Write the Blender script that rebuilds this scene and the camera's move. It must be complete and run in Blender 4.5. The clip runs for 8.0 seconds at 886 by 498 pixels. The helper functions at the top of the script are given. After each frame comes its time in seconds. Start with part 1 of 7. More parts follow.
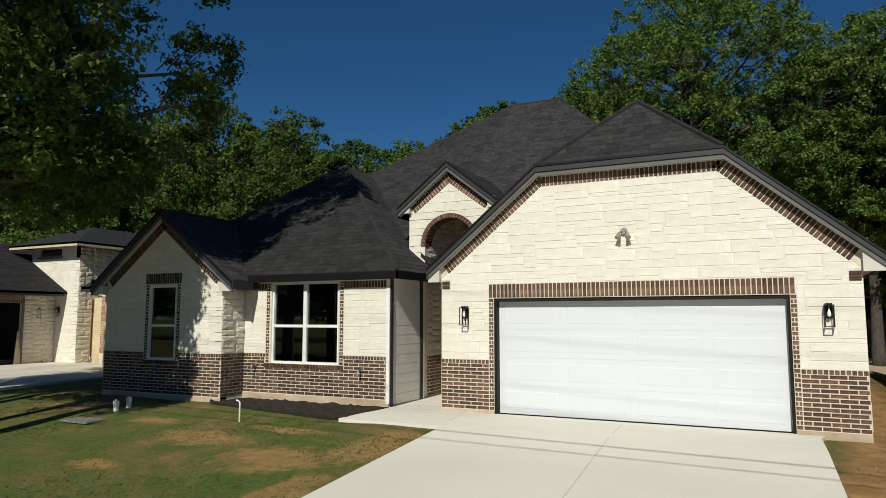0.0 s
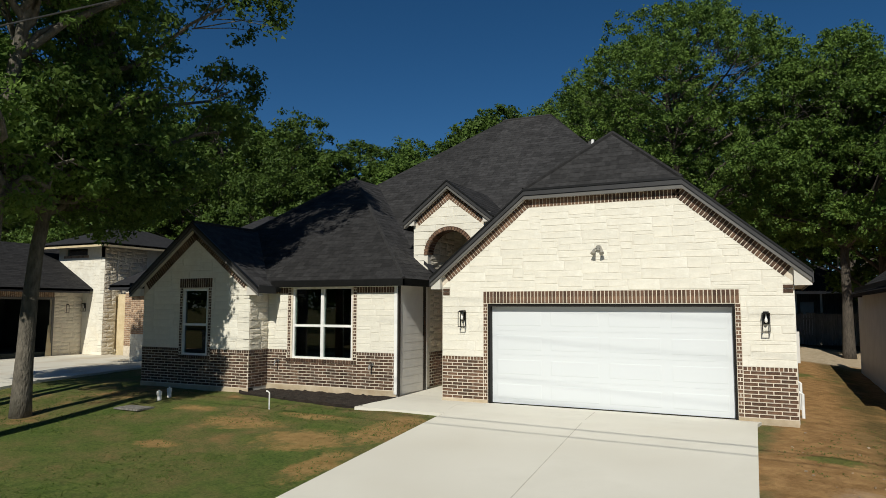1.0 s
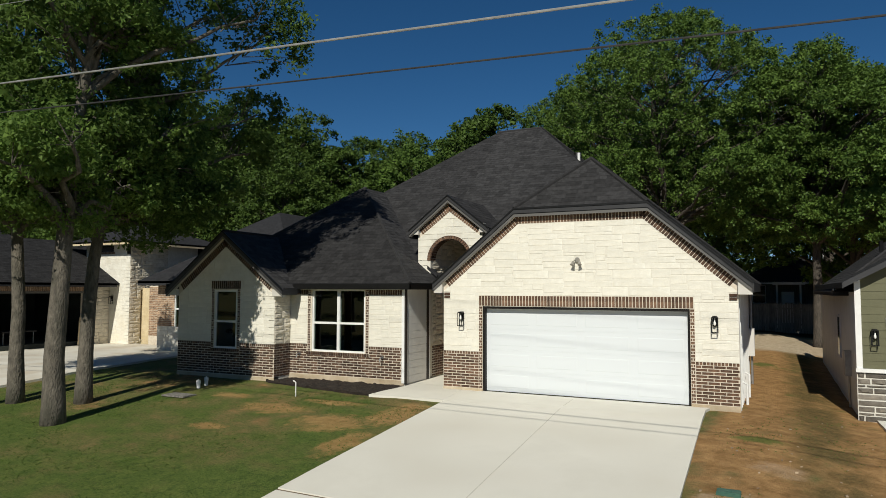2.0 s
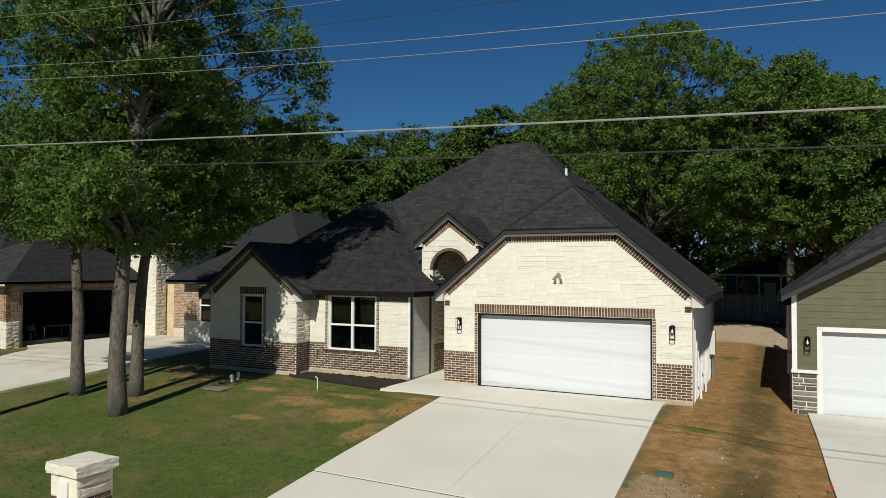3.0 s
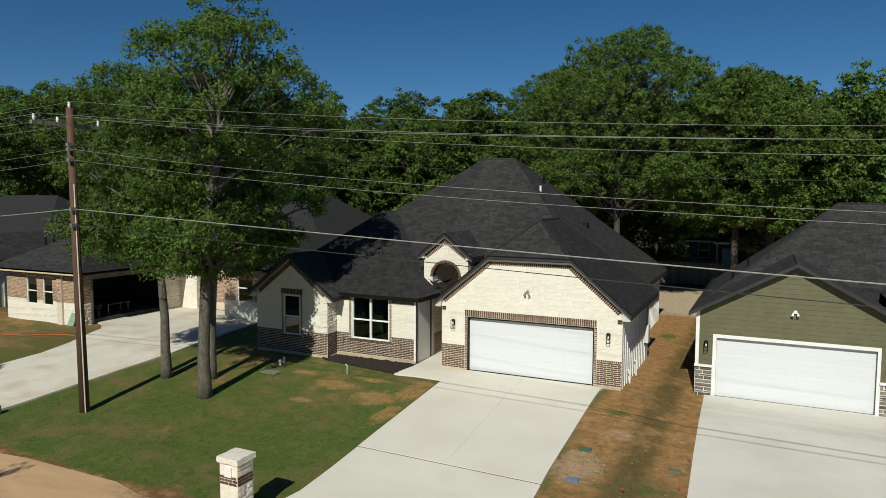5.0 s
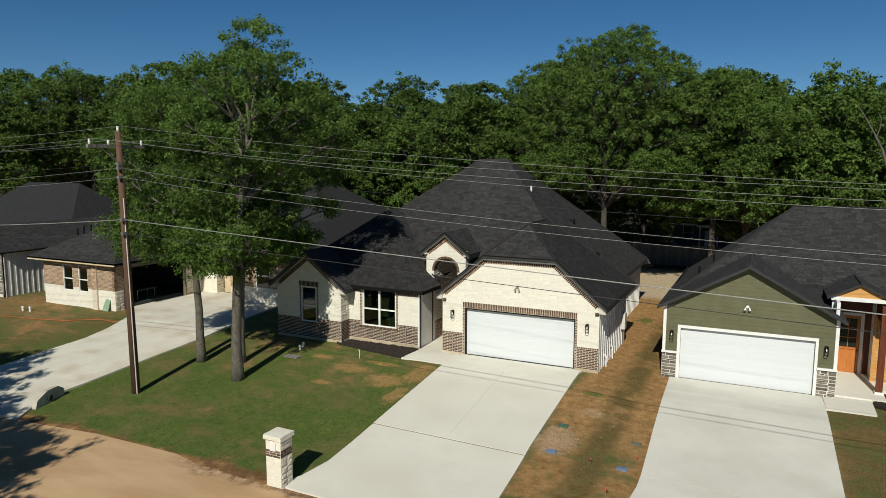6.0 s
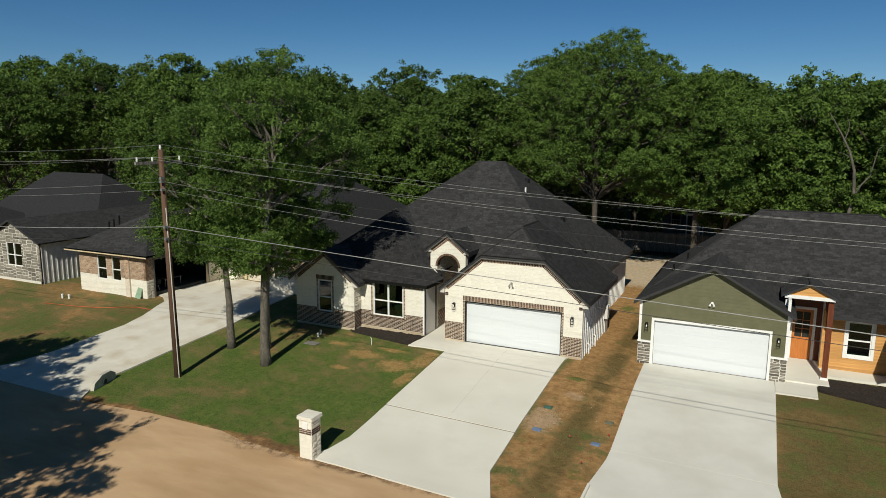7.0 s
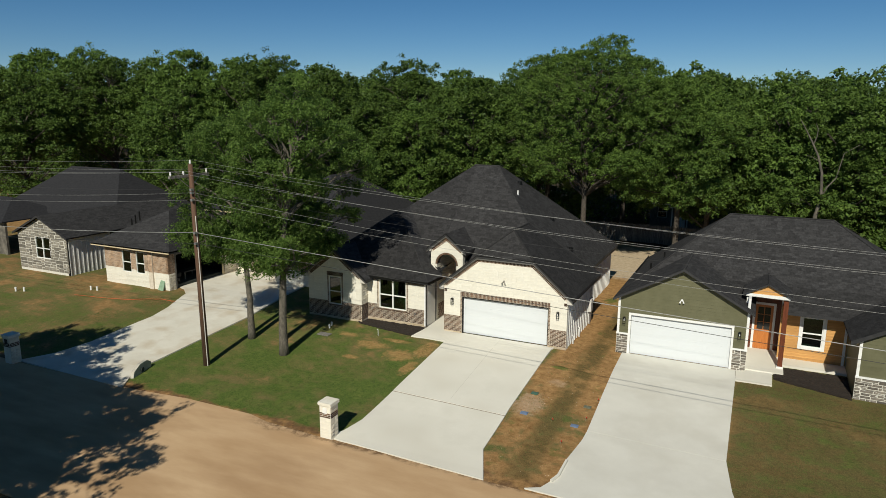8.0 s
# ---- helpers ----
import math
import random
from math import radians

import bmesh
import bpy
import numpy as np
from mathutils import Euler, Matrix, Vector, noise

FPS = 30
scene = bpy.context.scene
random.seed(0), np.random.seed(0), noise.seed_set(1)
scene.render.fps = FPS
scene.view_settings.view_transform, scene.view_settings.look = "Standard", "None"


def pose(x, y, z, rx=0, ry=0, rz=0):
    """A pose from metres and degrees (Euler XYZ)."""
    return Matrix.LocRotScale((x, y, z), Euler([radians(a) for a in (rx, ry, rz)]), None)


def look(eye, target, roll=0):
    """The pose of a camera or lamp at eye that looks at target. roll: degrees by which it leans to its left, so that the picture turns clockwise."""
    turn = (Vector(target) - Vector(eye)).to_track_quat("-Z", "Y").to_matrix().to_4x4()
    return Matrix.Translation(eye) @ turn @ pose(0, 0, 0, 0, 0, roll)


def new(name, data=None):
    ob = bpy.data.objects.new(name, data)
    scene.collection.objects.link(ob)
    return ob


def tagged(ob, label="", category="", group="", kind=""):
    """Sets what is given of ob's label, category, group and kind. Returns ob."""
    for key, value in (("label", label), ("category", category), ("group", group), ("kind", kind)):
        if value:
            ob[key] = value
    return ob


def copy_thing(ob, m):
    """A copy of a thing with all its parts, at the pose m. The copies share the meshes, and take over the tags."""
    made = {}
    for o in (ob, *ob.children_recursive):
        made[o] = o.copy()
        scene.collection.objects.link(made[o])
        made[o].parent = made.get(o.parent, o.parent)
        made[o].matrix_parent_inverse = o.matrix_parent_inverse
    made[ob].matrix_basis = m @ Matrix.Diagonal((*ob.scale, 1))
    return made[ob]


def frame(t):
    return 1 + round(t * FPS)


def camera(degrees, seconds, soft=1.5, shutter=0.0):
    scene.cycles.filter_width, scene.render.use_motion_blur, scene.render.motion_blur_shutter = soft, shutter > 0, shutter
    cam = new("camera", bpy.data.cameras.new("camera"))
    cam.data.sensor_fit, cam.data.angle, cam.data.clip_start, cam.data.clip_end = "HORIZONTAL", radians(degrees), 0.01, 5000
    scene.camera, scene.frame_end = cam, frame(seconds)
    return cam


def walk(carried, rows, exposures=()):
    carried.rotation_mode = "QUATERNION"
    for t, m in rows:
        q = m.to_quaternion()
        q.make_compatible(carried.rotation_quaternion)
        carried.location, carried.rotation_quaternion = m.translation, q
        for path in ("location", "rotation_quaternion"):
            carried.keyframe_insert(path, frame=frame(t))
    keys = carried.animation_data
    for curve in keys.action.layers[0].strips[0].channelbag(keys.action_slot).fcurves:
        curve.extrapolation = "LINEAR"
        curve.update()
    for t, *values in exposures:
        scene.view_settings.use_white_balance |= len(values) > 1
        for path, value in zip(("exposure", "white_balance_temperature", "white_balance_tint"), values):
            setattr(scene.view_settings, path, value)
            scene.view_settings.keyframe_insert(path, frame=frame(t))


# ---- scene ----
cam = camera(66.2, 8.0, soft=0.5)
PATH = [
    (0, (0.451, -0.141, 1.786), (-0.43, 1.643, 1.989), 0.0),
    (0.5, (0.876, -1.031, 1.919), (-0.004, 0.755, 2.109), 0.1),
    (1, (1.332, -2.015, 2.082), (0.452, -0.227, 2.253), 0.1),
    (1.5, (1.809, -3.078, 2.3), (0.931, -1.286, 2.445), 0.1),
    (3, (3.58, -6.707, 3.465), (2.697, -4.913, 3.523), 0.2),
    (3.5, (4.228, -8.047, 4.167), (3.349, -6.251, 4.178), 0.2),
    (4, (4.87, -9.462, 4.993), (3.996, -7.664, 4.952), 0.3),
    (4.5, (5.525, -10.907, 5.894), (4.657, -9.108, 5.798), 0.3),
    (5.8, (7.141, -14.799, 8.322), (6.29, -13.005, 8.082), 0.2),
    (6, (7.462, -15.462, 8.626), (6.612, -13.67, 8.371), 0.2),
    (6.5, (8.181, -17.06, 9.637), (7.334, -15.274, 9.333), 0.3),
    (7, (8.87, -18.66, 10.535), (8.024, -16.88, 10.195), 0.3),
    (7.5, (9.546, -20.212, 11.509), (8.707, -18.436, 11.133), 0.3),
    (8, (10.204, -21.763, 12.447), (9.371, -19.991, 12.041), 0.4),
]
walk(cam, [(t, look(eye, target, roll)) for t, eye, target, roll in PATH], [(0.0, 0.04, 6480, 9.5), (3.5, 0.04, 6480, 8.5), (6.0, 0.07, 6550, 7.5), (8.0, 0.09, 6640, 7.5)])

# ---- world, sun ----
SUN_DIR = Vector((0.2, -1.2, 0.97)).normalized()
world = bpy.data.worlds.new("sky_world")
world.use_nodes = True
scene.world = world
wn = world.node_tree.nodes
sky = wn.new("ShaderNodeTexSky")
sky.sky_type = "NISHITA"
sky.sun_disc = False
sky.sun_elevation = math.asin(SUN_DIR.z)
sky.sun_rotation = math.atan2(SUN_DIR.x, SUN_DIR.y)
sky.altitude = 200
sky.air_density, sky.dust_density, sky.ozone_density = 0.65, 0.0, 4.0
tint = wn.new("ShaderNodeHueSaturation")
tint.inputs["Saturation"].default_value = 1.22
tint.inputs["Hue"].default_value = 0.496
world.node_tree.links.new(sky.outputs[0], tint.inputs["Color"])
world.node_tree.links.new(tint.outputs[0], wn["Background"].inputs[0])
wn["Background"].inputs[1].default_value = 0.0545
sun = new("sun", bpy.data.lights.new("sun", "SUN"))
sun.data.energy, sun.data.angle, sun.data.color = 4.25, radians(0.53), (1.0, 0.96, 0.85)
sun.matrix_world = look(SUN_DIR * 100, (0, 0, 0))

# ---- materials ----


def mat(name, c1, c2, scale=4.0, rough=0.8, bump=0.2, bscale=60.0, metal=0.0, rnd=0.0, island=0.0, c3=None, scale3=0.6, amt3=0.5, spec=0.4, stretch=None, bdist=0.01):
    """Two colours mixed by noise, a third in larger patches, fine relief, and a tone that changes from piece to piece."""
    m = bpy.data.materials.new(name)
    m.use_nodes = True
    nt = m.node_tree
    N, L = nt.nodes, nt.links
    b = N["Principled BSDF"]
    tc = N.new("ShaderNodeTexCoord")
    src = tc.outputs["Object"]
    if stretch:
        mp = N.new("ShaderNodeMapping")
        mp.inputs["Scale"].default_value = stretch
        L.new(src, mp.inputs[0])
        src = mp.outputs[0]
    n1 = N.new("ShaderNodeTexNoise")
    n1.inputs["Scale"].default_value, n1.inputs["Detail"].default_value, n1.inputs["Roughness"].default_value = scale, 8, 0.62
    L.new(src, n1.inputs["Vector"])
    r1 = N.new("ShaderNodeValToRGB")
    r1.color_ramp.elements[0].position, r1.color_ramp.elements[1].position = 0.33, 0.68
    r1.color_ramp.elements[0].color, r1.color_ramp.elements[1].color = (*c1, 1), (*c2, 1)
    L.new(n1.outputs["Fac"], r1.inputs[0])
    col = r1.outputs[0]
    if c3:
        n3 = N.new("ShaderNodeTexNoise")
        n3.inputs["Scale"].default_value, n3.inputs["Detail"].default_value = scale3, 6
        L.new(src, n3.inputs["Vector"])
        r3 = N.new("ShaderNodeValToRGB")
        r3.color_ramp.elements[0].position, r3.color_ramp.elements[1].position = 0.48, 0.68
        r3.color_ramp.elements[1].color = (amt3, amt3, amt3, 1)
        L.new(n3.outputs["Fac"], r3.inputs[0])
        mx = N.new("ShaderNodeMix")
        mx.data_type = "RGBA"
        mx.inputs["B"].default_value = (*c3, 1)
        L.new(r3.outputs[0], mx.inputs["Factor"])
        L.new(col, mx.inputs["A"])
        col = mx.outputs["Result"]
    for amount, kind, out in ((rnd, "ShaderNodeObjectInfo", "Random"), (island, "ShaderNodeNewGeometry", "Random Per Island")):
        if amount:
            oi = N.new(kind)
            mr = N.new("ShaderNodeMapRange")
            mr.inputs["To Min"].default_value, mr.inputs["To Max"].default_value = 1 - amount, 1 + amount
            L.new(oi.outputs[out], mr.inputs["Value"])
            hs = N.new("ShaderNodeHueSaturation")
            L.new(mr.outputs[0], hs.inputs["Value"])
            L.new(col, hs.inputs["Color"])
            col = hs.outputs[0]
    L.new(col, b.inputs["Base Color"])
    b.inputs["Roughness"].default_value, b.inputs["Metallic"].default_value = rough, metal
    b.inputs["Specular IOR Level"].default_value = spec
    if bump:
        n2 = N.new("ShaderNodeTexNoise")
        n2.inputs["Scale"].default_value, n2.inputs["Detail"].default_value = bscale, 6
        L.new(src, n2.inputs["Vector"])
        bp = N.new("ShaderNodeBump")
        bp.inputs["Strength"].default_value, bp.inputs["Distance"].default_value = bump, bdist
        L.new(n2.outputs["Fac"], bp.inputs["Height"])
        L.new(bp.outputs[0], b.inputs["Normal"])
    return m


M_SHINGLE = mat("charcoal_shingle", (0.021, 0.0205, 0.021), (0.041, 0.04, 0.041), 9, 0.92, 0.5, 180, island=0.28, rnd=0.28, spec=0.25)
M_DECK = mat("roof_deck", (0.015, 0.015, 0.017), (0.03, 0.03, 0.032), 6, 0.92, 0.3, 150, spec=0.25)
M_FASCIA = mat("charcoal_paint", (0.026, 0.026, 0.028), (0.036, 0.036, 0.038), 3, 0.5, 0.05, 40)
M_RAKE = mat("grey_paint", (0.1, 0.096, 0.09), (0.125, 0.12, 0.112), 2, 0.55, 0.05, 40)
M_SOFFIT = mat("soffit_paint", (0.52, 0.5, 0.45), (0.6, 0.57, 0.52), 2, 0.6, 0.05, 40)
M_LIME = mat("cream_limestone", (0.65, 0.618, 0.53), (0.77, 0.748, 0.665), 3.4, 0.88, 0.8, 15, rnd=0.035, island=0.035, bdist=0.012, c3=(0.74, 0.62, 0.42), scale3=1.1, amt3=0.2)
M_LIMER = mat("rough_limestone", (0.52, 0.47, 0.38), (0.76, 0.71, 0.6), 3.5, 0.9, 0.9, 16, rnd=0.08, island=0.08, bdist=0.03, c3=(0.5, 0.36, 0.2), scale3=0.9, amt3=0.3)
M_LIMEMORTAR = mat("cream_mortar", (0.62, 0.585, 0.5), (0.73, 0.7, 0.62), 6, 0.95, 0.4, 80)
M_BRICK = mat("brown_brick", (0.045, 0.026, 0.017), (0.14, 0.076, 0.046), 7, 0.85, 0.4, 90, rnd=0.42, island=0.42, c3=(0.2, 0.125, 0.08), scale3=3.5, amt3=0.6)
M_MORTAR = mat("pale_mortar", (0.55, 0.48, 0.385), (0.69, 0.62, 0.515), 8, 0.95, 0.4, 90)
M_TANBRICK = mat("tan_brick", (0.2, 0.12, 0.075), (0.4, 0.27, 0.17), 6, 0.88, 0.4, 90, rnd=0.3, island=0.3)
M_SLAB = mat("slab_concrete", (0.4, 0.31, 0.2), (0.56, 0.48, 0.36), 2.5, 0.92, 0.4, 50)
M_CONC = mat("driveway_concrete", (0.65, 0.625, 0.545), (0.705, 0.68, 0.6), 0.9, 0.85, 0.25, 140, c3=(0.57, 0.535, 0.45), scale3=0.45, amt3=0.55, bdist=0.004)
M_CONCE = mat("grey_concrete", (0.61, 0.592, 0.527), (0.665, 0.647, 0.578), 0.8, 0.86, 0.25, 140, c3=(0.54, 0.515, 0.445), scale3=0.5, amt3=0.55, bdist=0.004)
M_CONCW = mat("soiled_concrete", (0.6, 0.57, 0.485), (0.67, 0.64, 0.555), 0.9, 0.88, 0.25, 140, c3=(0.47, 0.385, 0.27), scale3=0.7, amt3=0.6, bdist=0.004)
M_DOORW = mat("white_door_paint", (0.63, 0.66, 0.68), (0.64, 0.67, 0.69), 1.5, 0.6, 0.1, 200, bdist=0.002)
M_TRIMW = mat("white_trim_paint", (0.7, 0.7, 0.68), (0.8, 0.8, 0.78), 3, 0.5, 0.05, 60)
M_SIDEW = mat("white_siding_paint", (0.62, 0.62, 0.6), (0.72, 0.72, 0.7), 2, 0.55, 0.1, 60)
M_PANEL = mat("pale_grey_siding", (0.58, 0.56, 0.53), (0.66, 0.64, 0.6), 2, 0.6, 0.1, 60)
M_BRONZE = mat("dark_bronze_paint", (0.02, 0.017, 0.014), (0.03, 0.026, 0.022), 4, 0.45, 0.05, 50)
M_BLACK = mat("black_metal", (0.008, 0.008, 0.008), (0.014, 0.014, 0.014), 6, 0.4, 0.05, 80, metal=0.3)
M_CASING = mat("black_brown_casing", (0.008, 0.007, 0.006), (0.013, 0.011, 0.01), 4, 0.6, 0.05, 50, spec=0.2)
M_GREEN = mat("olive_siding_paint", (0.1, 0.098, 0.05), (0.128, 0.124, 0.068), 2, 0.6, 0.15, 70)
M_CEDAR = mat("golden_cedar", (0.42, 0.2, 0.06), (0.6, 0.33, 0.11), 3, 0.6, 0.3, 40, stretch=(0.25, 0.25, 5), rnd=0.15)
M_POSTW = mat("stained_post", (0.085, 0.021, 0.008), (0.165, 0.045, 0.017), 4, 0.5, 0.2, 40, stretch=(6, 6, 0.4))
M_DOORWOOD = mat("orange_door_wood", (0.4, 0.128, 0.026), (0.55, 0.2, 0.05), 3, 0.45, 0.1, 40, stretch=(5, 5, 0.5))
M_GREYSTONE = mat("grey_ledge_stone", (0.07, 0.062, 0.055), (0.24, 0.21, 0.17), 2.0, 0.88, 0.6, 22, rnd=0.45, island=0.45, bdist=0.02)
M_GROUT = mat("light_grout", (0.55, 0.53, 0.47), (0.68, 0.65, 0.58), 8, 0.95, 0.3, 80)
M_BARK = mat("oak_bark", (0.07, 0.062, 0.05), (0.17, 0.15, 0.12), 7, 0.95, 1.0, 16, stretch=(1.8, 1.8, 0.7), c3=(0.05, 0.05, 0.036), scale3=1.6, amt3=0.7, bdist=0.035)
# second copy of the bark, darkened to carry the canopy's shade in the woods
M_BARKSHADE = mat("dark_oak_bark", (0.035, 0.03, 0.024), (0.12, 0.1, 0.08), 9, 0.95, 1.0, 18, stretch=(3, 3, 0.5), bdist=0.05)
M_POLE = mat("creosote_pole", (0.08, 0.043, 0.027), (0.135, 0.074, 0.045), 5, 0.85, 0.5, 30, stretch=(8, 8, 0.3), bdist=0.02)
M_WIRE = mat("aluminium_wire", (0.3, 0.3, 0.29), (0.45, 0.45, 0.43), 5, 0.55, 0.0, metal=0.5)
M_WIREB = mat("black_cable", (0.02, 0.02, 0.02), (0.05, 0.05, 0.05), 5, 0.6, 0.0)
M_GREYMETAL = mat("galvanised_metal", (0.3, 0.3, 0.3), (0.45, 0.45, 0.45), 6, 0.45, 0.05, 60, metal=0.7)
M_MULCH = mat("dark_mulch", (0.012, 0.009, 0.007), (0.04, 0.028, 0.02), 12, 0.98, 1.0, 60, bdist=0.03)
M_ROAD = mat("dirt_road", (0.45, 0.29, 0.155), (0.56, 0.385, 0.225), 0.9, 0.95, 0.2, 24, c3=(0.33, 0.195, 0.095), scale3=0.7, amt3=0.55, bdist=0.02, stretch=(0.3, 1.0, 1.0))


def muddy(m):
    """Damp dark mud along the road's northern edge, ragged and broken."""
    N, L = m.node_tree.nodes, m.node_tree.links
    b = N["Principled BSDF"]
    dry = b.inputs["Base Color"].links[0].from_socket
    tc, sep = N.new("ShaderNodeTexCoord"), N.new("ShaderNodeSeparateXYZ")
    L.new(tc.outputs["Object"], sep.inputs[0])

    def fuzz(scale):
        n = N.new("ShaderNodeTexNoise")
        n.inputs["Scale"].default_value, n.inputs["Detail"].default_value, n.inputs["Roughness"].default_value = scale, 8, 0.7
        L.new(tc.outputs["Object"], n.inputs["Vector"])
        return n.outputs["Fac"]

    def ranged(src, a, c):
        x = N.new("ShaderNodeMapRange")
        x.interpolation_type = "SMOOTHSTEP"
        x.inputs["From Min"].default_value, x.inputs["From Max"].default_value = a, c
        L.new(src, x.inputs["Value"])
        return x.outputs[0]
    away = N.new("ShaderNodeMath")
    away.operation = "MULTIPLY_ADD"
    away.inputs[1].default_value = 1.5
    L.new(fuzz(0.9), away.inputs[0])
    L.new(sep.outputs["Y"], away.inputs[2])
    both = N.new("ShaderNodeMath")
    both.operation = "MULTIPLY"
    L.new(ranged(away.outputs[0], -0.55, -0.1), both.inputs[0])
    run = N.new("ShaderNodeMath")
    run.operation = "MULTIPLY"
    L.new(ranged(fuzz(3.5), 0.36, 0.6), run.inputs[0])
    L.new(ranged(sep.outputs["X"], -9.5, -7.0), run.inputs[1])
    L.new(run.outputs[0], both.inputs[1])
    mix = N.new("ShaderNodeMix")
    mix.data_type = "RGBA"
    mix.inputs["B"].default_value = (0.15, 0.088, 0.044, 1)
    L.new(both.outputs[0], mix.inputs["Factor"])
    L.new(dry, mix.inputs["A"])
    L.new(mix.outputs["Result"], b.inputs["Base Color"])


muddy(M_ROAD)
# greenish near-black that stands in for the shade inside rooms and pipes
M_SHADEPAINT = mat("dim_interior", (0.03, 0.036, 0.03), (0.05, 0.058, 0.05), 2, 0.9, 0.0)
M_PVC = mat("white_pvc", (0.7, 0.7, 0.68), (0.8, 0.8, 0.78), 8, 0.4, 0.0)
M_OLDGREY = mat("weathered_grey_wood", (0.1, 0.095, 0.085), (0.24, 0.225, 0.2), 4, 0.9, 0.4, 40, stretch=(4, 4, 0.5), rnd=0.2)


def leaf_mat(name, c1, c2, trans=0.3):
    m = bpy.data.materials.new(name)
    m.use_nodes = True
    N, L = m.node_tree.nodes, m.node_tree.links
    b = N["Principled BSDF"]
    g = N.new("ShaderNodeNewGeometry")
    oi = N.new("ShaderNodeObjectInfo")
    r = N.new("ShaderNodeValToRGB")
    r.color_ramp.elements[0].color, r.color_ramp.elements[1].color = (*c1, 1), (*c2, 1)
    tc = N.new("ShaderNodeTexCoord")
    nz = N.new("ShaderNodeTexNoise")
    nz.inputs["Scale"].default_value, nz.inputs["Detail"].default_value = 0.9, 4
    L.new(tc.outputs["Object"], nz.inputs["Vector"])
    wide = N.new("ShaderNodeMapRange")
    wide.inputs["From Min"].default_value, wide.inputs["From Max"].default_value = 0.3, 0.7
    L.new(nz.outputs["Fac"], wide.inputs["Value"])
    av = N.new("ShaderNodeMix")
    av.inputs["Factor"].default_value = 0.5
    L.new(g.outputs["Random Per Island"], av.inputs["A"])
    L.new(wide.outputs[0], av.inputs["B"])
    L.new(av.outputs["Result"], r.inputs[0])
    mr = N.new("ShaderNodeMapRange")
    mr.inputs["To Min"].default_value, mr.inputs["To Max"].default_value = 0.75, 1.2
    L.new(oi.outputs["Random"], mr.inputs["Value"])
    hs = N.new("ShaderNodeHueSaturation")
    L.new(mr.outputs[0], hs.inputs["Value"])
    L.new(r.outputs[0], hs.inputs["Color"])
    L.new(hs.outputs[0], b.inputs["Base Color"])
    b.inputs["Roughness"].default_value = 0.5
    b.inputs["Specular IOR Level"].default_value = 0.14
    t = N.new("ShaderNodeBsdfTranslucent")
    L.new(hs.outputs[0], t.inputs["Color"])
    mx = N.new("ShaderNodeMixShader")
    mx.inputs[0].default_value = trans
    L.new(b.outputs[0], mx.inputs[1])
    L.new(t.outputs[0], mx.inputs[2])
    L.new(mx.outputs[0], N["Material Output"].inputs["Surface"])
    return m


M_LEAF = leaf_mat("oak_leaf", (0.045, 0.096, 0.022), (0.22, 0.33, 0.078), 0.58)
M_LEAFB = leaf_mat("woods_leaf", (0.026, 0.058, 0.013), (0.15, 0.232, 0.047), 0.34)

glass = bpy.data.materials.new("window_glass")
glass.use_nodes = True
gn, gl = glass.node_tree.nodes, glass.node_tree.links
gt, gg, gm, gf = gn.new("ShaderNodeBsdfTransparent"), gn.new("ShaderNodeBsdfGlossy"), gn.new("ShaderNodeMixShader"), gn.new("ShaderNodeFresnel")
gt.inputs["Color"].default_value = (0.3, 0.44, 0.38, 1)
gg.inputs["Roughness"].default_value = 0.02
gf.inputs["IOR"].default_value = 1.85
gl.new(gf.outputs[0], gm.inputs[0])
gl.new(gt.outputs[0], gm.inputs[1])
gl.new(gg.outputs[0], gm.inputs[2])
gl.new(gm.outputs[0], gn["Material Output"].inputs["Surface"])
M_GLASS = glass
M_GLASSD = mat("dark_door_glass", (0.012, 0.014, 0.013), (0.02, 0.022, 0.02), 3, 0.08, 0.0, 10, spec=0.5)


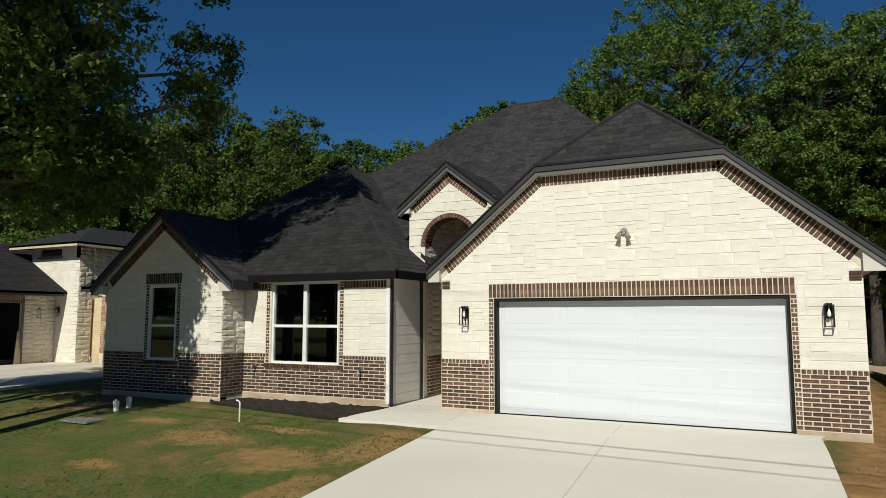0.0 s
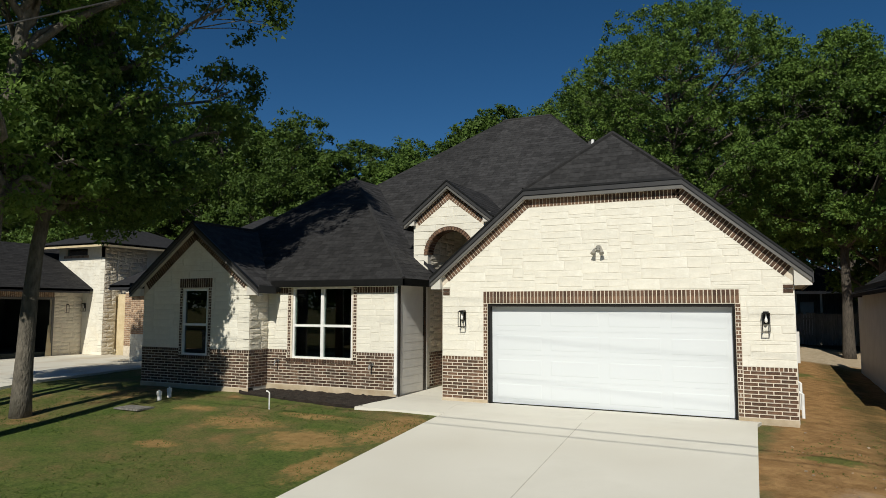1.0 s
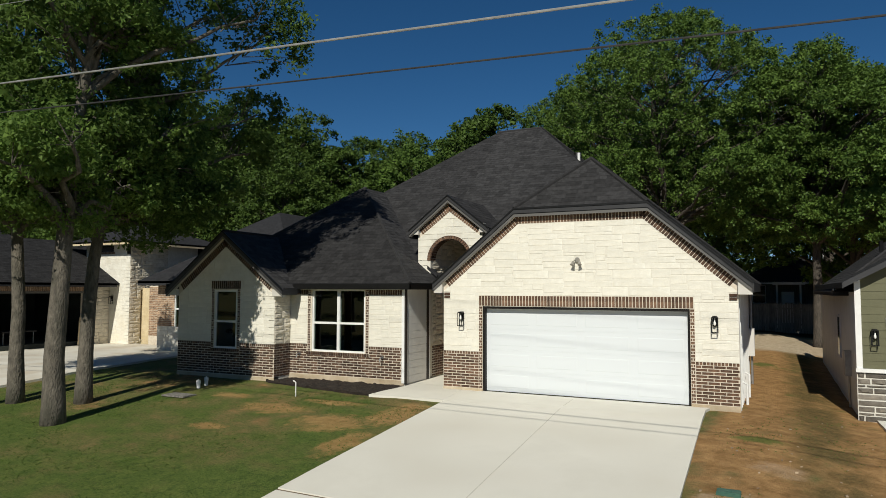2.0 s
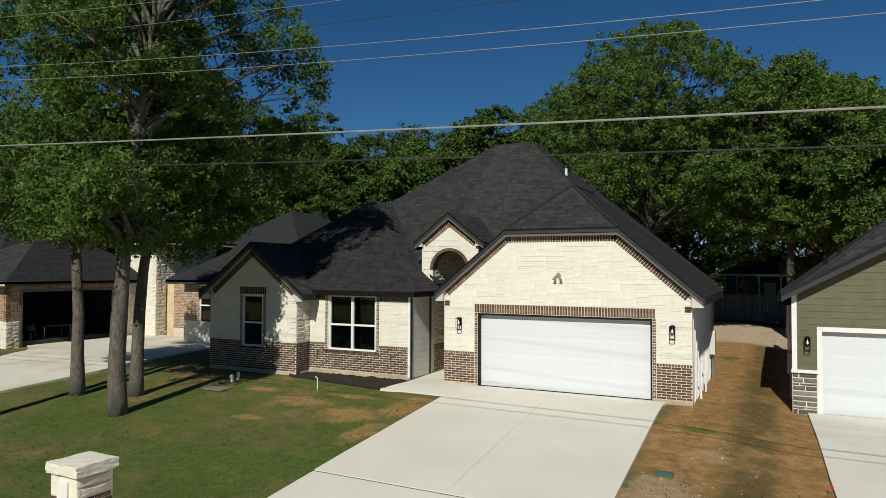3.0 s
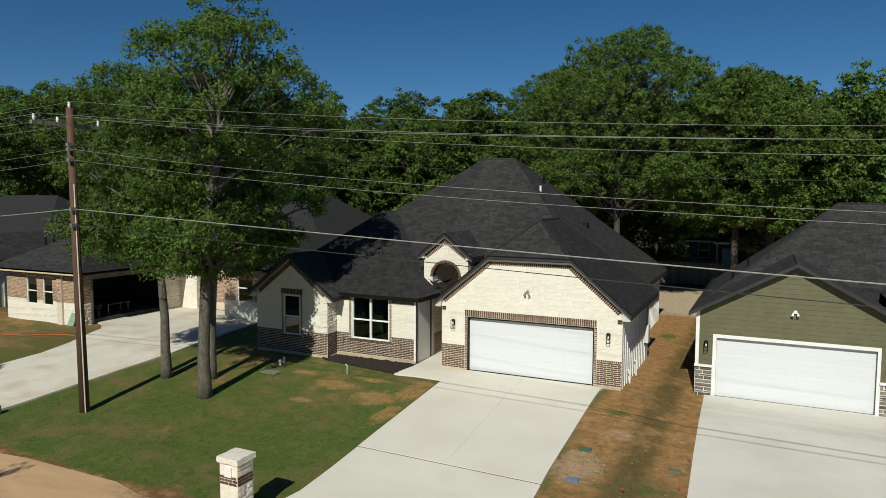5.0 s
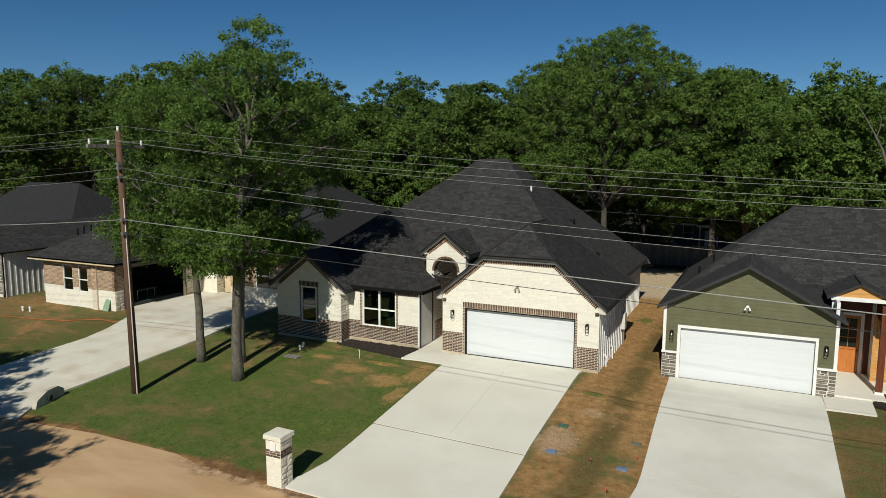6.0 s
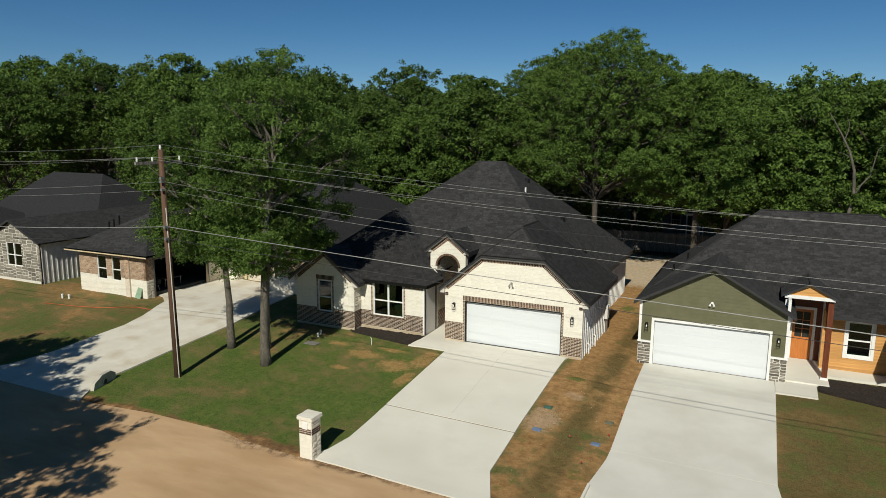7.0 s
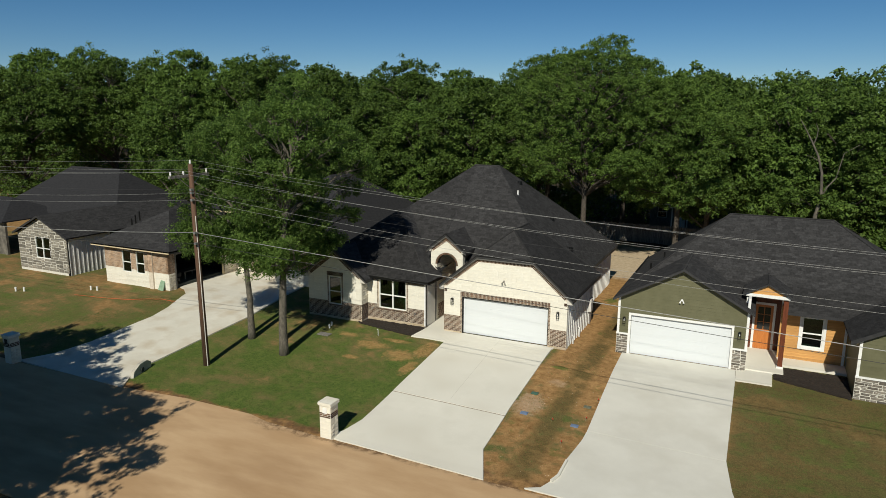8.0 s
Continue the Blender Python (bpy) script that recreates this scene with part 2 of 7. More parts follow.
# ---- mesh helpers ----
class Geo:
    """Vertices and faces gathered for one mesh."""

    def __init__(self):
        self.v, self.f = [], []

    def add(self, verts, faces):
        o = len(self.v)
        self.v.extend(verts)
        self.f.extend([tuple(i + o for i in f) for f in faces])
        return self

    def box(self, x0, x1, y0, y1, z0, z1):
        return self.add([(x0, y0, z0), (x1, y0, z0), (x1, y1, z0), (x0, y1, z0), (x0, y0, z1), (x1, y0, z1), (x1, y1, z1), (x0, y1, z1)],
                        [(0, 3, 2, 1), (4, 5, 6, 7), (0, 1, 5, 4), (1, 2, 6, 5), (2, 3, 7, 6), (3, 0, 4, 7)])

    def prism(self, poly, off):
        """A polygon in space, pushed along off."""
        n = len(poly)
        off = Vector(off)
        a = [Vector(p) for p in poly]
        nrm = sum(((a[i] - a[0]).cross(a[(i + 1) % n] - a[0]) for i in range(1, n - 1)), Vector())
        if nrm.dot(off) > 0:
            a.reverse()
        self.add([tuple(p) for p in a] + [tuple(p + off) for p in a],
                 [tuple(range(n)), tuple(range(2 * n - 1, n - 1, -1))] + [(i, i + n, (i + 1) % n + n, (i + 1) % n) for i in range(n)])
        return self

    def tube(self, pts, radii, sides=8, cap=True):
        o = len(self.v)
        n = len(pts)
        ps = [Vector(p) for p in pts]
        side = None
        for i, p in enumerate(ps):
            d = (ps[min(i + 1, n - 1)] - ps[max(i - 1, 0)]).normalized()
            if side is None:
                side = d.orthogonal().normalized()
            side = (side - d * side.dot(d)).normalized()
            up = d.cross(side)
            for k in range(sides):
                a = 2 * math.pi * k / sides
                self.v.append(tuple(p + (side * math.cos(a) + up * math.sin(a)) * radii[i]))
        for i in range(n - 1):
            for k in range(sides):
                k2 = (k + 1) % sides
                self.f.append((o + i * sides + k, o + i * sides + k2, o + (i + 1) * sides + k2, o + (i + 1) * sides + k))
        if cap:
            self.f.append(tuple(o + k for k in reversed(range(sides))))
            self.f.append(tuple(o + (n - 1) * sides + k for k in range(sides)))
        return self

    def mesh(self, name, material, smooth=False):
        me = bpy.data.meshes.new(name)
        me.from_pydata(self.v, [], self.f)
        me.materials.append(material)
        if smooth:
            me.shade_smooth()
        me.update()
        return me


def thing(name, label, category, group="", kind="", at=(0, 0, 0)):
    ob = new(name)
    ob.location = at
    ob.empty_display_size = 0.2
    return tagged(ob, label, category, group, kind)


def part(name, geo, material, parent, label="", smooth=False, kind=""):
    """One mesh under a thing or a part; its vertices are given in world places."""
    ob = new(name, geo if isinstance(geo, bpy.types.Mesh) else geo.mesh(name, material, smooth))
    if parent is not None:
        ob.parent = parent
        if parent.parent is None:
            ob.matrix_parent_inverse = parent.matrix_basis.inverted()
    if label:
        ob["label"] = label
    if kind:
        ob["kind"] = kind
    return ob


def solo(name, geo, material, label, category, group="", kind="", smooth=False):
    return tagged(new(name, geo.mesh(name, material, smooth)), label, category, group, kind)


def step(a, b, x):
    s = min(1.0, max(0.0, (x - a) / (b - a)))
    return s * s * (3 - 2 * s)


def ground_z(x, y):
    """Height of the ground: the lots fall to the road, the eastern lot lies lower."""
    z = float(np.interp(y, (-9, -0.5, 2.5, 5, 10.5, 60), (-0.66, -0.62, -0.5, -0.33, 0.0, 0.1)))
    return z - 0.27 * step(1.6, 4.5, x) * step(-2.5, 7.0, y)

# ---- ground, road, driveways ----


def ground_material():
    m = bpy.data.materials.new("lawn_and_dirt")
    m.use_nodes = True
    N, L = m.node_tree.nodes, m.node_tree.links
    b = N["Principled BSDF"]
    tc = N.new("ShaderNodeTexCoord")
    sep = N.new("ShaderNodeSeparateXYZ")
    L.new(tc.outputs["Object"], sep.inputs[0])

    def noise_tex(scale, detail=6, rough=0.6):
        n = N.new("ShaderNodeTexNoise")
        n.inputs["Scale"].default_value, n.inputs["Detail"].default_value, n.inputs["Roughness"].default_value = scale, detail, rough
        L.new(tc.outputs["Object"], n.inputs["Vector"])
        return n.outputs["Fac"]

    def ramp(src, p0, p1, c0, c1):
        r = N.new("ShaderNodeValToRGB")
        r.color_ramp.elements[0].position, r.color_ramp.elements[1].position = p0, p1
        r.color_ramp.elements[0].color, r.color_ramp.elements[1].color = (*c0, 1), (*c1, 1)
        L.new(src, r.inputs[0])
        return r.outputs[0]

    def mixc(fac, a, c):
        x = N.new("ShaderNodeMix")
        x.data_type = "RGBA"
        L.new(fac, x.inputs["Factor"])
        L.new(a, x.inputs["A"])
        L.new(c, x.inputs["B"])
        return x.outputs["Result"]

    def maths(op, a, c, clamp=False):
        x = N.new("ShaderNodeMath")
        x.operation, x.use_clamp = op, clamp
        for k, v in enumerate((a, c)):
            if isinstance(v, (int, float)):
                x.inputs[k].default_value = v
            else:
                L.new(v, x.inputs[k])
        return x.outputs[0]

    def band(out, a, c):
        """0 below a, 1 above c."""
        x = N.new("ShaderNodeMapRange")
        x.interpolation_type = "SMOOTHSTEP"
        x.inputs["From Min"].default_value, x.inputs["From Max"].default_value = a, c
        L.new(out, x.inputs["Value"])
        return x.outputs[0]

    X, Y = sep.outputs["X"], sep.outputs["Y"]
    big, mid, fine = noise_tex(0.32, 8), noise_tex(1.3, 8, 0.7), noise_tex(22, 5)
    grass = ramp(fine, 0.3, 0.72, (0.05, 0.088, 0.017), (0.13, 0.172, 0.038))
    light = ramp(fine, 0.3, 0.72, (0.09, 0.122, 0.026), (0.155, 0.19, 0.046))
    grass = mixc(band(noise_tex(2.2, 7, 0.65), 0.46, 0.66), grass, light)
    deep = ramp(fine, 0.3, 0.72, (0.034, 0.066, 0.013), (0.09, 0.128, 0.028))
    grass = mixc(maths("MULTIPLY", band(noise_tex(6, 6, 0.7), 0.5, 0.62), 0.8), grass, deep)
    straw = ramp(fine, 0.3, 0.7, (0.13, 0.108, 0.04), (0.24, 0.18, 0.08))
    dirt = ramp(noise_tex(3, 10, 0.72), 0.32, 0.68, (0.2, 0.106, 0.038), (0.47, 0.28, 0.118))
    clay = ramp(noise_tex(5, 10, 0.72), 0.32, 0.68, (0.27, 0.155, 0.055), (0.48, 0.3, 0.125))
    olive = ramp(fine, 0.3, 0.72, (0.075, 0.058, 0.019), (0.178, 0.134, 0.052))
    olive = mixc(maths("MULTIPLY", band(noise_tex(6.5, 7, 0.75), 0.48, 0.6), 0.85), olive, ramp(fine, 0.3, 0.72, (0.042, 0.04, 0.012), (0.105, 0.088, 0.03)))
    # worn lawn: dry between the houses and near the walls, green towards the road
    wear_n = maths("ADD", maths("MULTIPLY", big, 0.9), maths("MULTIPLY", mid, 0.75))
    lots = band(Y, -1.6, -0.4)
    side = maths("MULTIPLY", maths("MULTIPLY", band(X, 0.6, 1.6), lots), maths("SUBTRACT", 1.0, maths("MULTIPLY", band(X, 8.5, 10.5), 0.58)))
    back = band(Y, 17.0, 26.0)
    near_house = maths("MULTIPLY", band(Y, 4.0, 8.5), maths("MULTIPLY", maths("SUBTRACT", 1.0, band(X, 3.0, 9.0)), 0.12))
    west = maths("MULTIPLY", maths("SUBTRACT", 1.0, band(X, -26, -22)), 0.1)
    bias = maths("ADD", maths("ADD", maths("MULTIPLY", side, 0.35), near_house), maths("ADD", maths("MULTIPLY", back, 0.32), west))
    wear = maths("ADD", wear_n, bias)
    col = mixc(band(wear, 0.76, 1.16), grass, straw)
    col = mixc(band(wear, 0.98, 1.2), col, dirt)
    # a worn track between the two drives, and tufts of green beside it
    track = maths("MULTIPLY", maths("MULTIPLY", band(X, 2.3, 2.9), maths("SUBTRACT", 1.0, band(X, 3.3, 3.8))), lots)
    col = mixc(maths("MULTIPLY", track, maths("MULTIPLY", band(mid, 0.3, 0.55), 0.85)), col, olive)
    tuft = maths("MULTIPLY", maths("MULTIPLY", side, band(noise_tex(0.9, 5), 0.58, 0.68)), maths("SUBTRACT", 1.0, band(X, 4.0, 5.0)))
    col = mixc(maths("MULTIPLY", tuft, 0.55), col, grass)
    # thin dry turf on the neighbours' lots
    dry = maths("ADD", maths("MULTIPLY", maths("MULTIPLY", band(X, 9.3, 10.4), lots), 0.85), maths("MULTIPLY", maths("SUBTRACT", 1.0, band(X, -24.5, -22.0)), 0.32))
    col = mixc(maths("MULTIPLY", dry, band(mid, 0.25, 0.62)), col, olive)
    # bare patches worn into the lawn, ragged at their edges
    for cx, cy, rx, ry in ((-8.2, 8.4, 1.1, 0.5), (-6.1, 7.7, 0.9, 0.75), (-5.2, 8.9, 0.5, 1.1), (-10.2, 9.2, 0.7, 0.3), (-8.4, 6.6, 0.45, 0.25), (-5.0, 6.6, 0.35, 0.9), (-7.2, 9.4, 0.8, 0.25)):
        gap = maths("ADD", maths("POWER", maths("DIVIDE", maths("SUBTRACT", X, cx), rx), 2.0), maths("POWER", maths("DIVIDE", maths("SUBTRACT", Y, cy), ry), 2.0))
        rag = maths("ADD", gap, maths("MULTIPLY", maths("SUBTRACT", noise_tex(2.6, 8, 0.75), 0.5), 5.0))
        worn = maths("SUBTRACT", 1.0, band(rag, 0.1, 1.3))
        col = mixc(maths("MULTIPLY", worn, 0.8), col, clay)
    mud = ramp(noise_tex(3, 8, 0.7), 0.3, 0.7, (0.1, 0.055, 0.024), (0.24, 0.14, 0.07))
    # a pale trampled patch and tufts of green between the drives, mud and dry straw by the road
    pale = ramp(noise_tex(5, 8, 0.7), 0.3, 0.7, (0.36, 0.24, 0.14), (0.58, 0.42, 0.28))
    for cx, cy, rx, ry, tone, much in ((1.75, 5.3, 0.75, 1.1, 0, 0.75), (2.3, 7.9, 0.45, 0.4, 0, 0.5), (2.0, 9.5, 0.5, 0.22, 1, 0.8), (1.85, 22.5, 0.5, 0.8, 1, 0.8), (1.45, 12.4, 0.3, 0.4, 1, 0.5), (-7.6, -0.5, 1.5, 0.35, 2, 0.9), (-12.2, 2.1, 1.4, 0.45, 3, 0.75), (-9.6, 1.2, 0.8, 0.3, 3, 0.4), (-14.2, 1.6, 0.9, 0.3, 3, 0.4)):
        gap = maths("ADD", maths("POWER", maths("DIVIDE", maths("SUBTRACT", X, cx), rx), 2.0), maths("POWER", maths("DIVIDE", maths("SUBTRACT", Y, cy), ry), 2.0))
        rag = maths("ADD", gap, maths("MULTIPLY", maths("SUBTRACT", noise_tex(3.2, 8, 0.75), 0.5), 4.0))
        col = mixc(maths("MULTIPLY", maths("SUBTRACT", 1.0, band(rag, 0.1, 1.2)), much), col, (pale, grass, mud, straw)[tone])
    # bare earth along the road
    edge = maths("SUBTRACT", 1.0, band(maths("ADD", Y, maths("MULTIPLY", mid, -1.4)), -1.15, -0.75))
    edge = maths("MULTIPLY", edge, band(Y, -10.5, -9.6))
    wet = band(noise_tex(0.8, 6, 0.7), 0.4, 0.55)
    col = mixc(edge, col, mixc(wet, dirt, mud))
    sand = ramp(noise_tex(4, 8), 0.3, 0.7, (0.42, 0.33, 0.22), (0.62, 0.52, 0.38))
    yard = maths("MULTIPLY", band(maths("ADD", Y, maths("MULTIPLY", mid, 3.0)), 29.5, 31.5), maths("MULTIPLY", band(X, -6.0, -3.0), maths("SUBTRACT", 1.0, band(X, 5.0, 9.0))))
    col = mixc(maths("MULTIPLY", yard, 0.85), col, sand)
    litter = ramp(noise_tex(3, 8), 0.3, 0.7, (0.02, 0.017, 0.009), (0.06, 0.046, 0.026))
    col = mixc(band(maths("ADD", Y, maths("MULTIPLY", mid, 4.0)), 41.5, 45.0), col, litter)
    L.new(col, b.inputs["Base Color"])
    b.inputs["Roughness"].default_value = 0.95
    b.inputs["Specular IOR Level"].default_value = 0.15
    bp = N.new("ShaderNodeBump")
    bp.inputs["Strength"].default_value, bp.inputs["Distance"].default_value = 0.8, 0.05
    L.new(maths("ADD", noise_tex(35, 6, 0.7), maths("MULTIPLY", mid, 0.6)), bp.inputs["Height"])
    L.new(bp.outputs[0], b.inputs["Normal"])
    return m


M_GROUND = ground_material()


def axis_steps(lo, hi, fine_lo, fine_hi, fine, count):
    mid = list(np.arange(fine_lo, fine_hi + 1e-6, fine))
    a = [fine_lo - (fine_lo - lo) * (k / count) ** 3 for k in range(count, 0, -1)]
    c = [fine_hi + (hi - fine_hi) * (k / count) ** 3 for k in range(1, count + 1)]
    return a + mid + c


def build_ground():
    xs, ys = axis_steps(-1500, 1500, -45, 30, 0.5, 14), axis_steps(-1500, 1500, -12, 45, 0.5, 14)
    g = Geo()
    for y in ys:
        for x in xs:
            near = abs(x) < 60 and -20 < y < 60
            bump = 0.03 * noise.noise((x * 0.6, y * 0.6, 0)) + 0.015 * noise.noise((x * 2.1, y * 2.1, 3)) if near else 0
            g.v.append((x, y, ground_z(x, y) - 0.05 + bump - (0.12 if -8.8 < y < -1.3 else 0)))
    n = len(xs)
    for j in range(len(ys) - 1):
        for i in range(n - 1):
            g.f.append((j * n + i, j * n + i + 1, (j + 1) * n + i + 1, (j + 1) * n + i))
    return solo("ground", g, M_GROUND, "patchy green lawn with bare reddish-brown dirt", "ground", kind="structure", smooth=True)


build_ground()


def strip_mesh(poly, thick, lift, cell=0.6):
    """A slab that follows the ground: a polygon cut into cells, with sides."""
    bm = bmesh.new()
    f = bm.faces.new([bm.verts.new((x, y, 0)) for x, y in poly])
    xs, ys = [p[0] for p in poly], [p[1] for p in poly]
    for lo, hi, k in ((min(xs), max(xs), 0), (min(ys), max(ys), 1)):
        if k == 0 and cell > 3:
            continue
        v = lo + cell
        while v < hi:
            co, no = [0, 0, 0], [0, 0, 0]
            co[k], no[k] = v, 1
            bmesh.ops.bisect_plane(bm, geom=bm.verts[:] + bm.edges[:] + bm.faces[:], plane_co=co, plane_no=no)
            v += cell
    top = bm.faces[:]
    ext = bmesh.ops.extrude_face_region(bm, geom=top)
    for v in [e for e in ext["geom"] if isinstance(e, bmesh.types.BMVert)]:
        v.co.z += thick
    bmesh.ops.recalc_face_normals(bm, faces=bm.faces)
    for v in bm.verts:
        v.co.z += ground_z(v.co.x, v.co.y) + lift - thick
    return bm


def slab(name, poly, material, label, category, thick=0.12, lift=0.0, cell=0.6, lumps=0.0):
    bm = strip_mesh(poly, thick, lift, cell)
    if lumps:
        for v in bm.verts:
            v.co += Vector((noise.noise(v.co * 5), noise.noise(v.co * 5 + Vector((7, 0, 0))), noise.noise(v.co * 6 + Vector((0, 9, 0))) + 0.5 * noise.noise(v.co * 15))) * lumps
    me = bpy.data.meshes.new(name)
    bm.to_mesh(me)
    bm.free()
    me.materials.append(material)
    return tagged(new(name, me), label, category, kind="structure")


# main drive, cut into two pours by a joint
slab("driveway", [(-4.7, 10.25), (-5.0, 11.9), (1.0, 11.9), (0.92, 11.55), (1.12, 4.5), (1.16, 3.84), (-4.42, 4.0)], M_CONC, "pale broom-finished concrete driveway before the garage", "driveway", lift=0.012)
slab("driveway", [(-4.42, 3.955), (1.16, 3.795), (1.3, 1.0), (2.1, -0.98), (-4.9, -0.72), (-4.5, 0.0), (-4.3, 1.1)], M_CONC, "pale concrete driveway apron by the dirt road", "driveway", lift=-0.002)
slab("entry_walk", [(-6.75, 10.2), (-4.7, 10.24), (-5.0, 11.9), (-5.4, 13.5), (-5.4, 15.6), (-6.8, 15.6), (-6.62, 12.0), (-6.62, 11.4)], M_CONC, "pale concrete entry walk beside the garage", "walkway", lift=0.014)
slab("driveway", [(4.25, 13.5), (9.84, 13.5), (9.88, 11.9), (9.93, 4.2), (4.58, 4.35), (4.42, 8.0)], M_CONCE, "light grey concrete driveway of the green house", "driveway", lift=0.012)
slab("driveway", [(4.58, 4.34), (9.93, 4.19), (10.25, 2.0), (11.0, -0.9), (3.6, -0.85), (4.1, -0.55), (4.42, 0.3), (4.4, 1.7), (4.58, 3.6)], M_CONCE, "light grey concrete driveway apron by the road", "driveway", lift=0.0105)
slab("entry_walk", [(9.88, 12.05), (11.48, 12.1), (11.5, 14.4), (10.2, 14.4), (9.86, 13.5)], M_CONC, "light grey concrete stoop before a cedar porch", "walkway", lift=0.014)
slab("driveway", [(-17.5, 0.9), (-17.4, 9.2), (-17.6, 11.0), (-18.2, 13.6), (-18.6, 17.4), (-27.2, 18.6), (-27.2, 12.5), (-25.6, 12.0), (-24.5, 11.1), (-23.4, 8.5), (-23.0, 6.9), (-23.0, 2.6), (-23.3, 0.7), (-24.2, -0.8), (-16.4, -0.9)], M_CONCW, "pale soiled concrete driveway to an open side garage", "driveway", lift=0.012)
slab("road", [(-400, -9.0), (400, -9.0), (400, -1.0), (2.2, -1.03), (-5.1, -0.85), (-7.9, -0.72), (-9.0, -0.45), (-12.7, -0.45), (-15.4, -0.75), (-24, -0.9), (-400, -0.9)], M_ROAD, "wide packed tan dirt road", "road", thick=0.1, lift=-0.012, cell=4.0)
slab("flower_bed", [(11.54, 14.36), (11.54, 13.08), (14.72, 11.9), (14.78, 14.74), (12.0, 14.74), (12.0, 14.36)], M_MULCH, "empty bed of dark mulch before the cedar porch", "flower bed", thick=0.1, lift=0.03, cell=0.11, lumps=0.05)
slab("flower_bed", [(-11.0, 11.3), (-10.5, 10.9), (-8.5, 10.55), (-6.7, 10.3), (-6.62, 11.9), (-10.57, 11.9)], M_MULCH, "empty bed of dark mulch below the window", "flower bed", thick=0.14, lift=0.0, cell=0.11, lumps=0.05)
slab("expansion_joint", [(-4.42, 4.0), (1.16, 3.84), (1.16, 3.795), (-4.42, 3.955)], mat("joint_filler", (0.12, 0.085, 0.055), (0.2, 0.15, 0.1), 6, 0.95, 0.3, 60), "brown filled joint across the driveway", "joint", thick=0.08, lift=-0.006)

# flat strip on the slab; its darker colour stands for the cut's shadow
slab("control_joint", [(-2.02, 11.6), (-2.005, 11.6), (-1.605, 4.3), (-1.62, 4.3)], mat("joint_shadow", (0.48, 0.455, 0.39), (0.56, 0.53, 0.46), 6, 0.95, 0.3, 60), "thin saw-cut joint along the driveway", "joint", thick=0.05, lift=0.0145)

# ---- facework helpers: walls of bricks and stones, roofs of shingles ----
class Face:
    """A flat upright face: u runs along it, v is height, d stands out of it."""

    def __init__(self, origin, along, out):
        self.o, self.u, self.n = Vector(origin), Vector(along).normalized(), Vector(out).normalized()

    def at(self, u, v, d=0.0):
        return self.o + self.u * u + self.n * d + Vector((0, 0, v))

    def matrix(self, u, v, d=0.0):
        m = Matrix((self.u, -self.n, (0, 0, 1))).transposed().to_4x4()
        m.translation = self.at(u, v, d)
        return m


def clip(poly, window):
    """The part of a flat polygon inside a convex, anticlockwise window."""
    out = list(poly)
    n = len(window)
    for i in range(n):
        (ax, ay), (bx, by) = window[i], window[(i + 1) % n]
        src, out = out, []
        for k, p in enumerate(src):
            q = src[(k + 1) % len(src)]
            sp = (bx - ax) * (p[1] - ay) - (by - ay) * (p[0] - ax)
            sq = (bx - ax) * (q[1] - ay) - (by - ay) * (q[0] - ax)
            if sp >= 0:
                out.append(p)
            if (sp > 0 > sq) or (sp < 0 < sq):
                t = sp / (sp - sq)
                out.append((p[0] + (q[0] - p[0]) * t, p[1] + (q[1] - p[1]) * t))
        if len(out) < 3:
            return []
    return out


def flat_area(p):
    return 0.5 * abs(sum(p[i][0] * p[(i + 1) % len(p)][1] - p[(i + 1) % len(p)][0] * p[i][1] for i in range(len(p))))


def cut_holes(rects, holes):
    """Rectangles less holes, as rectangles."""
    for a, b, c, e in holes:
        nxt = []
        for u0, u1, v0, v1 in rects:
            if a >= u1 or b <= u0 or c >= v1 or e <= v0:
                nxt.append((u0, u1, v0, v1))
                continue
            if u0 < a:
                nxt.append((u0, a, v0, v1))
            if b < u1:
                nxt.append((b, u1, v0, v1))
            m0, m1 = max(u0, a), min(u1, b)
            if v0 < c:
                nxt.append((m0, m1, v0, c))
            if e < v1:
                nxt.append((m0, m1, e, v1))
        rects = nxt
    return rects


BUDGET = {}


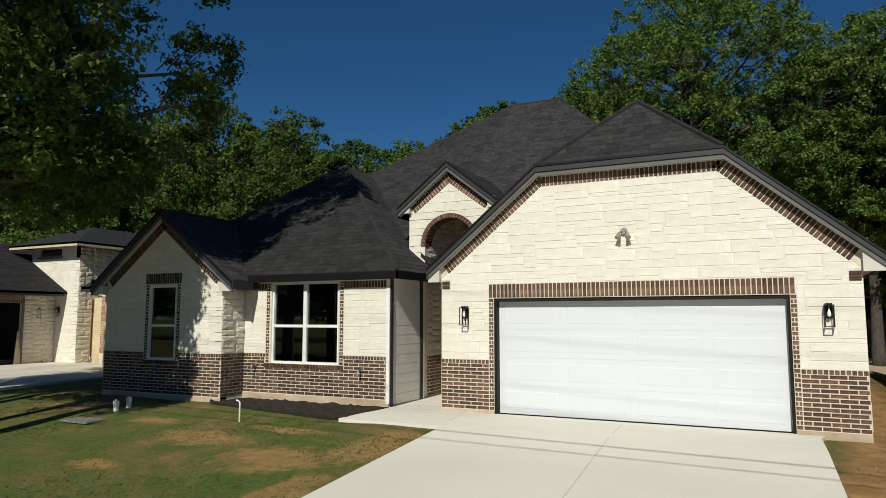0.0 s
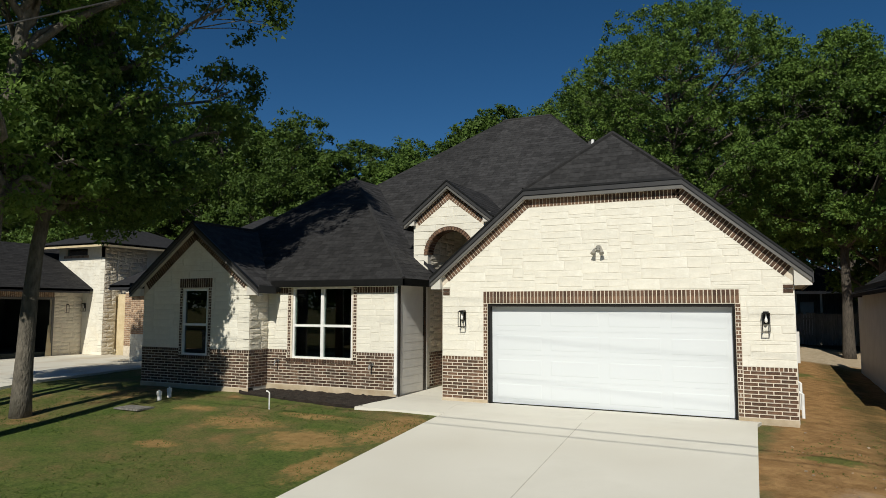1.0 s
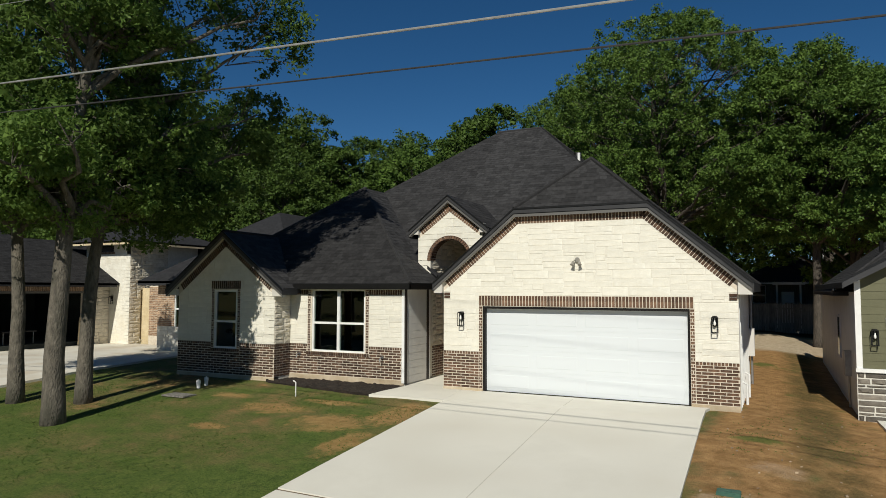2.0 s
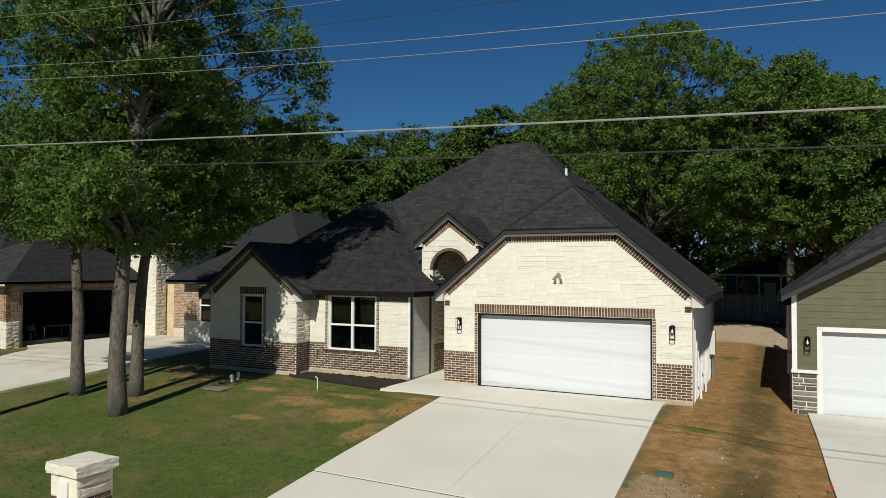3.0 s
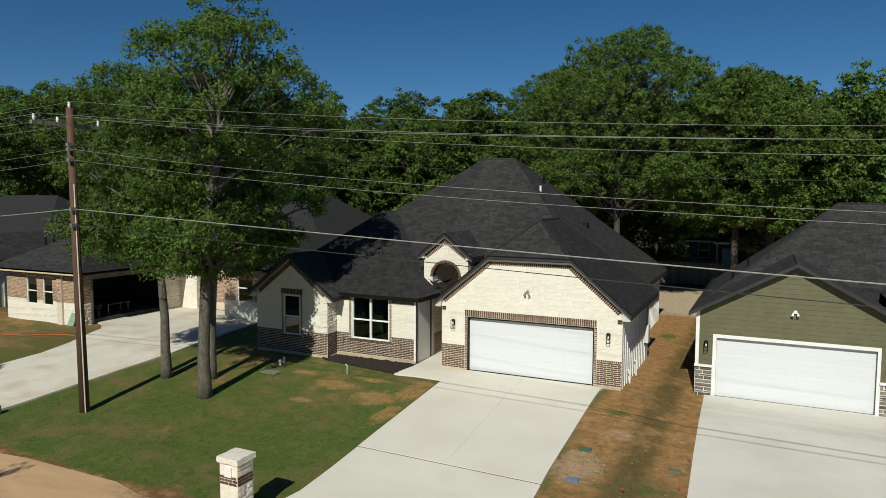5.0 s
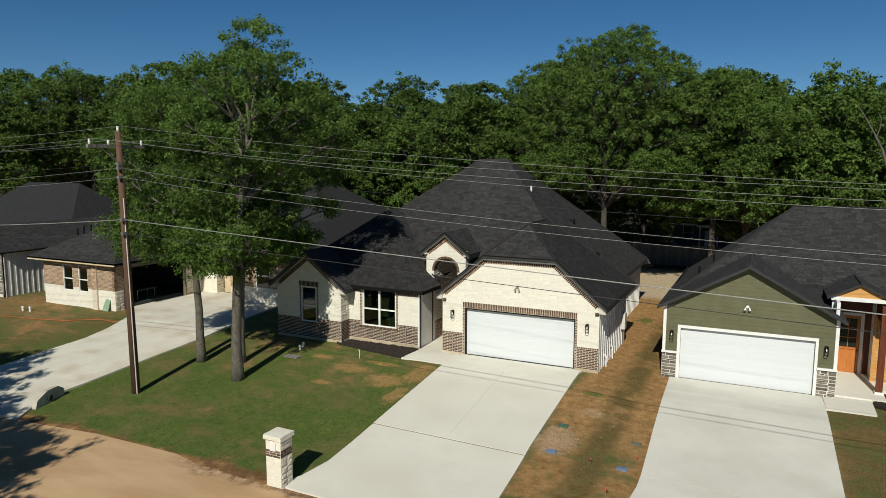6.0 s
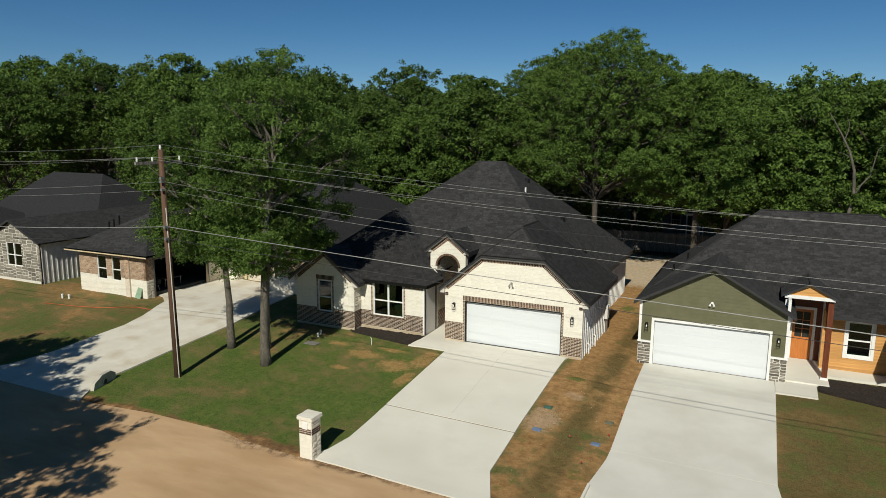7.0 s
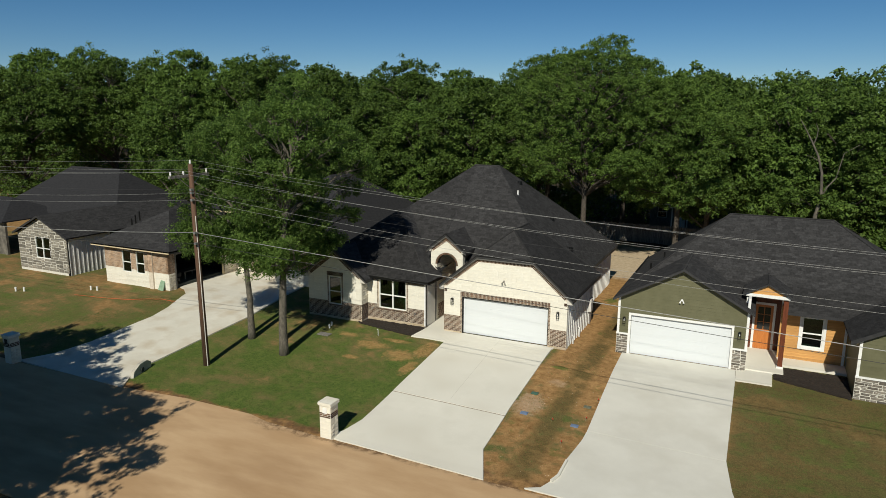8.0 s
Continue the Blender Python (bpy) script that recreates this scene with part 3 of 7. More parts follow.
class Pieces:
    """Bricks, stones or boards on one part: single objects up to a house's budget, the rest joined."""

    def __init__(self, name, material, parent, house, cap=300, rough=False, label="", rest=""):
        self.name, self.mat, self.parent, self.key, self.cap = name, material, parent, (house, name), cap
        self.rough, self.rest, self.label = rough, Geo(), label
        self.restname = rest or name + "work"
        self.shared = {}
        self.rng = random.Random(name + parent.name + house)

    def shape(self, pts, d):
        """A piece about its middle: x along, y into the wall, z up."""
        n = len(pts)
        cx, cz = sum(p[0] for p in pts) / n, sum(p[1] for p in pts) / n
        size = max(0.02, min(max(p[0] for p in pts) - min(p[0] for p in pts), max(p[1] for p in pts) - min(p[1] for p in pts)))
        g = Geo()
        rings = [(1.0, 0.0), (1.0, d - 0.004), (1 - 0.012 / size if size > 0.03 else 0.85, d)]
        if self.rough:
            rings = [(1.0, 0.0), (1.0, d * 0.5), (1 - 0.03 / size if size > 0.08 else 0.7, d + self.rng.uniform(0, 0.012)), (0.45, d + self.rng.uniform(0.008, 0.03))]
        for r, (s, e) in enumerate(rings):
            for p in pts:
                j = self.rng.uniform(-0.006, 0.006) if self.rough and r > 1 else 0
                g.v.append((cx + (p[0] - cx) * s + j, -e + j, cz + (p[1] - cz) * s + j))
        for r in range(len(rings) - 1):
            for i in range(n):
                k = (i + 1) % n
                g.f.append((r * n + i, r * n + k, (r + 1) * n + k, (r + 1) * n + i))
        g.f.append(tuple((len(rings) - 1) * n + i for i in range(n)))
        return g

    def put(self, face, pts, d=0.012, base=0.0, share=False):
        if BUDGET.get(self.key, 0) < self.cap:
            BUDGET[self.key] = BUDGET.get(self.key, 0) + 1
            cx, cz = sum(p[0] for p in pts) / len(pts), sum(p[1] for p in pts) / len(pts)
            local = [(p[0] - cx, p[1] - cz) for p in pts]
            k = (tuple((round(a, 3), round(b, 3)) for a, b in local), d) if share else None
            me = self.shared.get(k) if share else None
            if me is None:
                me = self.shape(local, d).mesh(self.name, self.mat)
                if share:
                    self.shared[k] = me
            ob = part(self.name, me, self.mat, self.parent)
            ob.matrix_basis = face.matrix(cx, cz, base)
        else:
            g = self.shape(pts, d)
            m = face.matrix(0, 0, base)
            self.rest.add([tuple(m @ Vector(p)) for p in g.v], g.f)

    def rect(self, face, u0, u1, v0, v1, d=0.012, base=0.0):
        if u1 - u0 > 0.015 and v1 - v0 > 0.015:
            self.put(face, [(u0, v0), (u1, v0), (u1, v1), (u0, v1)], d, base, share=not self.rough)

    def done(self):
        if self.rest.f:
            part(self.restname, self.rest, self.mat, self.parent, self.label, kind="stuff")


JOINT = 0.017


def brick_courses(px, face, u0, u1, v0, v1, holes=(), course=0.071, length=0.25):
    n = max(1, round((v1 - v0) / course))
    h = (v1 - v0) / n
    for r in range(n):
        u = u0 - (length / 2 if r % 2 else 0)
        while u < u1:
            a, b = max(u, u0), min(u + length, u1)
            if b - a > 0.04:
                for q in cut_holes([(a + JOINT / 2, b - JOINT / 2, v0 + r * h + JOINT / 2, v0 + (r + 1) * h - JOINT / 2)], holes):
                    px.rect(face, *q)
            u += length


def soldier_row(px, face, u0, u1, v0, v1, pitch=0.078, base=0.0):
    n = max(1, round((u1 - u0) / pitch))
    w = (u1 - u0) / n
    for i in range(n):
        px.rect(face, u0 + i * w + JOINT / 2, u0 + (i + 1) * w - JOINT / 2, v0, v1, 0.014, base)


def rake_soldiers(px, face, a, b, depth, pitch=0.078):
    """Bricks standing square to a sloping line from a to b, below it."""
    d = Vector((b[0] - a[0], b[1] - a[1]))
    n = max(1, round(d.length / pitch))
    e = d.normalized()
    down = Vector((e.y, -e.x)) if e.x > 0 else Vector((-e.y, e.x))
    if down.y > 0:
        down = -down
    for i in range(n):
        p = Vector(a) + d * (i / n) + e * JOINT / 2
        q = Vector(a) + d * ((i + 1) / n) - e * JOINT / 2
        pts = [tuple(p + down * depth), tuple(q + down * depth), tuple(q), tuple(p)]
        if e.x < 0:
            pts = [pts[1], pts[0], pts[3], pts[2]]
        px.put(face, pts, 0.014, 0.003, share=True)


def ashlar(px, face, u0, u1, v0, v1, window=None, holes=(), seed=1, du=0.13, dv=0.068, wide=(2, 7), tall=(1, 2, 2, 2, 2, 3, 3), gap=0.004):
    """Random interlocking ashlar: blocks of whole cells packed on a fine grid, some standing through two courses."""
    rng = random.Random(seed)
    nu, nv = max(1, round((u1 - u0) / du)), max(1, round((v1 - v0) / dv))
    cu, cv = (u1 - u0) / nu, (v1 - v0) / nv
    shift = [[rng.uniform(-0.25, 0.25) * cu if 0 < i < nu else 0 for i in range(nu + 1)] for _ in range(nv + 1)]
    used = [[False] * nu for _ in range(nv)]
    for r in range(nv):
        for c in range(nu):
            if used[r][c]:
                continue
            w = 1
            want = rng.randint(*wide)
            while w < want and c + w < nu and not used[r][c + w]:
                w += 1
            if c + w < nu and not used[r][c + w] and (c + w + 1 >= nu or used[r][c + w + 1]):
                w += 1
            h = min(rng.choice(tall), nv - r)
            if nv - r - h == 1:
                h += 1
            if w > 5:
                h = min(h, 3)
            for a in range(r, r + h):
                for b in range(c, c + w):
                    used[a][b] = True
            g = gap
            box = (u0 + c * cu + shift[r][c] + g, u0 + (c + w) * cu + shift[r][c + w] - g, v0 + r * cv + g, v0 + (r + h) * cv - g)
            if box[1] - box[0] < 0.03:
                continue
            for q in cut_holes([box], holes):
                w_ = 0.004 if min(q[1] - q[0], q[3] - q[2]) > 0.06 else 0
                pts = [(a_ + rng.uniform(-w_, w_), b_ + rng.uniform(-w_, w_)) for a_, b_ in ((q[0], q[2]), (q[1], q[2]), (q[1], q[3]), (q[0], q[3]))]
                if window:
                    pts = clip(pts, window)
                if len(pts) > 2 and flat_area(pts) > 0.002:
                    px.put(face, pts, rng.uniform(0.005, 0.0095))


def backing(name, face, rect, window, holes, thick, material, parent, label="", out=0.0):
    """The wall behind the facework, with its openings."""
    g = Geo()
    for u0, u1, v0, v1 in cut_holes([rect], holes):
        pts = [(u0, v0), (u1, v0), (u1, v1), (u0, v1)]
        if window:
            pts = clip(pts, window)
        if len(pts) > 2:
            g.prism([face.at(p[0], p[1], out) for p in pts], -face.n * thick)
    return part(name, g, material, parent, label)


def fbox(g, face, u0, u1, v0, v1, d0, d1):
    g.prism([face.at(u0, v0, d0), face.at(u1, v0, d0), face.at(u1, v1, d0), face.at(u0, v1, d0)], face.n * (d1 - d0))
    return g


def slips(name, face, boxes, d0, d1, material, parent, label=""):
    """Flat beds or boards on a face, each a part of its own."""
    for q in boxes:
        part(name, fbox(Geo(), face, *q, d0, d1), material, parent, label)


def window(parent, face, u0, u1, v0, v1, lights=1, inset=0.05, label="white vinyl single-hung window", name="window", material=None):
    """A single-hung window: frame, meeting rail, panes, and a near-black lining in place of a dim room."""
    m = material or M_TRIMW
    f = 0.048
    g = Geo()
    d0, d1 = -inset - 0.05, -inset + 0.03
    for a, b, c, e in ((u0, u1, v0, v0 + f), (u0, u1, v1 - f, v1), (u0, u0 + f, v0 + f, v1 - f), (u1 - f, u1, v0 + f, v1 - f)):
        fbox(g, face, a, b, c, e, d0, d1)
    w = (u1 - u0) / lights
    vm = v0 + (v1 - v0) * 0.46
    for i in range(1, lights):
        fbox(g, face, u0 + i * w - 0.045, u0 + i * w + 0.045, v0 + f, v1 - f, d0, d1 + 0.004)
    ob = part(name, g, m, parent, label)
    for i in range(lights):
        a, b = u0 + i * w + (f if i == 0 else 0.045), u0 + (i + 1) * w - (f if i == lights - 1 else 0.045)
        part("meeting_rail", fbox(Geo(), face, a, b, vm - 0.03, vm + 0.03, d0, d1 - 0.006), m, ob)
        part("pane", fbox(Geo(), face, a, b, vm + 0.03, v1 - f, d0 + 0.02, d0 + 0.03), M_GLASS, ob).visible_shadow = False
        part("pane", fbox(Geo(), face, a, b, v0 + f, vm - 0.03, d0 + 0.03, d0 + 0.04), M_GLASS, ob).visible_shadow = False
    # unseen box added behind the panes; its dark colour stands for indoor shade
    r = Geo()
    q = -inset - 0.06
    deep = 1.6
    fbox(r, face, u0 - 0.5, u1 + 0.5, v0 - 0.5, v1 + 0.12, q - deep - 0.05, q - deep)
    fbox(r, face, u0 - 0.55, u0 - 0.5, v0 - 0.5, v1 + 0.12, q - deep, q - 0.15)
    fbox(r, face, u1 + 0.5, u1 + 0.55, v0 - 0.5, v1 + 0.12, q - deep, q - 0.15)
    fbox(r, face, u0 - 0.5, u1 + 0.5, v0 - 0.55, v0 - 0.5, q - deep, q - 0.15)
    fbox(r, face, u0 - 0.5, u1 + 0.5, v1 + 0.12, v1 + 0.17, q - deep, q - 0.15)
    part("room_lining", r, M_SHADEPAINT, ob, "added room lining behind the glass, shade put into its near-black colour")
    return ob


def roof_face(parent, house, poly, name="roof", shingles=True, thick=0.1, exposure=0.16, tab=0.3):
    """One slope: a deck with overlapping shingle tabs. poly: corners in space, the first two along the eave."""
    ps = [Vector(p) for p in poly]
    nrm = sum(((ps[i] - ps[0]).cross(ps[i + 1] - ps[0]) for i in range(1, len(ps) - 1)), Vector()).normalized()
    if nrm.z < 0:
        ps.reverse()
        nrm = -nrm
    ob = part(name, Geo().prism(ps, (0, 0, -thick)), M_DECK, parent)
    if not shingles:
        return ob
    along = Vector((-nrm.y, nrm.x, 0)).normalized()
    up = nrm.cross(along)
    if up.z < 0:
        up, along = -up, -along
    o = min(ps, key=lambda p: p.z)
    flat = [((p - o).dot(along), (p - o).dot(up)) for p in ps]
    if sum(flat[i][0] * flat[(i + 1) % len(flat)][1] - flat[(i + 1) % len(flat)][0] * flat[i][1] for i in range(len(flat))) < 0:
        flat.reverse()
    u0, u1, v1 = min(p[0] for p in flat), max(p[0] for p in flat), max(p[1] for p in flat)
    rng = random.Random(round(u1 * 97 + v1 * 31))
    rest = Geo()
    key = (house, "shingle")
    v = -0.02
    row = 0
    while v < v1:
        u = u0 - rng.uniform(0, tab)
        while u < u1:
            w = tab * rng.uniform(0.55, 1.3)
            pts = clip([(u + 0.002, v), (u + w - 0.002, v), (u + w - 0.002, v + exposure), (u + 0.002, v + exposure)], flat)
            u += w
            if len(pts) < 3 or flat_area(pts) < 0.001:
                continue
            lift = rng.uniform(0.003, 0.006)

            def lay(p, lo):
                h = lift * (1 - (p[1] - v) / exposure) + 0.002
                return tuple(o + along * p[0] + up * p[1] + nrm * (0.0 if lo else h))
            n = len(pts)
            g = Geo()
            g.v = [lay(p, False) for p in pts] + [lay(p, True) for p in pts]
            g.f = [tuple(range(n))] + [(i, i + n, (i + 1) % n + n, (i + 1) % n) for i in range(n) if abs(pts[i][1] - pts[(i + 1) % n][1]) < 1e-6 and abs(pts[i][1] - v) < 1e-3 or n == 4 and i in (1, 3)]
            if BUDGET.get(key, 0) < 300:
                BUDGET[key] = BUDGET.get(key, 0) + 1
                part("shingle", g, M_SHINGLE, ob)
            else:
                rest.add(g.v, g.f)
        v += exposure
        row += 1
    if rest.f:
        part("shingling", rest, M_SHINGLE, ob, "overlapping charcoal asphalt shingles", kind="stuff")
    return ob


def board(a, b, drop, thick, out=(0, 0, 0)):
    """An upright board from a to b, hanging down by drop."""
    a, b = Vector(a), Vector(b)
    d = b - a
    n = Vector((d.y, -d.x, 0)).normalized() * thick
    return Geo().prism([a, b, b - Vector((0, 0, drop)), a - Vector((0, 0, drop))], n)


def hip_faces(x0, x1, y0, y1, z, s):
    c = [(x0, y0, z), (x1, y0, z), (x1, y1, z), (x0, y1, z)]
    h = min(x1 - x0, y1 - y0) / 2
    if x1 - x0 > y1 - y0:
        a, b = (x0 + h, y0 + h, z + s * h), (x1 - h, y0 + h, z + s * h)
        return [[c[0], c[1], b, a], [c[1], c[2], b], [c[2], c[3], a, b], [c[3], c[0], a]]
    a, b = (x0 + h, y0 + h, z + s * h), (x0 + h, y1 - h, z + s * h)
    return [[c[0], c[1], a], [c[1], c[2], b, a], [c[2], c[3], b], [c[3], c[0], a, b]]


def ring_boards(parent, x0, x1, y0, y1, z, drop=0.19, material=None, name="fascia", sides="swne", thick=0.03):
    m = material or M_FASCIA
    ends = {"s": ((x1, y0), (x0, y0)), "w": ((x0, y0), (x0, y1)), "n": ((x0, y1), (x1, y1)), "e": ((x1, y1), (x1, y0))}
    for k in sides:
        (ax, ay), (bx, by) = ends[k]
        part(name, board((ax, ay, z), (bx, by, z), drop, thick), m, parent)


def sconce(at_point, label, group="wall lanterns"):
    """A wall lantern: back plate, glazed cage on four posts, bulb."""
    x, y, z = at_point
    t = thing("wall_lantern", label, "wall lamp", group, at=(x, y, z))
    part("back_plate", Geo().box(x - 0.06, x + 0.06, y - 0.03, y, z - 0.05, z + 0.23), M_BLACK, t)
    part("roof_cap", Geo().box(x - 0.085, x + 0.085, y - 0.2, y - 0.02, z + 0.18, z + 0.2).box(x - 0.055, x + 0.055, y - 0.17, y - 0.05, z + 0.2, z + 0.225), M_BLACK, t)
    for sx in (-1, 1):
        for yy in (y - 0.19, y - 0.035):
            part("cage_post", Geo().box(x + sx * 0.075 - 0.008, x + sx * 0.075 + 0.008, yy - 0.008, yy + 0.008, z - 0.2, z + 0.18), M_BLACK, t)
    g = Geo()
    g.box(x - 0.085, x + 0.085, y - 0.2, y - 0.182, z - 0.215, z - 0.2).box(x - 0.085, x + 0.085, y - 0.045, y - 0.027, z - 0.215, z - 0.2)
    g.box(x - 0.085, x - 0.067, y - 0.182, y - 0.045, z - 0.215, z - 0.2).box(x + 0.067, x + 0.085, y - 0.182, y - 0.045, z - 0.215, z - 0.2)
    part("base_frame", g, M_BLACK, t)
    part("bulb", Geo().tube([(x, y - 0.11, z + 0.17), (x, y - 0.11, z + 0.09), (x, y - 0.11, z + 0.06), (x, y - 0.11, z), (x, y - 0.11, z - 0.03)], [0.012, 0.014, 0.03, 0.033, 0.008], 10), M_BULB, t, "clear glass bulb", smooth=True)
    t.scale = (0.82, 0.82, 0.82)
    return t


def twin_spot(at_point, label, material):
    """A twin floodlight: round plate, two arms, two cone heads pointing down."""
    x, y, z = at_point
    t = thing("twin_floodlight", label, "floodlight", "floodlights on gables", at=(x, y, z))
    part("mount_plate", Geo().tube([(x, y, z), (x, y - 0.05, z)], [0.07, 0.06], 16), material, t, smooth=False)
    for s in (-1, 1):
        part("arm", Geo().tube([(x + s * 0.03, y - 0.04, z), (x + s * 0.06, y - 0.075, z - 0.015), (x + s * 0.078, y - 0.1, z - 0.05)], [0.018, 0.016, 0.016], 8), material, t)
        part("lamp_head", Geo().tube([(x + s * 0.078, y - 0.09, z - 0.035), (x + s * 0.088, y - 0.115, z - 0.075), (x + s * 0.105, y - 0.16, z - 0.145)], [0.025, 0.036, 0.056], 14), material, t, smooth=False)
    t.scale = (0.88, 0.88, 0.88)
    return t


def garage_door(parent, face, u0, u1, v0, v1, inset=0.13):
    """A sectional door: four sections with raised panels."""
    ob = part("garage_door", fbox(Geo(), face, u0, u1, v0, v1, -inset - 0.06, -inset - 0.03), M_DOORW, parent, "white embossed sectional garage door, closed")
    h = (v1 - v0) / 4
    for r in range(4):
        g = Geo()
        a, b = v0 + r * h + 0.0008, v0 + (r + 1) * h - 0.0008
        fbox(g, face, u0, u1, a, b, -inset - 0.03, -inset)
        n = 4
        w = (u1 - u0) / n
        for i in range(n):
            p, q = u0 + i * w + 0.09, u0 + (i + 1) * w - 0.09
            outer = [(p, a + 0.09), (q, a + 0.09), (q, b - 0.09), (p, b - 0.09)]
            inner = [(p + 0.03, a + 0.12), (q - 0.03, a + 0.12), (q - 0.03, b - 0.12), (p + 0.03, b - 0.12)]
            vs = [tuple(face.at(*k, -inset - 0.002)) for k in outer] + [tuple(face.at(*k, -inset + 0.003)) for k in inner]
            part("raised_panel", Geo().add(vs, [(0, 1, 5, 4), (1, 2, 6, 5), (2, 3, 7, 6), (3, 0, 4, 7), (4, 5, 6, 7)]), M_DOORW, ob)
        part("door_section", g, M_DOORW, ob)
    return ob


def lap_siding(parent, face, u0, u1, v0, v1, material, window_poly=None, holes=(), pitch=0.18, name="lap_board", house="", cap=300, lip=0.008):
    px = Pieces(name, material, parent, house, cap, rest="lap_siding")
    v = v0
    while v < v1 - 0.01:
        e = min(v + pitch, v1)
        for a, b, c, d in cut_holes([(u0, u1, v + 0.002, e - 0.002)], holes):
            pts = [(a, c), (b, c), (b, d), (a, d)]
            if window_poly:
                pts = clip(pts, window_poly)
            if len(pts) > 2 and flat_area(pts) > 0.002:
                n = len(pts)
                g = Geo()
                g.v = [tuple(face.at(p[0], p[1], 0.004 + lip * (1 - (p[1] - v) / pitch))) for p in pts] + [tuple(face.at(p[0], p[1], 0.0)) for p in pts]
                g.f = [tuple(range(n))] + [(i, i + n, (i + 1) % n + n, (i + 1) % n) for i in range(n)]
                part(name, g, material, parent)
        v = e


def batten_siding(parent, face, u0, u1, v0, v1, material, pitch=0.4):
    u = u0 + 0.05
    while u < u1:
        part("batten", fbox(Geo(), face, u, u + 0.06, v0, v1, 0.0, 0.03), material, parent)
        u += pitch


bulb = bpy.data.materials.new("bulb_glass")
bulb.use_nodes = True
bb = bulb.node_tree.nodes["Principled BSDF"]
bb.inputs["Base Color"].default_value = (0.85, 0.84, 0.8, 1)
bb.inputs["Roughness"].default_value = 0.08
M_BULB = bulb
SOUTH, EAST = (0, -1, 0), (1, 0, 0)

# ---- the cream stone house ----
HOME = "home"
house = thing("house", "cream limestone house with brown brick base and charcoal roof", "house", at=(-6.5, 19, 0))
GROUNDED = -0.5
ZE = 2.75  # eave edge


def build_garage_front():
    f = Face((0, 11.85, 0), EAST, SOUTH)
    outer = [(-5.5, GROUNDED), (1.6, GROUNDED), (1.6, 2.86), (-0.31, 4.5), (-3.51, 4.5), (-5.5, 2.86)]
    inner = [(-5.5, 0.0), (1.6, 0.0), (1.6, 2.545), (-0.36, 4.225), (-3.44, 4.225), (-5.5, 2.545)]
    opening = (-4.4, 0.6, GROUNDED, 2.16)
    wall = backing("garage_wall", f, (-5.5, 1.6, GROUNDED, 4.5), outer, [opening], 0.22, M_LIMEMORTAR, house, "cream ashlar limestone front with brick trim")
    slips("foundation", f, [(-5.5, -4.4, GROUNDED, 0.075), (0.6, 1.6, GROUNDED, 0.075)], 0.0, 0.02, M_SLAB, wall, "exposed tan concrete footing")
    slips("mortar_bed", f, [(-5.5, -4.4, 0.075, 1.0), (0.6, 1.6, 0.075, 1.0), (-4.5, -4.4, 1.0, 2.17), (0.6, 0.7, 1.0, 2.17), (-4.5, 0.68, 2.17, 2.43)], 0.0, 0.006, M_MORTAR, wall, "pale mortar between bricks")
    for line in (((-5.5, 2.86), (-3.51, 4.5), (-3.44, 4.225), (-5.5, 2.545)), ((-3.51, 4.5), (-0.31, 4.5), (-0.36, 4.225), (-3.44, 4.225)), ((-0.31, 4.5), (1.6, 2.86), (1.6, 2.545), (-0.36, 4.225))):
        part("mortar_bed", Geo().prism([f.at(u, v, 0) for u, v in line], f.n * 0.006), M_MORTAR, wall)
    px = Pieces("brick", M_BRICK, wall, HOME, 330)
    for a, b in ((-5.5, -4.5), (0.7, 1.6)):
        brick_courses(px, f, a, b, 0.08, 0.93)
        soldier_row(px, f, a, b, 0.935, 1.0)
    for a, b in ((-4.5, -4.4), (0.6, 0.7)):
        brick_courses(px, f, a, b, 0.08, 2.16, length=0.1)
    soldier_row(px, f, -4.5, 0.68, 2.175, 2.425)
    rake_soldiers(px, f, (-5.5, 2.85), (-3.51, 4.49), 0.25)
    rake_soldiers(px, f, (-3.5, 4.48), (-0.32, 4.48), 0.245)
    rake_soldiers(px, f, (-0.31, 4.49), (1.6, 2.85), 0.25)
    for x in (-5.5, 1.4):
        for z in (2.36, 2.44):
            px.rect(f, x + 0.02, x + 0.18, z, z + 0.065, 0.02)
    px.done()
    sx = Pieces("stone", M_LIME, wall, HOME, 300, label="cream cut limestone blocks")
    ashlar(sx, f, -5.5, 1.6, 1.0, 4.225, inner, [(-4.5, 0.7, 0.5, 2.165), (-4.5, 0.68, 2.0, 2.43), (-5.5, -5.3, 2.34, 2.53), (1.4, 1.6, 2.34, 2.53)], seed=4)
    sx.done()
    # bronze jambs and head, sectional door
    slips("door_casing", f, [(-4.4, -4.35, GROUNDED, 2.16), (0.55, 0.6, GROUNDED, 2.16), (-4.35, 0.55, 2.1, 2.16)], -0.2, -0.02, M_CASING, wall, "dark bronze garage door casing")
    garage_door(house, f, -4.35, 0.55, 0.02, 2.1, 0.16)
    # east side: white board and batten
    e = Face((1.58, 0, 0), (0, 1, 0), EAST)
    side = backing("side_wall", e, (12.06, 17.6, -0.35, 2.7), None, [], 0.15, M_SIDEW, house, "white board and batten side wall")
    batten_siding(side, e, 12.06, 17.6, -0.2, 2.6, M_SIDEW, 0.4)
    part("side_return", Geo().box(0.6, 1.58, 17.6, 17.75, -0.35, 2.7), M_SIDEW, house)
    e = Face((0.75, 0, 0), (0, 1, 0), EAST)
    side = backing("rear_side_wall", e, (17.76, 27.0, -0.35, 2.7), None, [], 0.15, M_SIDEW, house, "white board and batten wall set back behind the garage")
    batten_siding(side, e, 17.8, 27.0, -0.2, 2.6, M_SIDEW, 0.4)
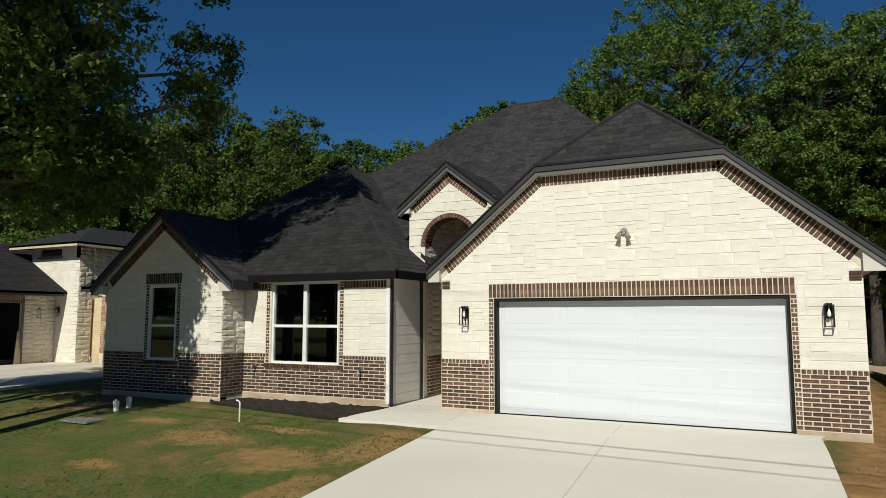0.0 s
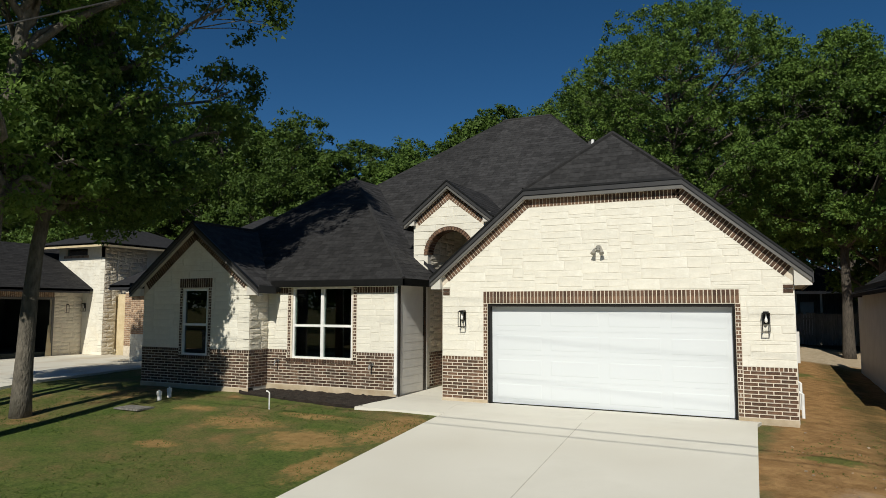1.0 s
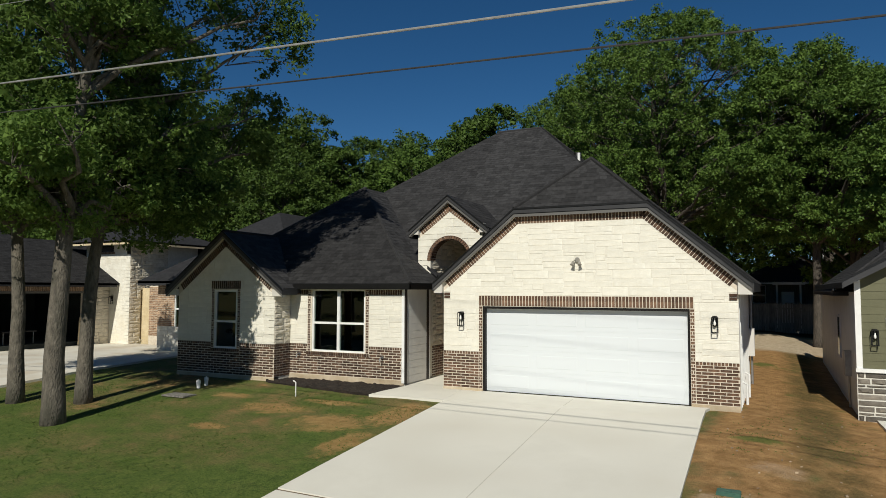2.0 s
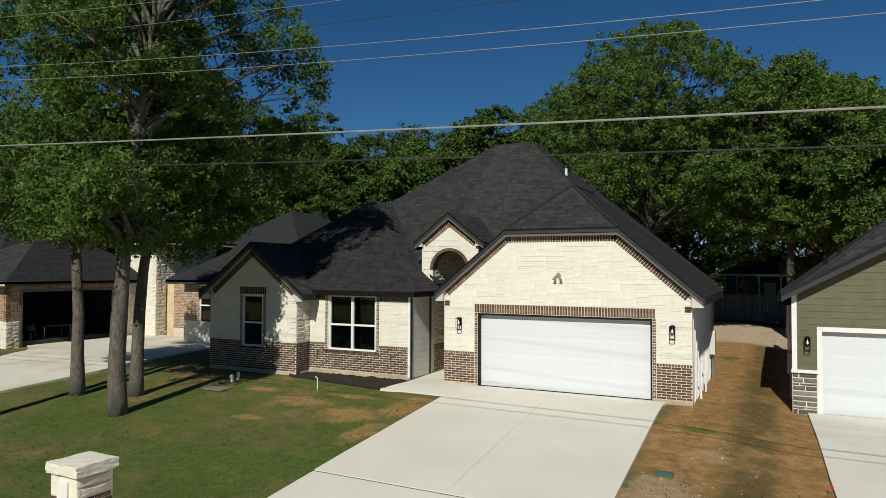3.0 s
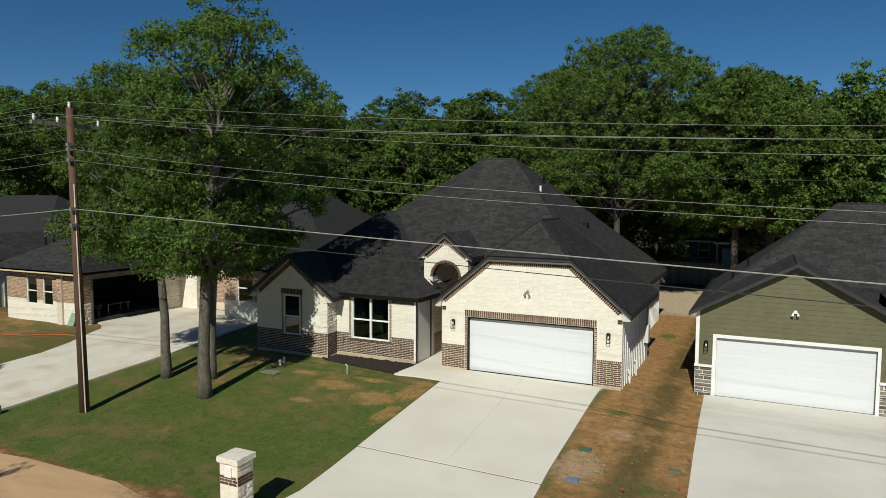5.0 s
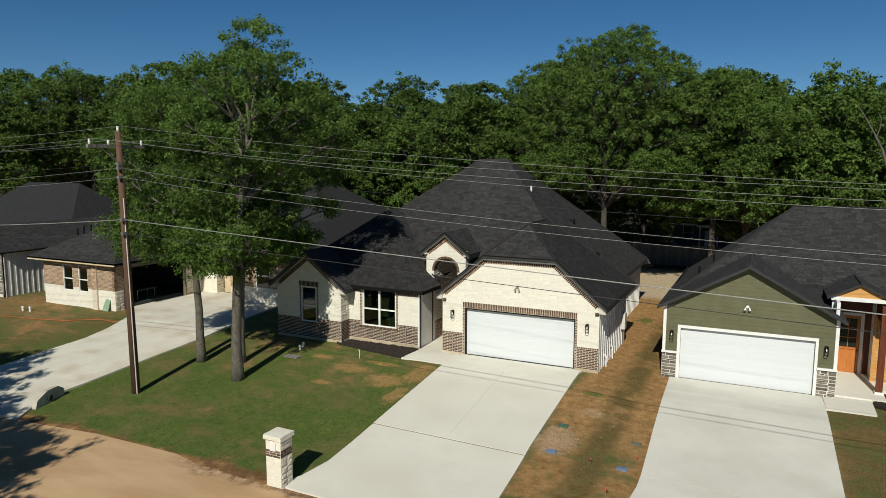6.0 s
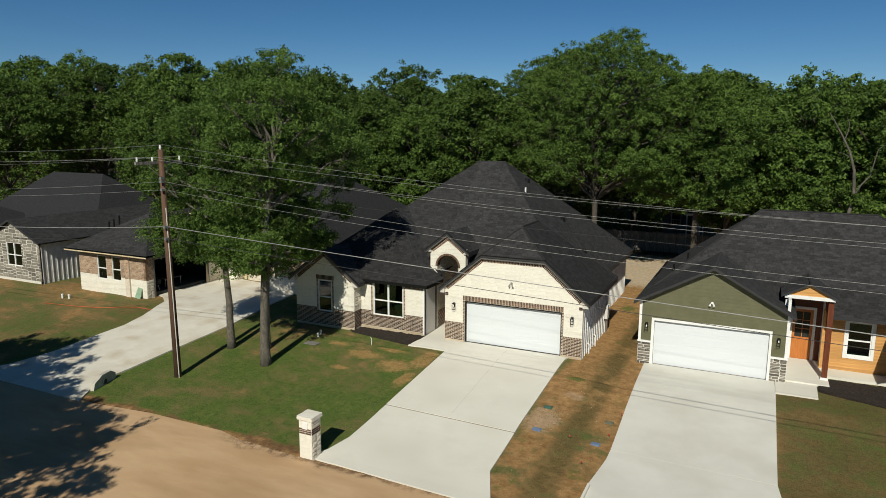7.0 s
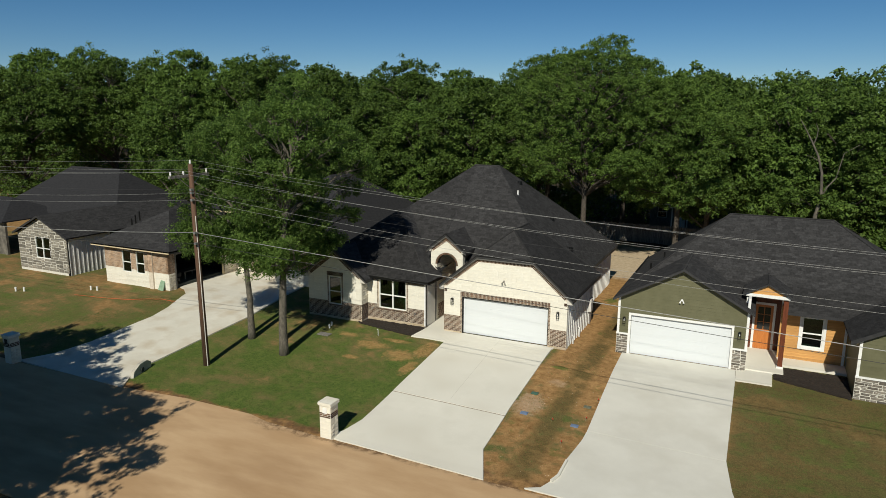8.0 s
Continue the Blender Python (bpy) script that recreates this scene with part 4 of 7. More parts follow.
    part("back_wall", Geo().box(-14.3, 0.74, 26.85, 27.0, -0.4, 2.7), M_SIDEW, house)


build_garage_front()


def build_window_wall():
    f = Face((0, 11.9, 0), EAST, SOUTH)
    hole = (-9.78, -7.97, 0.8, 2.58)
    wall = backing("window_wall", f, (-10.75, -6.72, GROUNDED, 2.7), None, [hole], 0.2, M_LIMEMORTAR, house, "cream limestone wall over brick wainscot")
    part("foundation", fbox(Geo(), f, -10.57, -6.72, GROUNDED, 0.13, 0.0, 0.02), M_SLAB, wall, "exposed tan concrete footing")
    slips("mortar_bed", f, [(-10.57, -6.78, 0.13, 0.8), (-10.57, -9.78, 0.8, 1.0), (-7.97, -6.78, 0.8, 1.0), (-9.94, -9.78, 1.0, 2.64), (-7.97, -7.84, 1.0, 2.64), (-10.57, -9.94, 2.42, 2.64), (-7.84, -6.78, 2.42, 2.64)], 0.0, 0.005, M_MORTAR, wall, "pale mortar between bricks")
    px = Pieces("brick", M_BRICK, wall, HOME, 330)
    sill = (-9.96, -7.82, 0.7, 1.2)
    brick_courses(px, f, -10.57, -6.78, 0.14, 0.93, [sill])
    soldier_row(px, f, -10.57, -9.93, 0.935, 1.0)
    soldier_row(px, f, -7.84, -6.78, 0.935, 1.0)
    soldier_row(px, f, -9.96, -7.82, 0.71, 0.795, base=0.02)
    for a, b in ((-9.93, -9.83), (-7.94, -7.84)):
        brick_courses(px, f, a, b, 0.8, 2.6, length=0.1)
    soldier_row(px, f, -10.57, -9.93, 2.43, 2.63)
    soldier_row(px, f, -7.84, -6.78, 2.43, 2.63)
    px.done()
    sx = Pieces("stone", M_LIME, wall, HOME, 300)
    ashlar(sx, f, -10.57, -9.94, 1.0, 2.42, seed=8)
    ashlar(sx, f, -7.83, -6.78, 1.0, 2.42, seed=9)
    sx.done()
    window(house, f, -9.78, -7.97, 0.8, 2.58, 2, label="white twin single-hung window with dark panes")
    part("corner_board", fbox(Geo(), f, -6.78, -6.7, 0.06, 2.66, 0.0, 0.025), M_TRIMW, wall, "white corner board")
    # side of the entry: pale lap siding between dark strips
    e = Face((-6.7, 0, 0), (0, 1, 0), EAST)
    side = backing("entry_side_wall", e, (11.92, 13.32, GROUNDED, 2.7), None, [], 0.15, M_PANEL, house, "pale grey lap siding beside the entry")
    for a, b in ((11.9, 11.99), (13.17, 13.28)):
        part("edge_strip", fbox(Geo(), e, a, b, 0.03, 2.66, 0.0, 0.03), M_BRONZE, side, "dark bronze edge strip")
    lap_siding(side, e, 11.99, 13.17, 0.04, 2.66, M_PANEL, pitch=0.2, lip=0.003)
    part("corner_board", fbox(Geo(), e, 13.28, 13.36, 0.03, 2.66, 0.0, 0.025), M_TRIMW, side, "white corner board")


build_window_wall()


def build_west_gable():
    f = Face((0, 11.2, 0), EAST, SOUTH)
    apex, s = 4.1, 0.765
    eave = apex - s * 1.89
    outer = [(-14.35, GROUNDED), (-10.57, GROUNDED), (-10.57, eave + 0.06), (-12.46, apex + 0.06), (-14.35, eave + 0.06)]
    dz = 0.2 / math.cos(math.atan(s))
    inner = [(-14.35, 0.0), (-10.57, 0.0), (-10.57, eave - dz), (-12.46, apex - dz), (-14.35, eave - dz)]
    hole = (-12.88, -12.0, 0.83, 2.55)
    wall = backing("gable_wall", f, (-14.35, -10.57, GROUNDED, 4.3), outer, [hole], 0.2, M_LIMEMORTAR, house, "cream limestone gable over brick wainscot")
    part("foundation", fbox(Geo(), f, -14.35, -10.55, GROUNDED, 0.06, 0.0, 0.02), M_SLAB, wall)
    slips("mortar_bed", f, [(-14.35, -10.57, 0.06, 0.76), (-14.35, -12.87, 0.76, 1.0), (-11.97, -10.57, 0.76, 1.0), (-12.98, -12.87, 1.0, 2.57), (-11.97, -11.86, 1.0, 2.57), (-13.0, -11.84, 2.57, 2.83)], 0.0, 0.005, M_MORTAR, wall)
    for line in (((-14.35, eave + 0.06), (-12.46, apex + 0.06), (-12.46, apex - dz), (-14.35, eave - dz)), ((-12.46, apex + 0.06), (-10.57, eave + 0.06), (-10.57, eave - dz), (-12.46, apex - dz))):
        part("mortar_bed", Geo().prism([f.at(u, v, 0) for u, v in line], f.n * 0.005), M_MORTAR, wall)
    px = Pieces("brick", M_BRICK, wall, HOME, 330)
    blk = (-12.98, -11.86, 0.74, 2.9)
    brick_courses(px, f, -14.35, -10.57, 0.07, 0.93, [blk])
    soldier_row(px, f, -14.35, -12.98, 0.935, 1.0)
    soldier_row(px, f, -11.86, -10.57, 0.935, 1.0)
    soldier_row(px, f, -12.98, -11.86, 0.745, 0.825, base=0.02)
    for a, b in ((-12.98, -12.88), (-11.96, -11.86)):
        brick_courses(px, f, a, b, 0.76, 2.58, length=0.1)
    soldier_row(px, f, -13.0, -11.84, 2.59, 2.83)
    rake_soldiers(px, f, (-14.3, eave + 0.08), (-12.47, apex + 0.04), 0.235)
    rake_soldiers(px, f, (-12.45, apex + 0.04), (-10.62, eave + 0.08), 0.235)
    px.done()
    sx = Pieces("stone", M_LIME, wall, HOME, 300)
    ashlar(sx, f, -14.35, -10.57, 1.0, 4.0, inner, [(-12.98, -11.86, 0.6, 2.6), (-13.0, -11.84, 2.5, 2.83)], seed=15)
    sx.done()
    window(house, f, -12.88, -12.0, 0.83, 2.55, 1, label="white single-hung window, tall and dark")
    # the short return facing east: rock-faced blocks over brick
    e = Face((-10.57, 0, 0), (0, 1, 0), EAST)
    ret = backing("gable_return", e, (11.2, 11.9, GROUNDED, 2.7), None, [], 0.2, M_LIMEMORTAR, house, "rock-faced limestone return over brick")
    part("mortar_bed", fbox(Geo(), e, 11.2, 11.9, 0.07, 1.0, 0.0, 0.005), M_MORTAR, ret)
    px = Pieces("brick", M_BRICK, ret, HOME, 330)
    brick_courses(px, e, 11.19, 11.9, 0.08, 0.93)
    soldier_row(px, e, 11.19, 11.9, 0.935, 1.0)
    soldier_row(px, e, 11.19, 11.9, 2.43, 2.63)
    px.done()
    sx = Pieces("rough_stone", M_LIMER, ret, HOME, 120, rough=True)
    ashlar(sx, e, 11.19, 11.9, 1.0, 2.42, seed=21, wide=(2, 4), tall=(2, 2, 3))
    sx.done()
    part("west_wall", Geo().box(-14.35, -14.15, 11.4, 27.0, -0.4, 2.7), M_SIDEW, house)


build_west_gable()


def build_entry_tower():
    y = 13.55
    f = Face((0, y, 0), EAST, SOUTH)
    x0, x1, cx = -7.18, -5.12, -6.15
    s = 0.78
    eave, apex = 4.29, 4.29 + s * 0.98
    # arched front: outline with the opening cut by a fan of wedges
    r, spring = 0.62, 3.43
    ocx = cx
    wall = part("entry_tower", Geo(), M_LIMEMORTAR, house, "cream limestone entry gable with a brick arch")
    wg = Geo()
    arc = [(ocx + r * math.cos(math.pi * k / 20), spring + r * math.sin(math.pi * k / 20)) for k in range(21)]
    def top(x):
        return apex + 0.1 - s * abs(x - cx)
    outline = [(x0, 0.0), (ocx - r, 0.0)] + arc[::-1] + [(ocx + r, 0.0), (x1, 0.0), (x1, top(x1)), (cx, top(cx)), (x0, top(x0))]
    wg.prism([f.at(a, b) for a, b in outline], (0, 0.3, 0))
    wall.data = wg.mesh("entry_tower", M_LIMEMORTAR)
    px = Pieces("brick", M_BRICK, wall, HOME + "tower", 60)
    n = 26
    for k in range(n):
        a0, a1 = math.pi * (k + 0.08) / n, math.pi * (k + 0.92) / n
        px.put(f, [(ocx + (r + 0.1) * math.cos(a0), spring + (r + 0.1) * math.sin(a0)), (ocx + (r + 0.1) * math.cos(a1), spring + (r + 0.1) * math.sin(a1)),
                   (ocx + r * math.cos(a1), spring + r * math.sin(a1)), (ocx + r * math.cos(a0), spring + r * math.sin(a0))], 0.03)
    dz = 0.17 / math.cos(math.atan(s))
    for sg in (-1, 1):
        e = cx + sg * 0.98
        part("mortar_bed", Geo().prism([f.at(cx, apex + 0.1), f.at(e, eave + 0.1), f.at(e, eave - dz), f.at(cx, apex - dz)], f.n * 0.005), M_MORTAR, wall)
    rake_soldiers(px, f, (x0 + 0.02, eave + 0.09), (cx - 0.01, apex + 0.055), 0.22)
    rake_soldiers(px, f, (cx + 0.01, apex + 0.055), (x1 - 0.02, eave + 0.09), 0.22)
    # underside of the arch
    for k in range(n):
        a0, a1 = math.pi * (k + 0.06) / n, math.pi * (k + 0.94) / n
        q = [(ocx + (r - 0.012) * math.cos(a), yy, spring + (r - 0.012) * math.sin(a)) for a, yy in ((a0, y), (a1, y), (a1, y + 0.3), (a0, y + 0.3))]
        px.rest.prism(q, Vector((math.cos((a0 + a1) / 2) * 0.02, 0, math.sin((a0 + a1) / 2) * 0.02)))
    px.restname = "arch_soffit"
    px.done()
    sx = Pieces("stone", M_LIME, wall, HOME + "tower", 60)
    inner = [(x0, 0), (x1, 0), (x1, eave - dz), (cx, apex - dz), (x0, eave - dz)]
    rng = random.Random(5)
    v = 1.0
    while v < apex - dz:
        h = rng.choice((0.16, 0.2, 0.24))
        rr = r + 0.1
        t = v + h * 0.5
        half = rr if t < spring else (math.sqrt(max(0, rr * rr - (v - spring) ** 2)) if v - spring < rr else 0)
        spans = [(x0, ocx - half), (ocx + half, x1)] if half > 0.05 else [(x0, cx + rng.uniform(-0.3, 0.3))]
        if len(spans) == 1:
            spans.append((spans[0][1], x1))
        for a, b in spans:
            p = clip([(a + 0.005, v + 0.005), (b - 0.005, v + 0.005), (b - 0.005, v + h - 0.005), (a + 0.005, v + h - 0.005)], inner) if b - a > 0.04 else []
            if len(p) > 2 and flat_area(p) > 0.002:
                sx.put(f, p, rng.uniform(0.008, 0.016))
        v += h
    sx.done()
    # porch side walls: rock-faced stone over brick, with a back wall and door
    e = Face((-6.78, 0, 0), (0, 1, 0), EAST)
    ret = backing("porch_wall", e, (13.66, 16.4, GROUNDED, 4.4), None, [], 0.25, M_LIMEMORTAR, house, "rock-faced limestone porch wall over brick")
    part("mortar_bed", fbox(Geo(), e, 13.66, 16.2, 0.04, 0.93, 0.0, 0.005), M_MORTAR, ret)
    px = Pieces("brick", M_BRICK, ret, HOME + "porch", 140)
    brick_courses(px, e, 13.66, 16.2, 0.05, 0.86)
    soldier_row(px, e, 13.66, 16.2, 0.865, 0.93)
    px.done()
    sx = Pieces("rough_stone", M_LIMER, ret, HOME + "porch", 140, rough=True)
    ashlar(sx, e, 13.66, 16.2, 0.93, 4.3, seed=31, wide=(2, 4), tall=(2, 2, 3))
    sx.done()
    part("porch_back_wall", Geo().box(-6.9, -5.2, 16.2, 16.4, -0.4, 4.4), M_LIME, house, "shaded cream stone wall behind the porch")
    part("porch_ceiling", Geo().box(-6.9, -5.2, 13.86, 16.2, 4.35, 4.4), M_SOFFIT, house)
    d = part("front_door", Geo().box(-6.55, -5.6, 16.14, 16.19, 0.05, 2.45), M_DOORWOOD, house, "dim stained wood front door in shade")
    part("door_handle", Geo().tube([(-5.68, 16.13, 1.0), (-5.68, 16.09, 1.0), (-5.68, 16.09, 1.25), (-5.68, 16.13, 1.25)], [0.012] * 4, 6), M_BLACK, d)
    part("porch_east_wall", Geo().box(-5.5, -5.3, 12.07, 13.85, -0.4, 2.7).box(-5.5, -5.25, 13.855, 16.4, -0.4, 4.4), M_LIME, house)
    # gable roof of the tower with grey rakes
    rz = apex + 0.26
    hw = 1.27
    ez = rz - s * hw
    for sg in (-1, 1):
        roof_face(house, HOME, [(cx + sg * hw, 13.4, ez), (cx, 13.4, rz), (cx, 18.0, rz), (cx + sg * hw, 18.0, ez)], name="tower_roof")
        rake(house, (cx + sg * hw, 13.4, ez), (cx, 13.4, rz), 13.55)
        part("eave_return", Geo().box(min(cx + sg * 1.12, cx + sg * 0.97), max(cx + sg * 1.12, cx + sg * 0.97), 13.44, 13.6, ez - 0.12, ez + 0.14), M_SOFFIT, house, "white boxed eave return")
        part("fascia", Geo().box(cx + sg * hw - 0.015, cx + sg * hw + 0.015, 13.4, 14.6, ez - 0.22, ez - 0.02), M_FASCIA, house)


def rake(parent, a, b, wall_y, dark=0.125, grey=0.085):
    """Boards under a sloping roof edge: dark drip, grey rake, and the soffit back to the wall."""
    a, b = Vector(a), Vector(b)
    dn = Vector((0, 0, -1))
    y = a.y
    part("drip_edge", Geo().prism([a + Vector((0, -0.035, 0.014)), b + Vector((0, -0.035, 0.014)), b + Vector((0, -0.035, -0.028)), a + Vector((0, -0.035, -0.028))], (0, 0.055, 0)), M_BLACK, parent, "thin black drip edge")
    part("fascia", Geo().prism([a + Vector((0, -0.018, -0.028)), b + Vector((0, -0.018, -0.028)), b + Vector((0, -0.018, 0)) + dn * dark, a + Vector((0, -0.018, 0)) + dn * dark], (0, 0.04, 0)), M_FASCIA, parent)
    # black strip put in for the shadow line between the two boards
    part("shadow_strip", Geo().prism([a + Vector((0, -0.006, 0)) + dn * dark, b + Vector((0, -0.006, 0)) + dn * dark, b + Vector((0, -0.006, -0.016)) + dn * dark, a + Vector((0, -0.006, -0.016)) + dn * dark], (0, 0.02, 0)), M_BLACK, parent)
    part("rake_board", Geo().prism([a + dn * (dark + 0.016), b + dn * (dark + 0.016), b + dn * (dark + grey), a + dn * (dark + grey)], (0, 0.03, 0)), M_RAKE, parent, "grey rake board")
    lo = dn * (dark + grey - 0.012)
    g = Geo()
    g.prism([a + lo + Vector((0, 0.03, 0)), b + lo + Vector((0, 0.03, 0)), Vector((b.x, wall_y, b.z)) + lo, Vector((a.x, wall_y, a.z)) + lo], (0, 0, 0.02))
    part("soffit", g, M_SOFFIT, parent, "pale painted soffit")


build_entry_tower()


def build_roofs():
    s = 0.8
    # left wing first, then the garage: these slopes pass nearest
    ap = (-10.475, 15.75, ZE + s * 4.2)
    roof_face(house, HOME, [(-14.75, 11.68, ZE), (-6.42, 11.68, ZE), ap])
    gs, gr = 0.82, 0.855
    gx0, gx1, gy = -5.75, 1.9, 11.7
    cz = 4.6
    cl, cr = gx0 + (cz - ZE) / gs, gx1 - (cz - ZE) / gr
    gm = (gr * gx1 + gs * gx0) / (gr + gs)
    gz = ZE + gs * (gm - gx0)
    ga = (gm, gy + 1.28, gz)
    roof_face(house, HOME, [(cl, gy, cz), (cr, gy, cz), ga])
    roof_face(house, HOME, [(gx1, gy, ZE), (gx1, 18.2, ZE), (gm, 15.6, gz), ga, (cr, gy, cz)])
    roof_face(house, HOME, [(gx0, gy, ZE), (cl, gy, cz), ga, (gm, 15.6, gz), (gx0, 18.2, ZE)])
    roof_face(house, HOME, [(gx0, 18.2, ZE), (gx1, 18.2, ZE), (gm, 15.6, gz)], shingles=False)
    roof_face(house, HOME, [(-6.42, 11.68, ZE), (-6.42, 13.54, ZE), (-10.475, 19.0, ap[2]), ap])
    roof_face(house, HOME, [(-6.55, 13.54, ZE + 0.8 * 0.35), (-7.1, 13.54, ZE + 0.8 * 0.9), (-7.1, 19.0, ZE + 0.8 * 0.9), (-10.475, 19.0, ap[2])], shingles=False)
    roof_face(house, HOME, [(-14.75, 11.68, ZE), ap, (-10.475, 20.0, ap[2]), (-14.75, 20.0, ZE)])
    bs, bz = 0.765, 4.31
    for sg in (-1, 1):
        roof_face(house, HOME, [(-12.46 + sg * 2.29, 11.04, bz - bs * 2.29), (-12.46, 11.04, bz), (-12.46, 13.8, bz), (-12.46 + sg * 2.29, 13.8, bz - bs * 2.29)])
        rake(house, (-12.46 + sg * 2.29, 11.04, bz - bs * 2.29), (-12.46, 11.04, bz), 11.2)
        part("eave_return", Geo().box(min(-12.46 + sg * 2.27, -12.46 + sg * 1.89), max(-12.46 + sg * 2.27, -12.46 + sg * 1.89), 11.07, 11.19, 2.38, 2.58), M_SOFFIT, house, "boxed grey eave return")
        part("fascia", Geo().box(-12.46 + sg * 2.29 - 0.015, -12.46 + sg * 2.29 + 0.015, 11.05, 11.69, 2.42, 2.62), M_FASCIA, house)
    # main hip
    rx0, rx1, ry, rz = -7.3, -5.55, 20.4, 8.74
    e0, e1, y0, y1 = -14.85, 1.05, 12.9, 27.5
    fs = (rz - ZE) / (ry - y0)
    # its front slope passes either side of the entry tower
    tw, te, zt = -7.08, -5.12, ZE + fs * (14.9 - y0)
    k = (te - rx1) / (e1 - rx1)
    he = (te, ry - (ry - y0) * k, rz - (rz - ZE) * k)
    roof_face(house, HOME, [(e0, y0, ZE), (tw, y0, ZE), (tw, ry, rz), (rx0, ry, rz)])
    roof_face(house, HOME, [(tw, 14.9, zt), (te, 14.9, zt), he, (rx1, ry, rz), (tw, ry, rz)])
    roof_face(house, HOME, [(te, y0, ZE), (e1, y0, ZE), he])
    roof_face(house, HOME, [(e1, y0, ZE - 0.004), (e1, y1, ZE - 0.004), (rx1, ry, rz - 0.004)])
    roof_face(house, HOME, [(e0, y1, ZE), (e0, y0, ZE), (rx0, ry, rz)])
    roof_face(house, HOME, [(e1, y1, ZE), (e0, y1, ZE), (rx0, ry, rz), (rx1, ry, rz)], shingles=False)
    # ridge caps
    for a, b in (((rx0, ry, rz), (rx1, ry, rz)), ((rx1, ry, rz), (e1, y1, ZE)), (ga, (cl, gy, cz)), (ga, (cr, gy, cz)), (ap, (-6.42, 11.68, ZE)), (ap, (-14.75, 11.68, ZE)), ((gm, ga[1], gz), (gm, 15.6, gz)), ((gm, 15.6, gz), (gx1, 18.2, ZE)), ((-12.46, 11.04, bz), (-12.46, 13.4, bz))):
        a, b = Vector(a), Vector(b)
        part("ridge_cap", Geo().tube([a + Vector((0, 0, 0.004)), b + Vector((0, 0, 0.004))], [0.05, 0.05], 6), M_SHINGLE, house)
    # eaves
    part("fascia", Geo().box(-10.3, -6.40, 11.66, 11.69, ZE - 0.17, ZE - 0.01), M_BLACK, house, "black eave board")
    part("fascia", Geo().box(-6.43, -6.40, 11.66, 13.54, ZE - 0.17, ZE - 0.01), M_BLACK, house)
    part("frieze_board", Geo().box(-10.5, -6.7, 11.86, 11.9, ZE - 0.18, ZE - 0.13), M_TRIMW, house, "white frieze board under the eave")
    part("soffit", Geo().box(-10.56, -6.43, 11.69, 11.9, ZE - 0.13, ZE - 0.11), M_SOFFIT, house, "pale painted soffit")
    part("soffit", Geo().box(-6.7, -6.43, 11.91, 13.54, ZE - 0.13, ZE - 0.11), M_SOFFIT, house)
    part("fascia", Geo().box(1.885, 1.915, 11.7, 18.2, ZE - 0.21, ZE - 0.01), M_FASCIA, house)
    part("soffit", Geo().box(1.6, 1.885, 11.86, 18.1, ZE - 0.18, ZE - 0.16), M_SOFFIT, house)
    part("fascia", Geo().box(1.035, 1.065, 18.25, 27.5, ZE - 0.21, ZE - 0.01), M_FASCIA, house)
    part("soffit", Geo().box(0.77, 1.035, 17.8, 27.4, ZE - 0.18, ZE - 0.16), M_SOFFIT, house)
    part("fascia", Geo().box(-5.765, -5.735, 11.7, 13.5, ZE - 0.21, ZE - 0.01), M_FASCIA, house)
    part("soffit", Geo().box(-5.735, -5.5, 11.86, 13.5, ZE - 0.18, ZE - 0.16), M_SOFFIT, house)
    part("fascia", Geo().box(-14.765, -14.735, 11.05, 27.5, ZE - 0.21, ZE - 0.01), M_FASCIA, house)
    rake(house, (gx0, gy, ZE), (cl, gy, cz), 11.85)
    rake(house, (gx1, gy, ZE), (cr, gy, cz), 11.85)
    rake(house, (cl, gy, cz), (cr, gy, cz), 11.85)
    for a, b in ((-5.5, -5.74), (1.6, 1.89)):
        part("eave_return", Geo().prism([(a, 11.73, ZE - 0.26), (b, 11.73, ZE - 0.26), (b, 11.73, ZE - 0.16), (a, 11.73, ZE + 0.05)], (0, 0.117, 0)), M_SOFFIT, house, "boxed pale eave return")
    # vents on the roof
    for x, y in ((-3.76, 19.04),):
        zz = ZE + (rz - ZE) / (e1 - rx1) * (e1 - x)
        part("vent_pipe", Geo().tube([(x, y, zz - 0.1), (x, y, zz + 0.26)], [0.05, 0.05], 10), M_PVC, house, "white plumbing vent pipe")
    for x, y in ((-4.3, 20.9), (-1.9, 20.5), (-0.2, 19.0)):
        zz = ZE + (rz - ZE) / (e1 - rx1) * (e1 - x)
        part("roof_vent", Geo().tube([(x, y, zz - 0.05), (x, y, zz + 0.16), (x, y, zz + 0.17)], [0.16, 0.15, 0.1], 10), M_BLACK, house, "black roof vent")


build_roofs()

sconce((-4.97, 11.835, 1.83), "black metal wall lantern with clear bulb beside the garage door")
sconce((1.12, 11.835, 1.83), "black metal wall lantern with clear bulb beside the garage door")
twin_spot((-1.93, 11.83, 3.3), "bronze twin floodlight on the cream stone gable", mat("spot_bronze", (0.26, 0.25, 0.22), (0.36, 0.34, 0.3), 5, 0.45, 0.05, 50, metal=0.3))


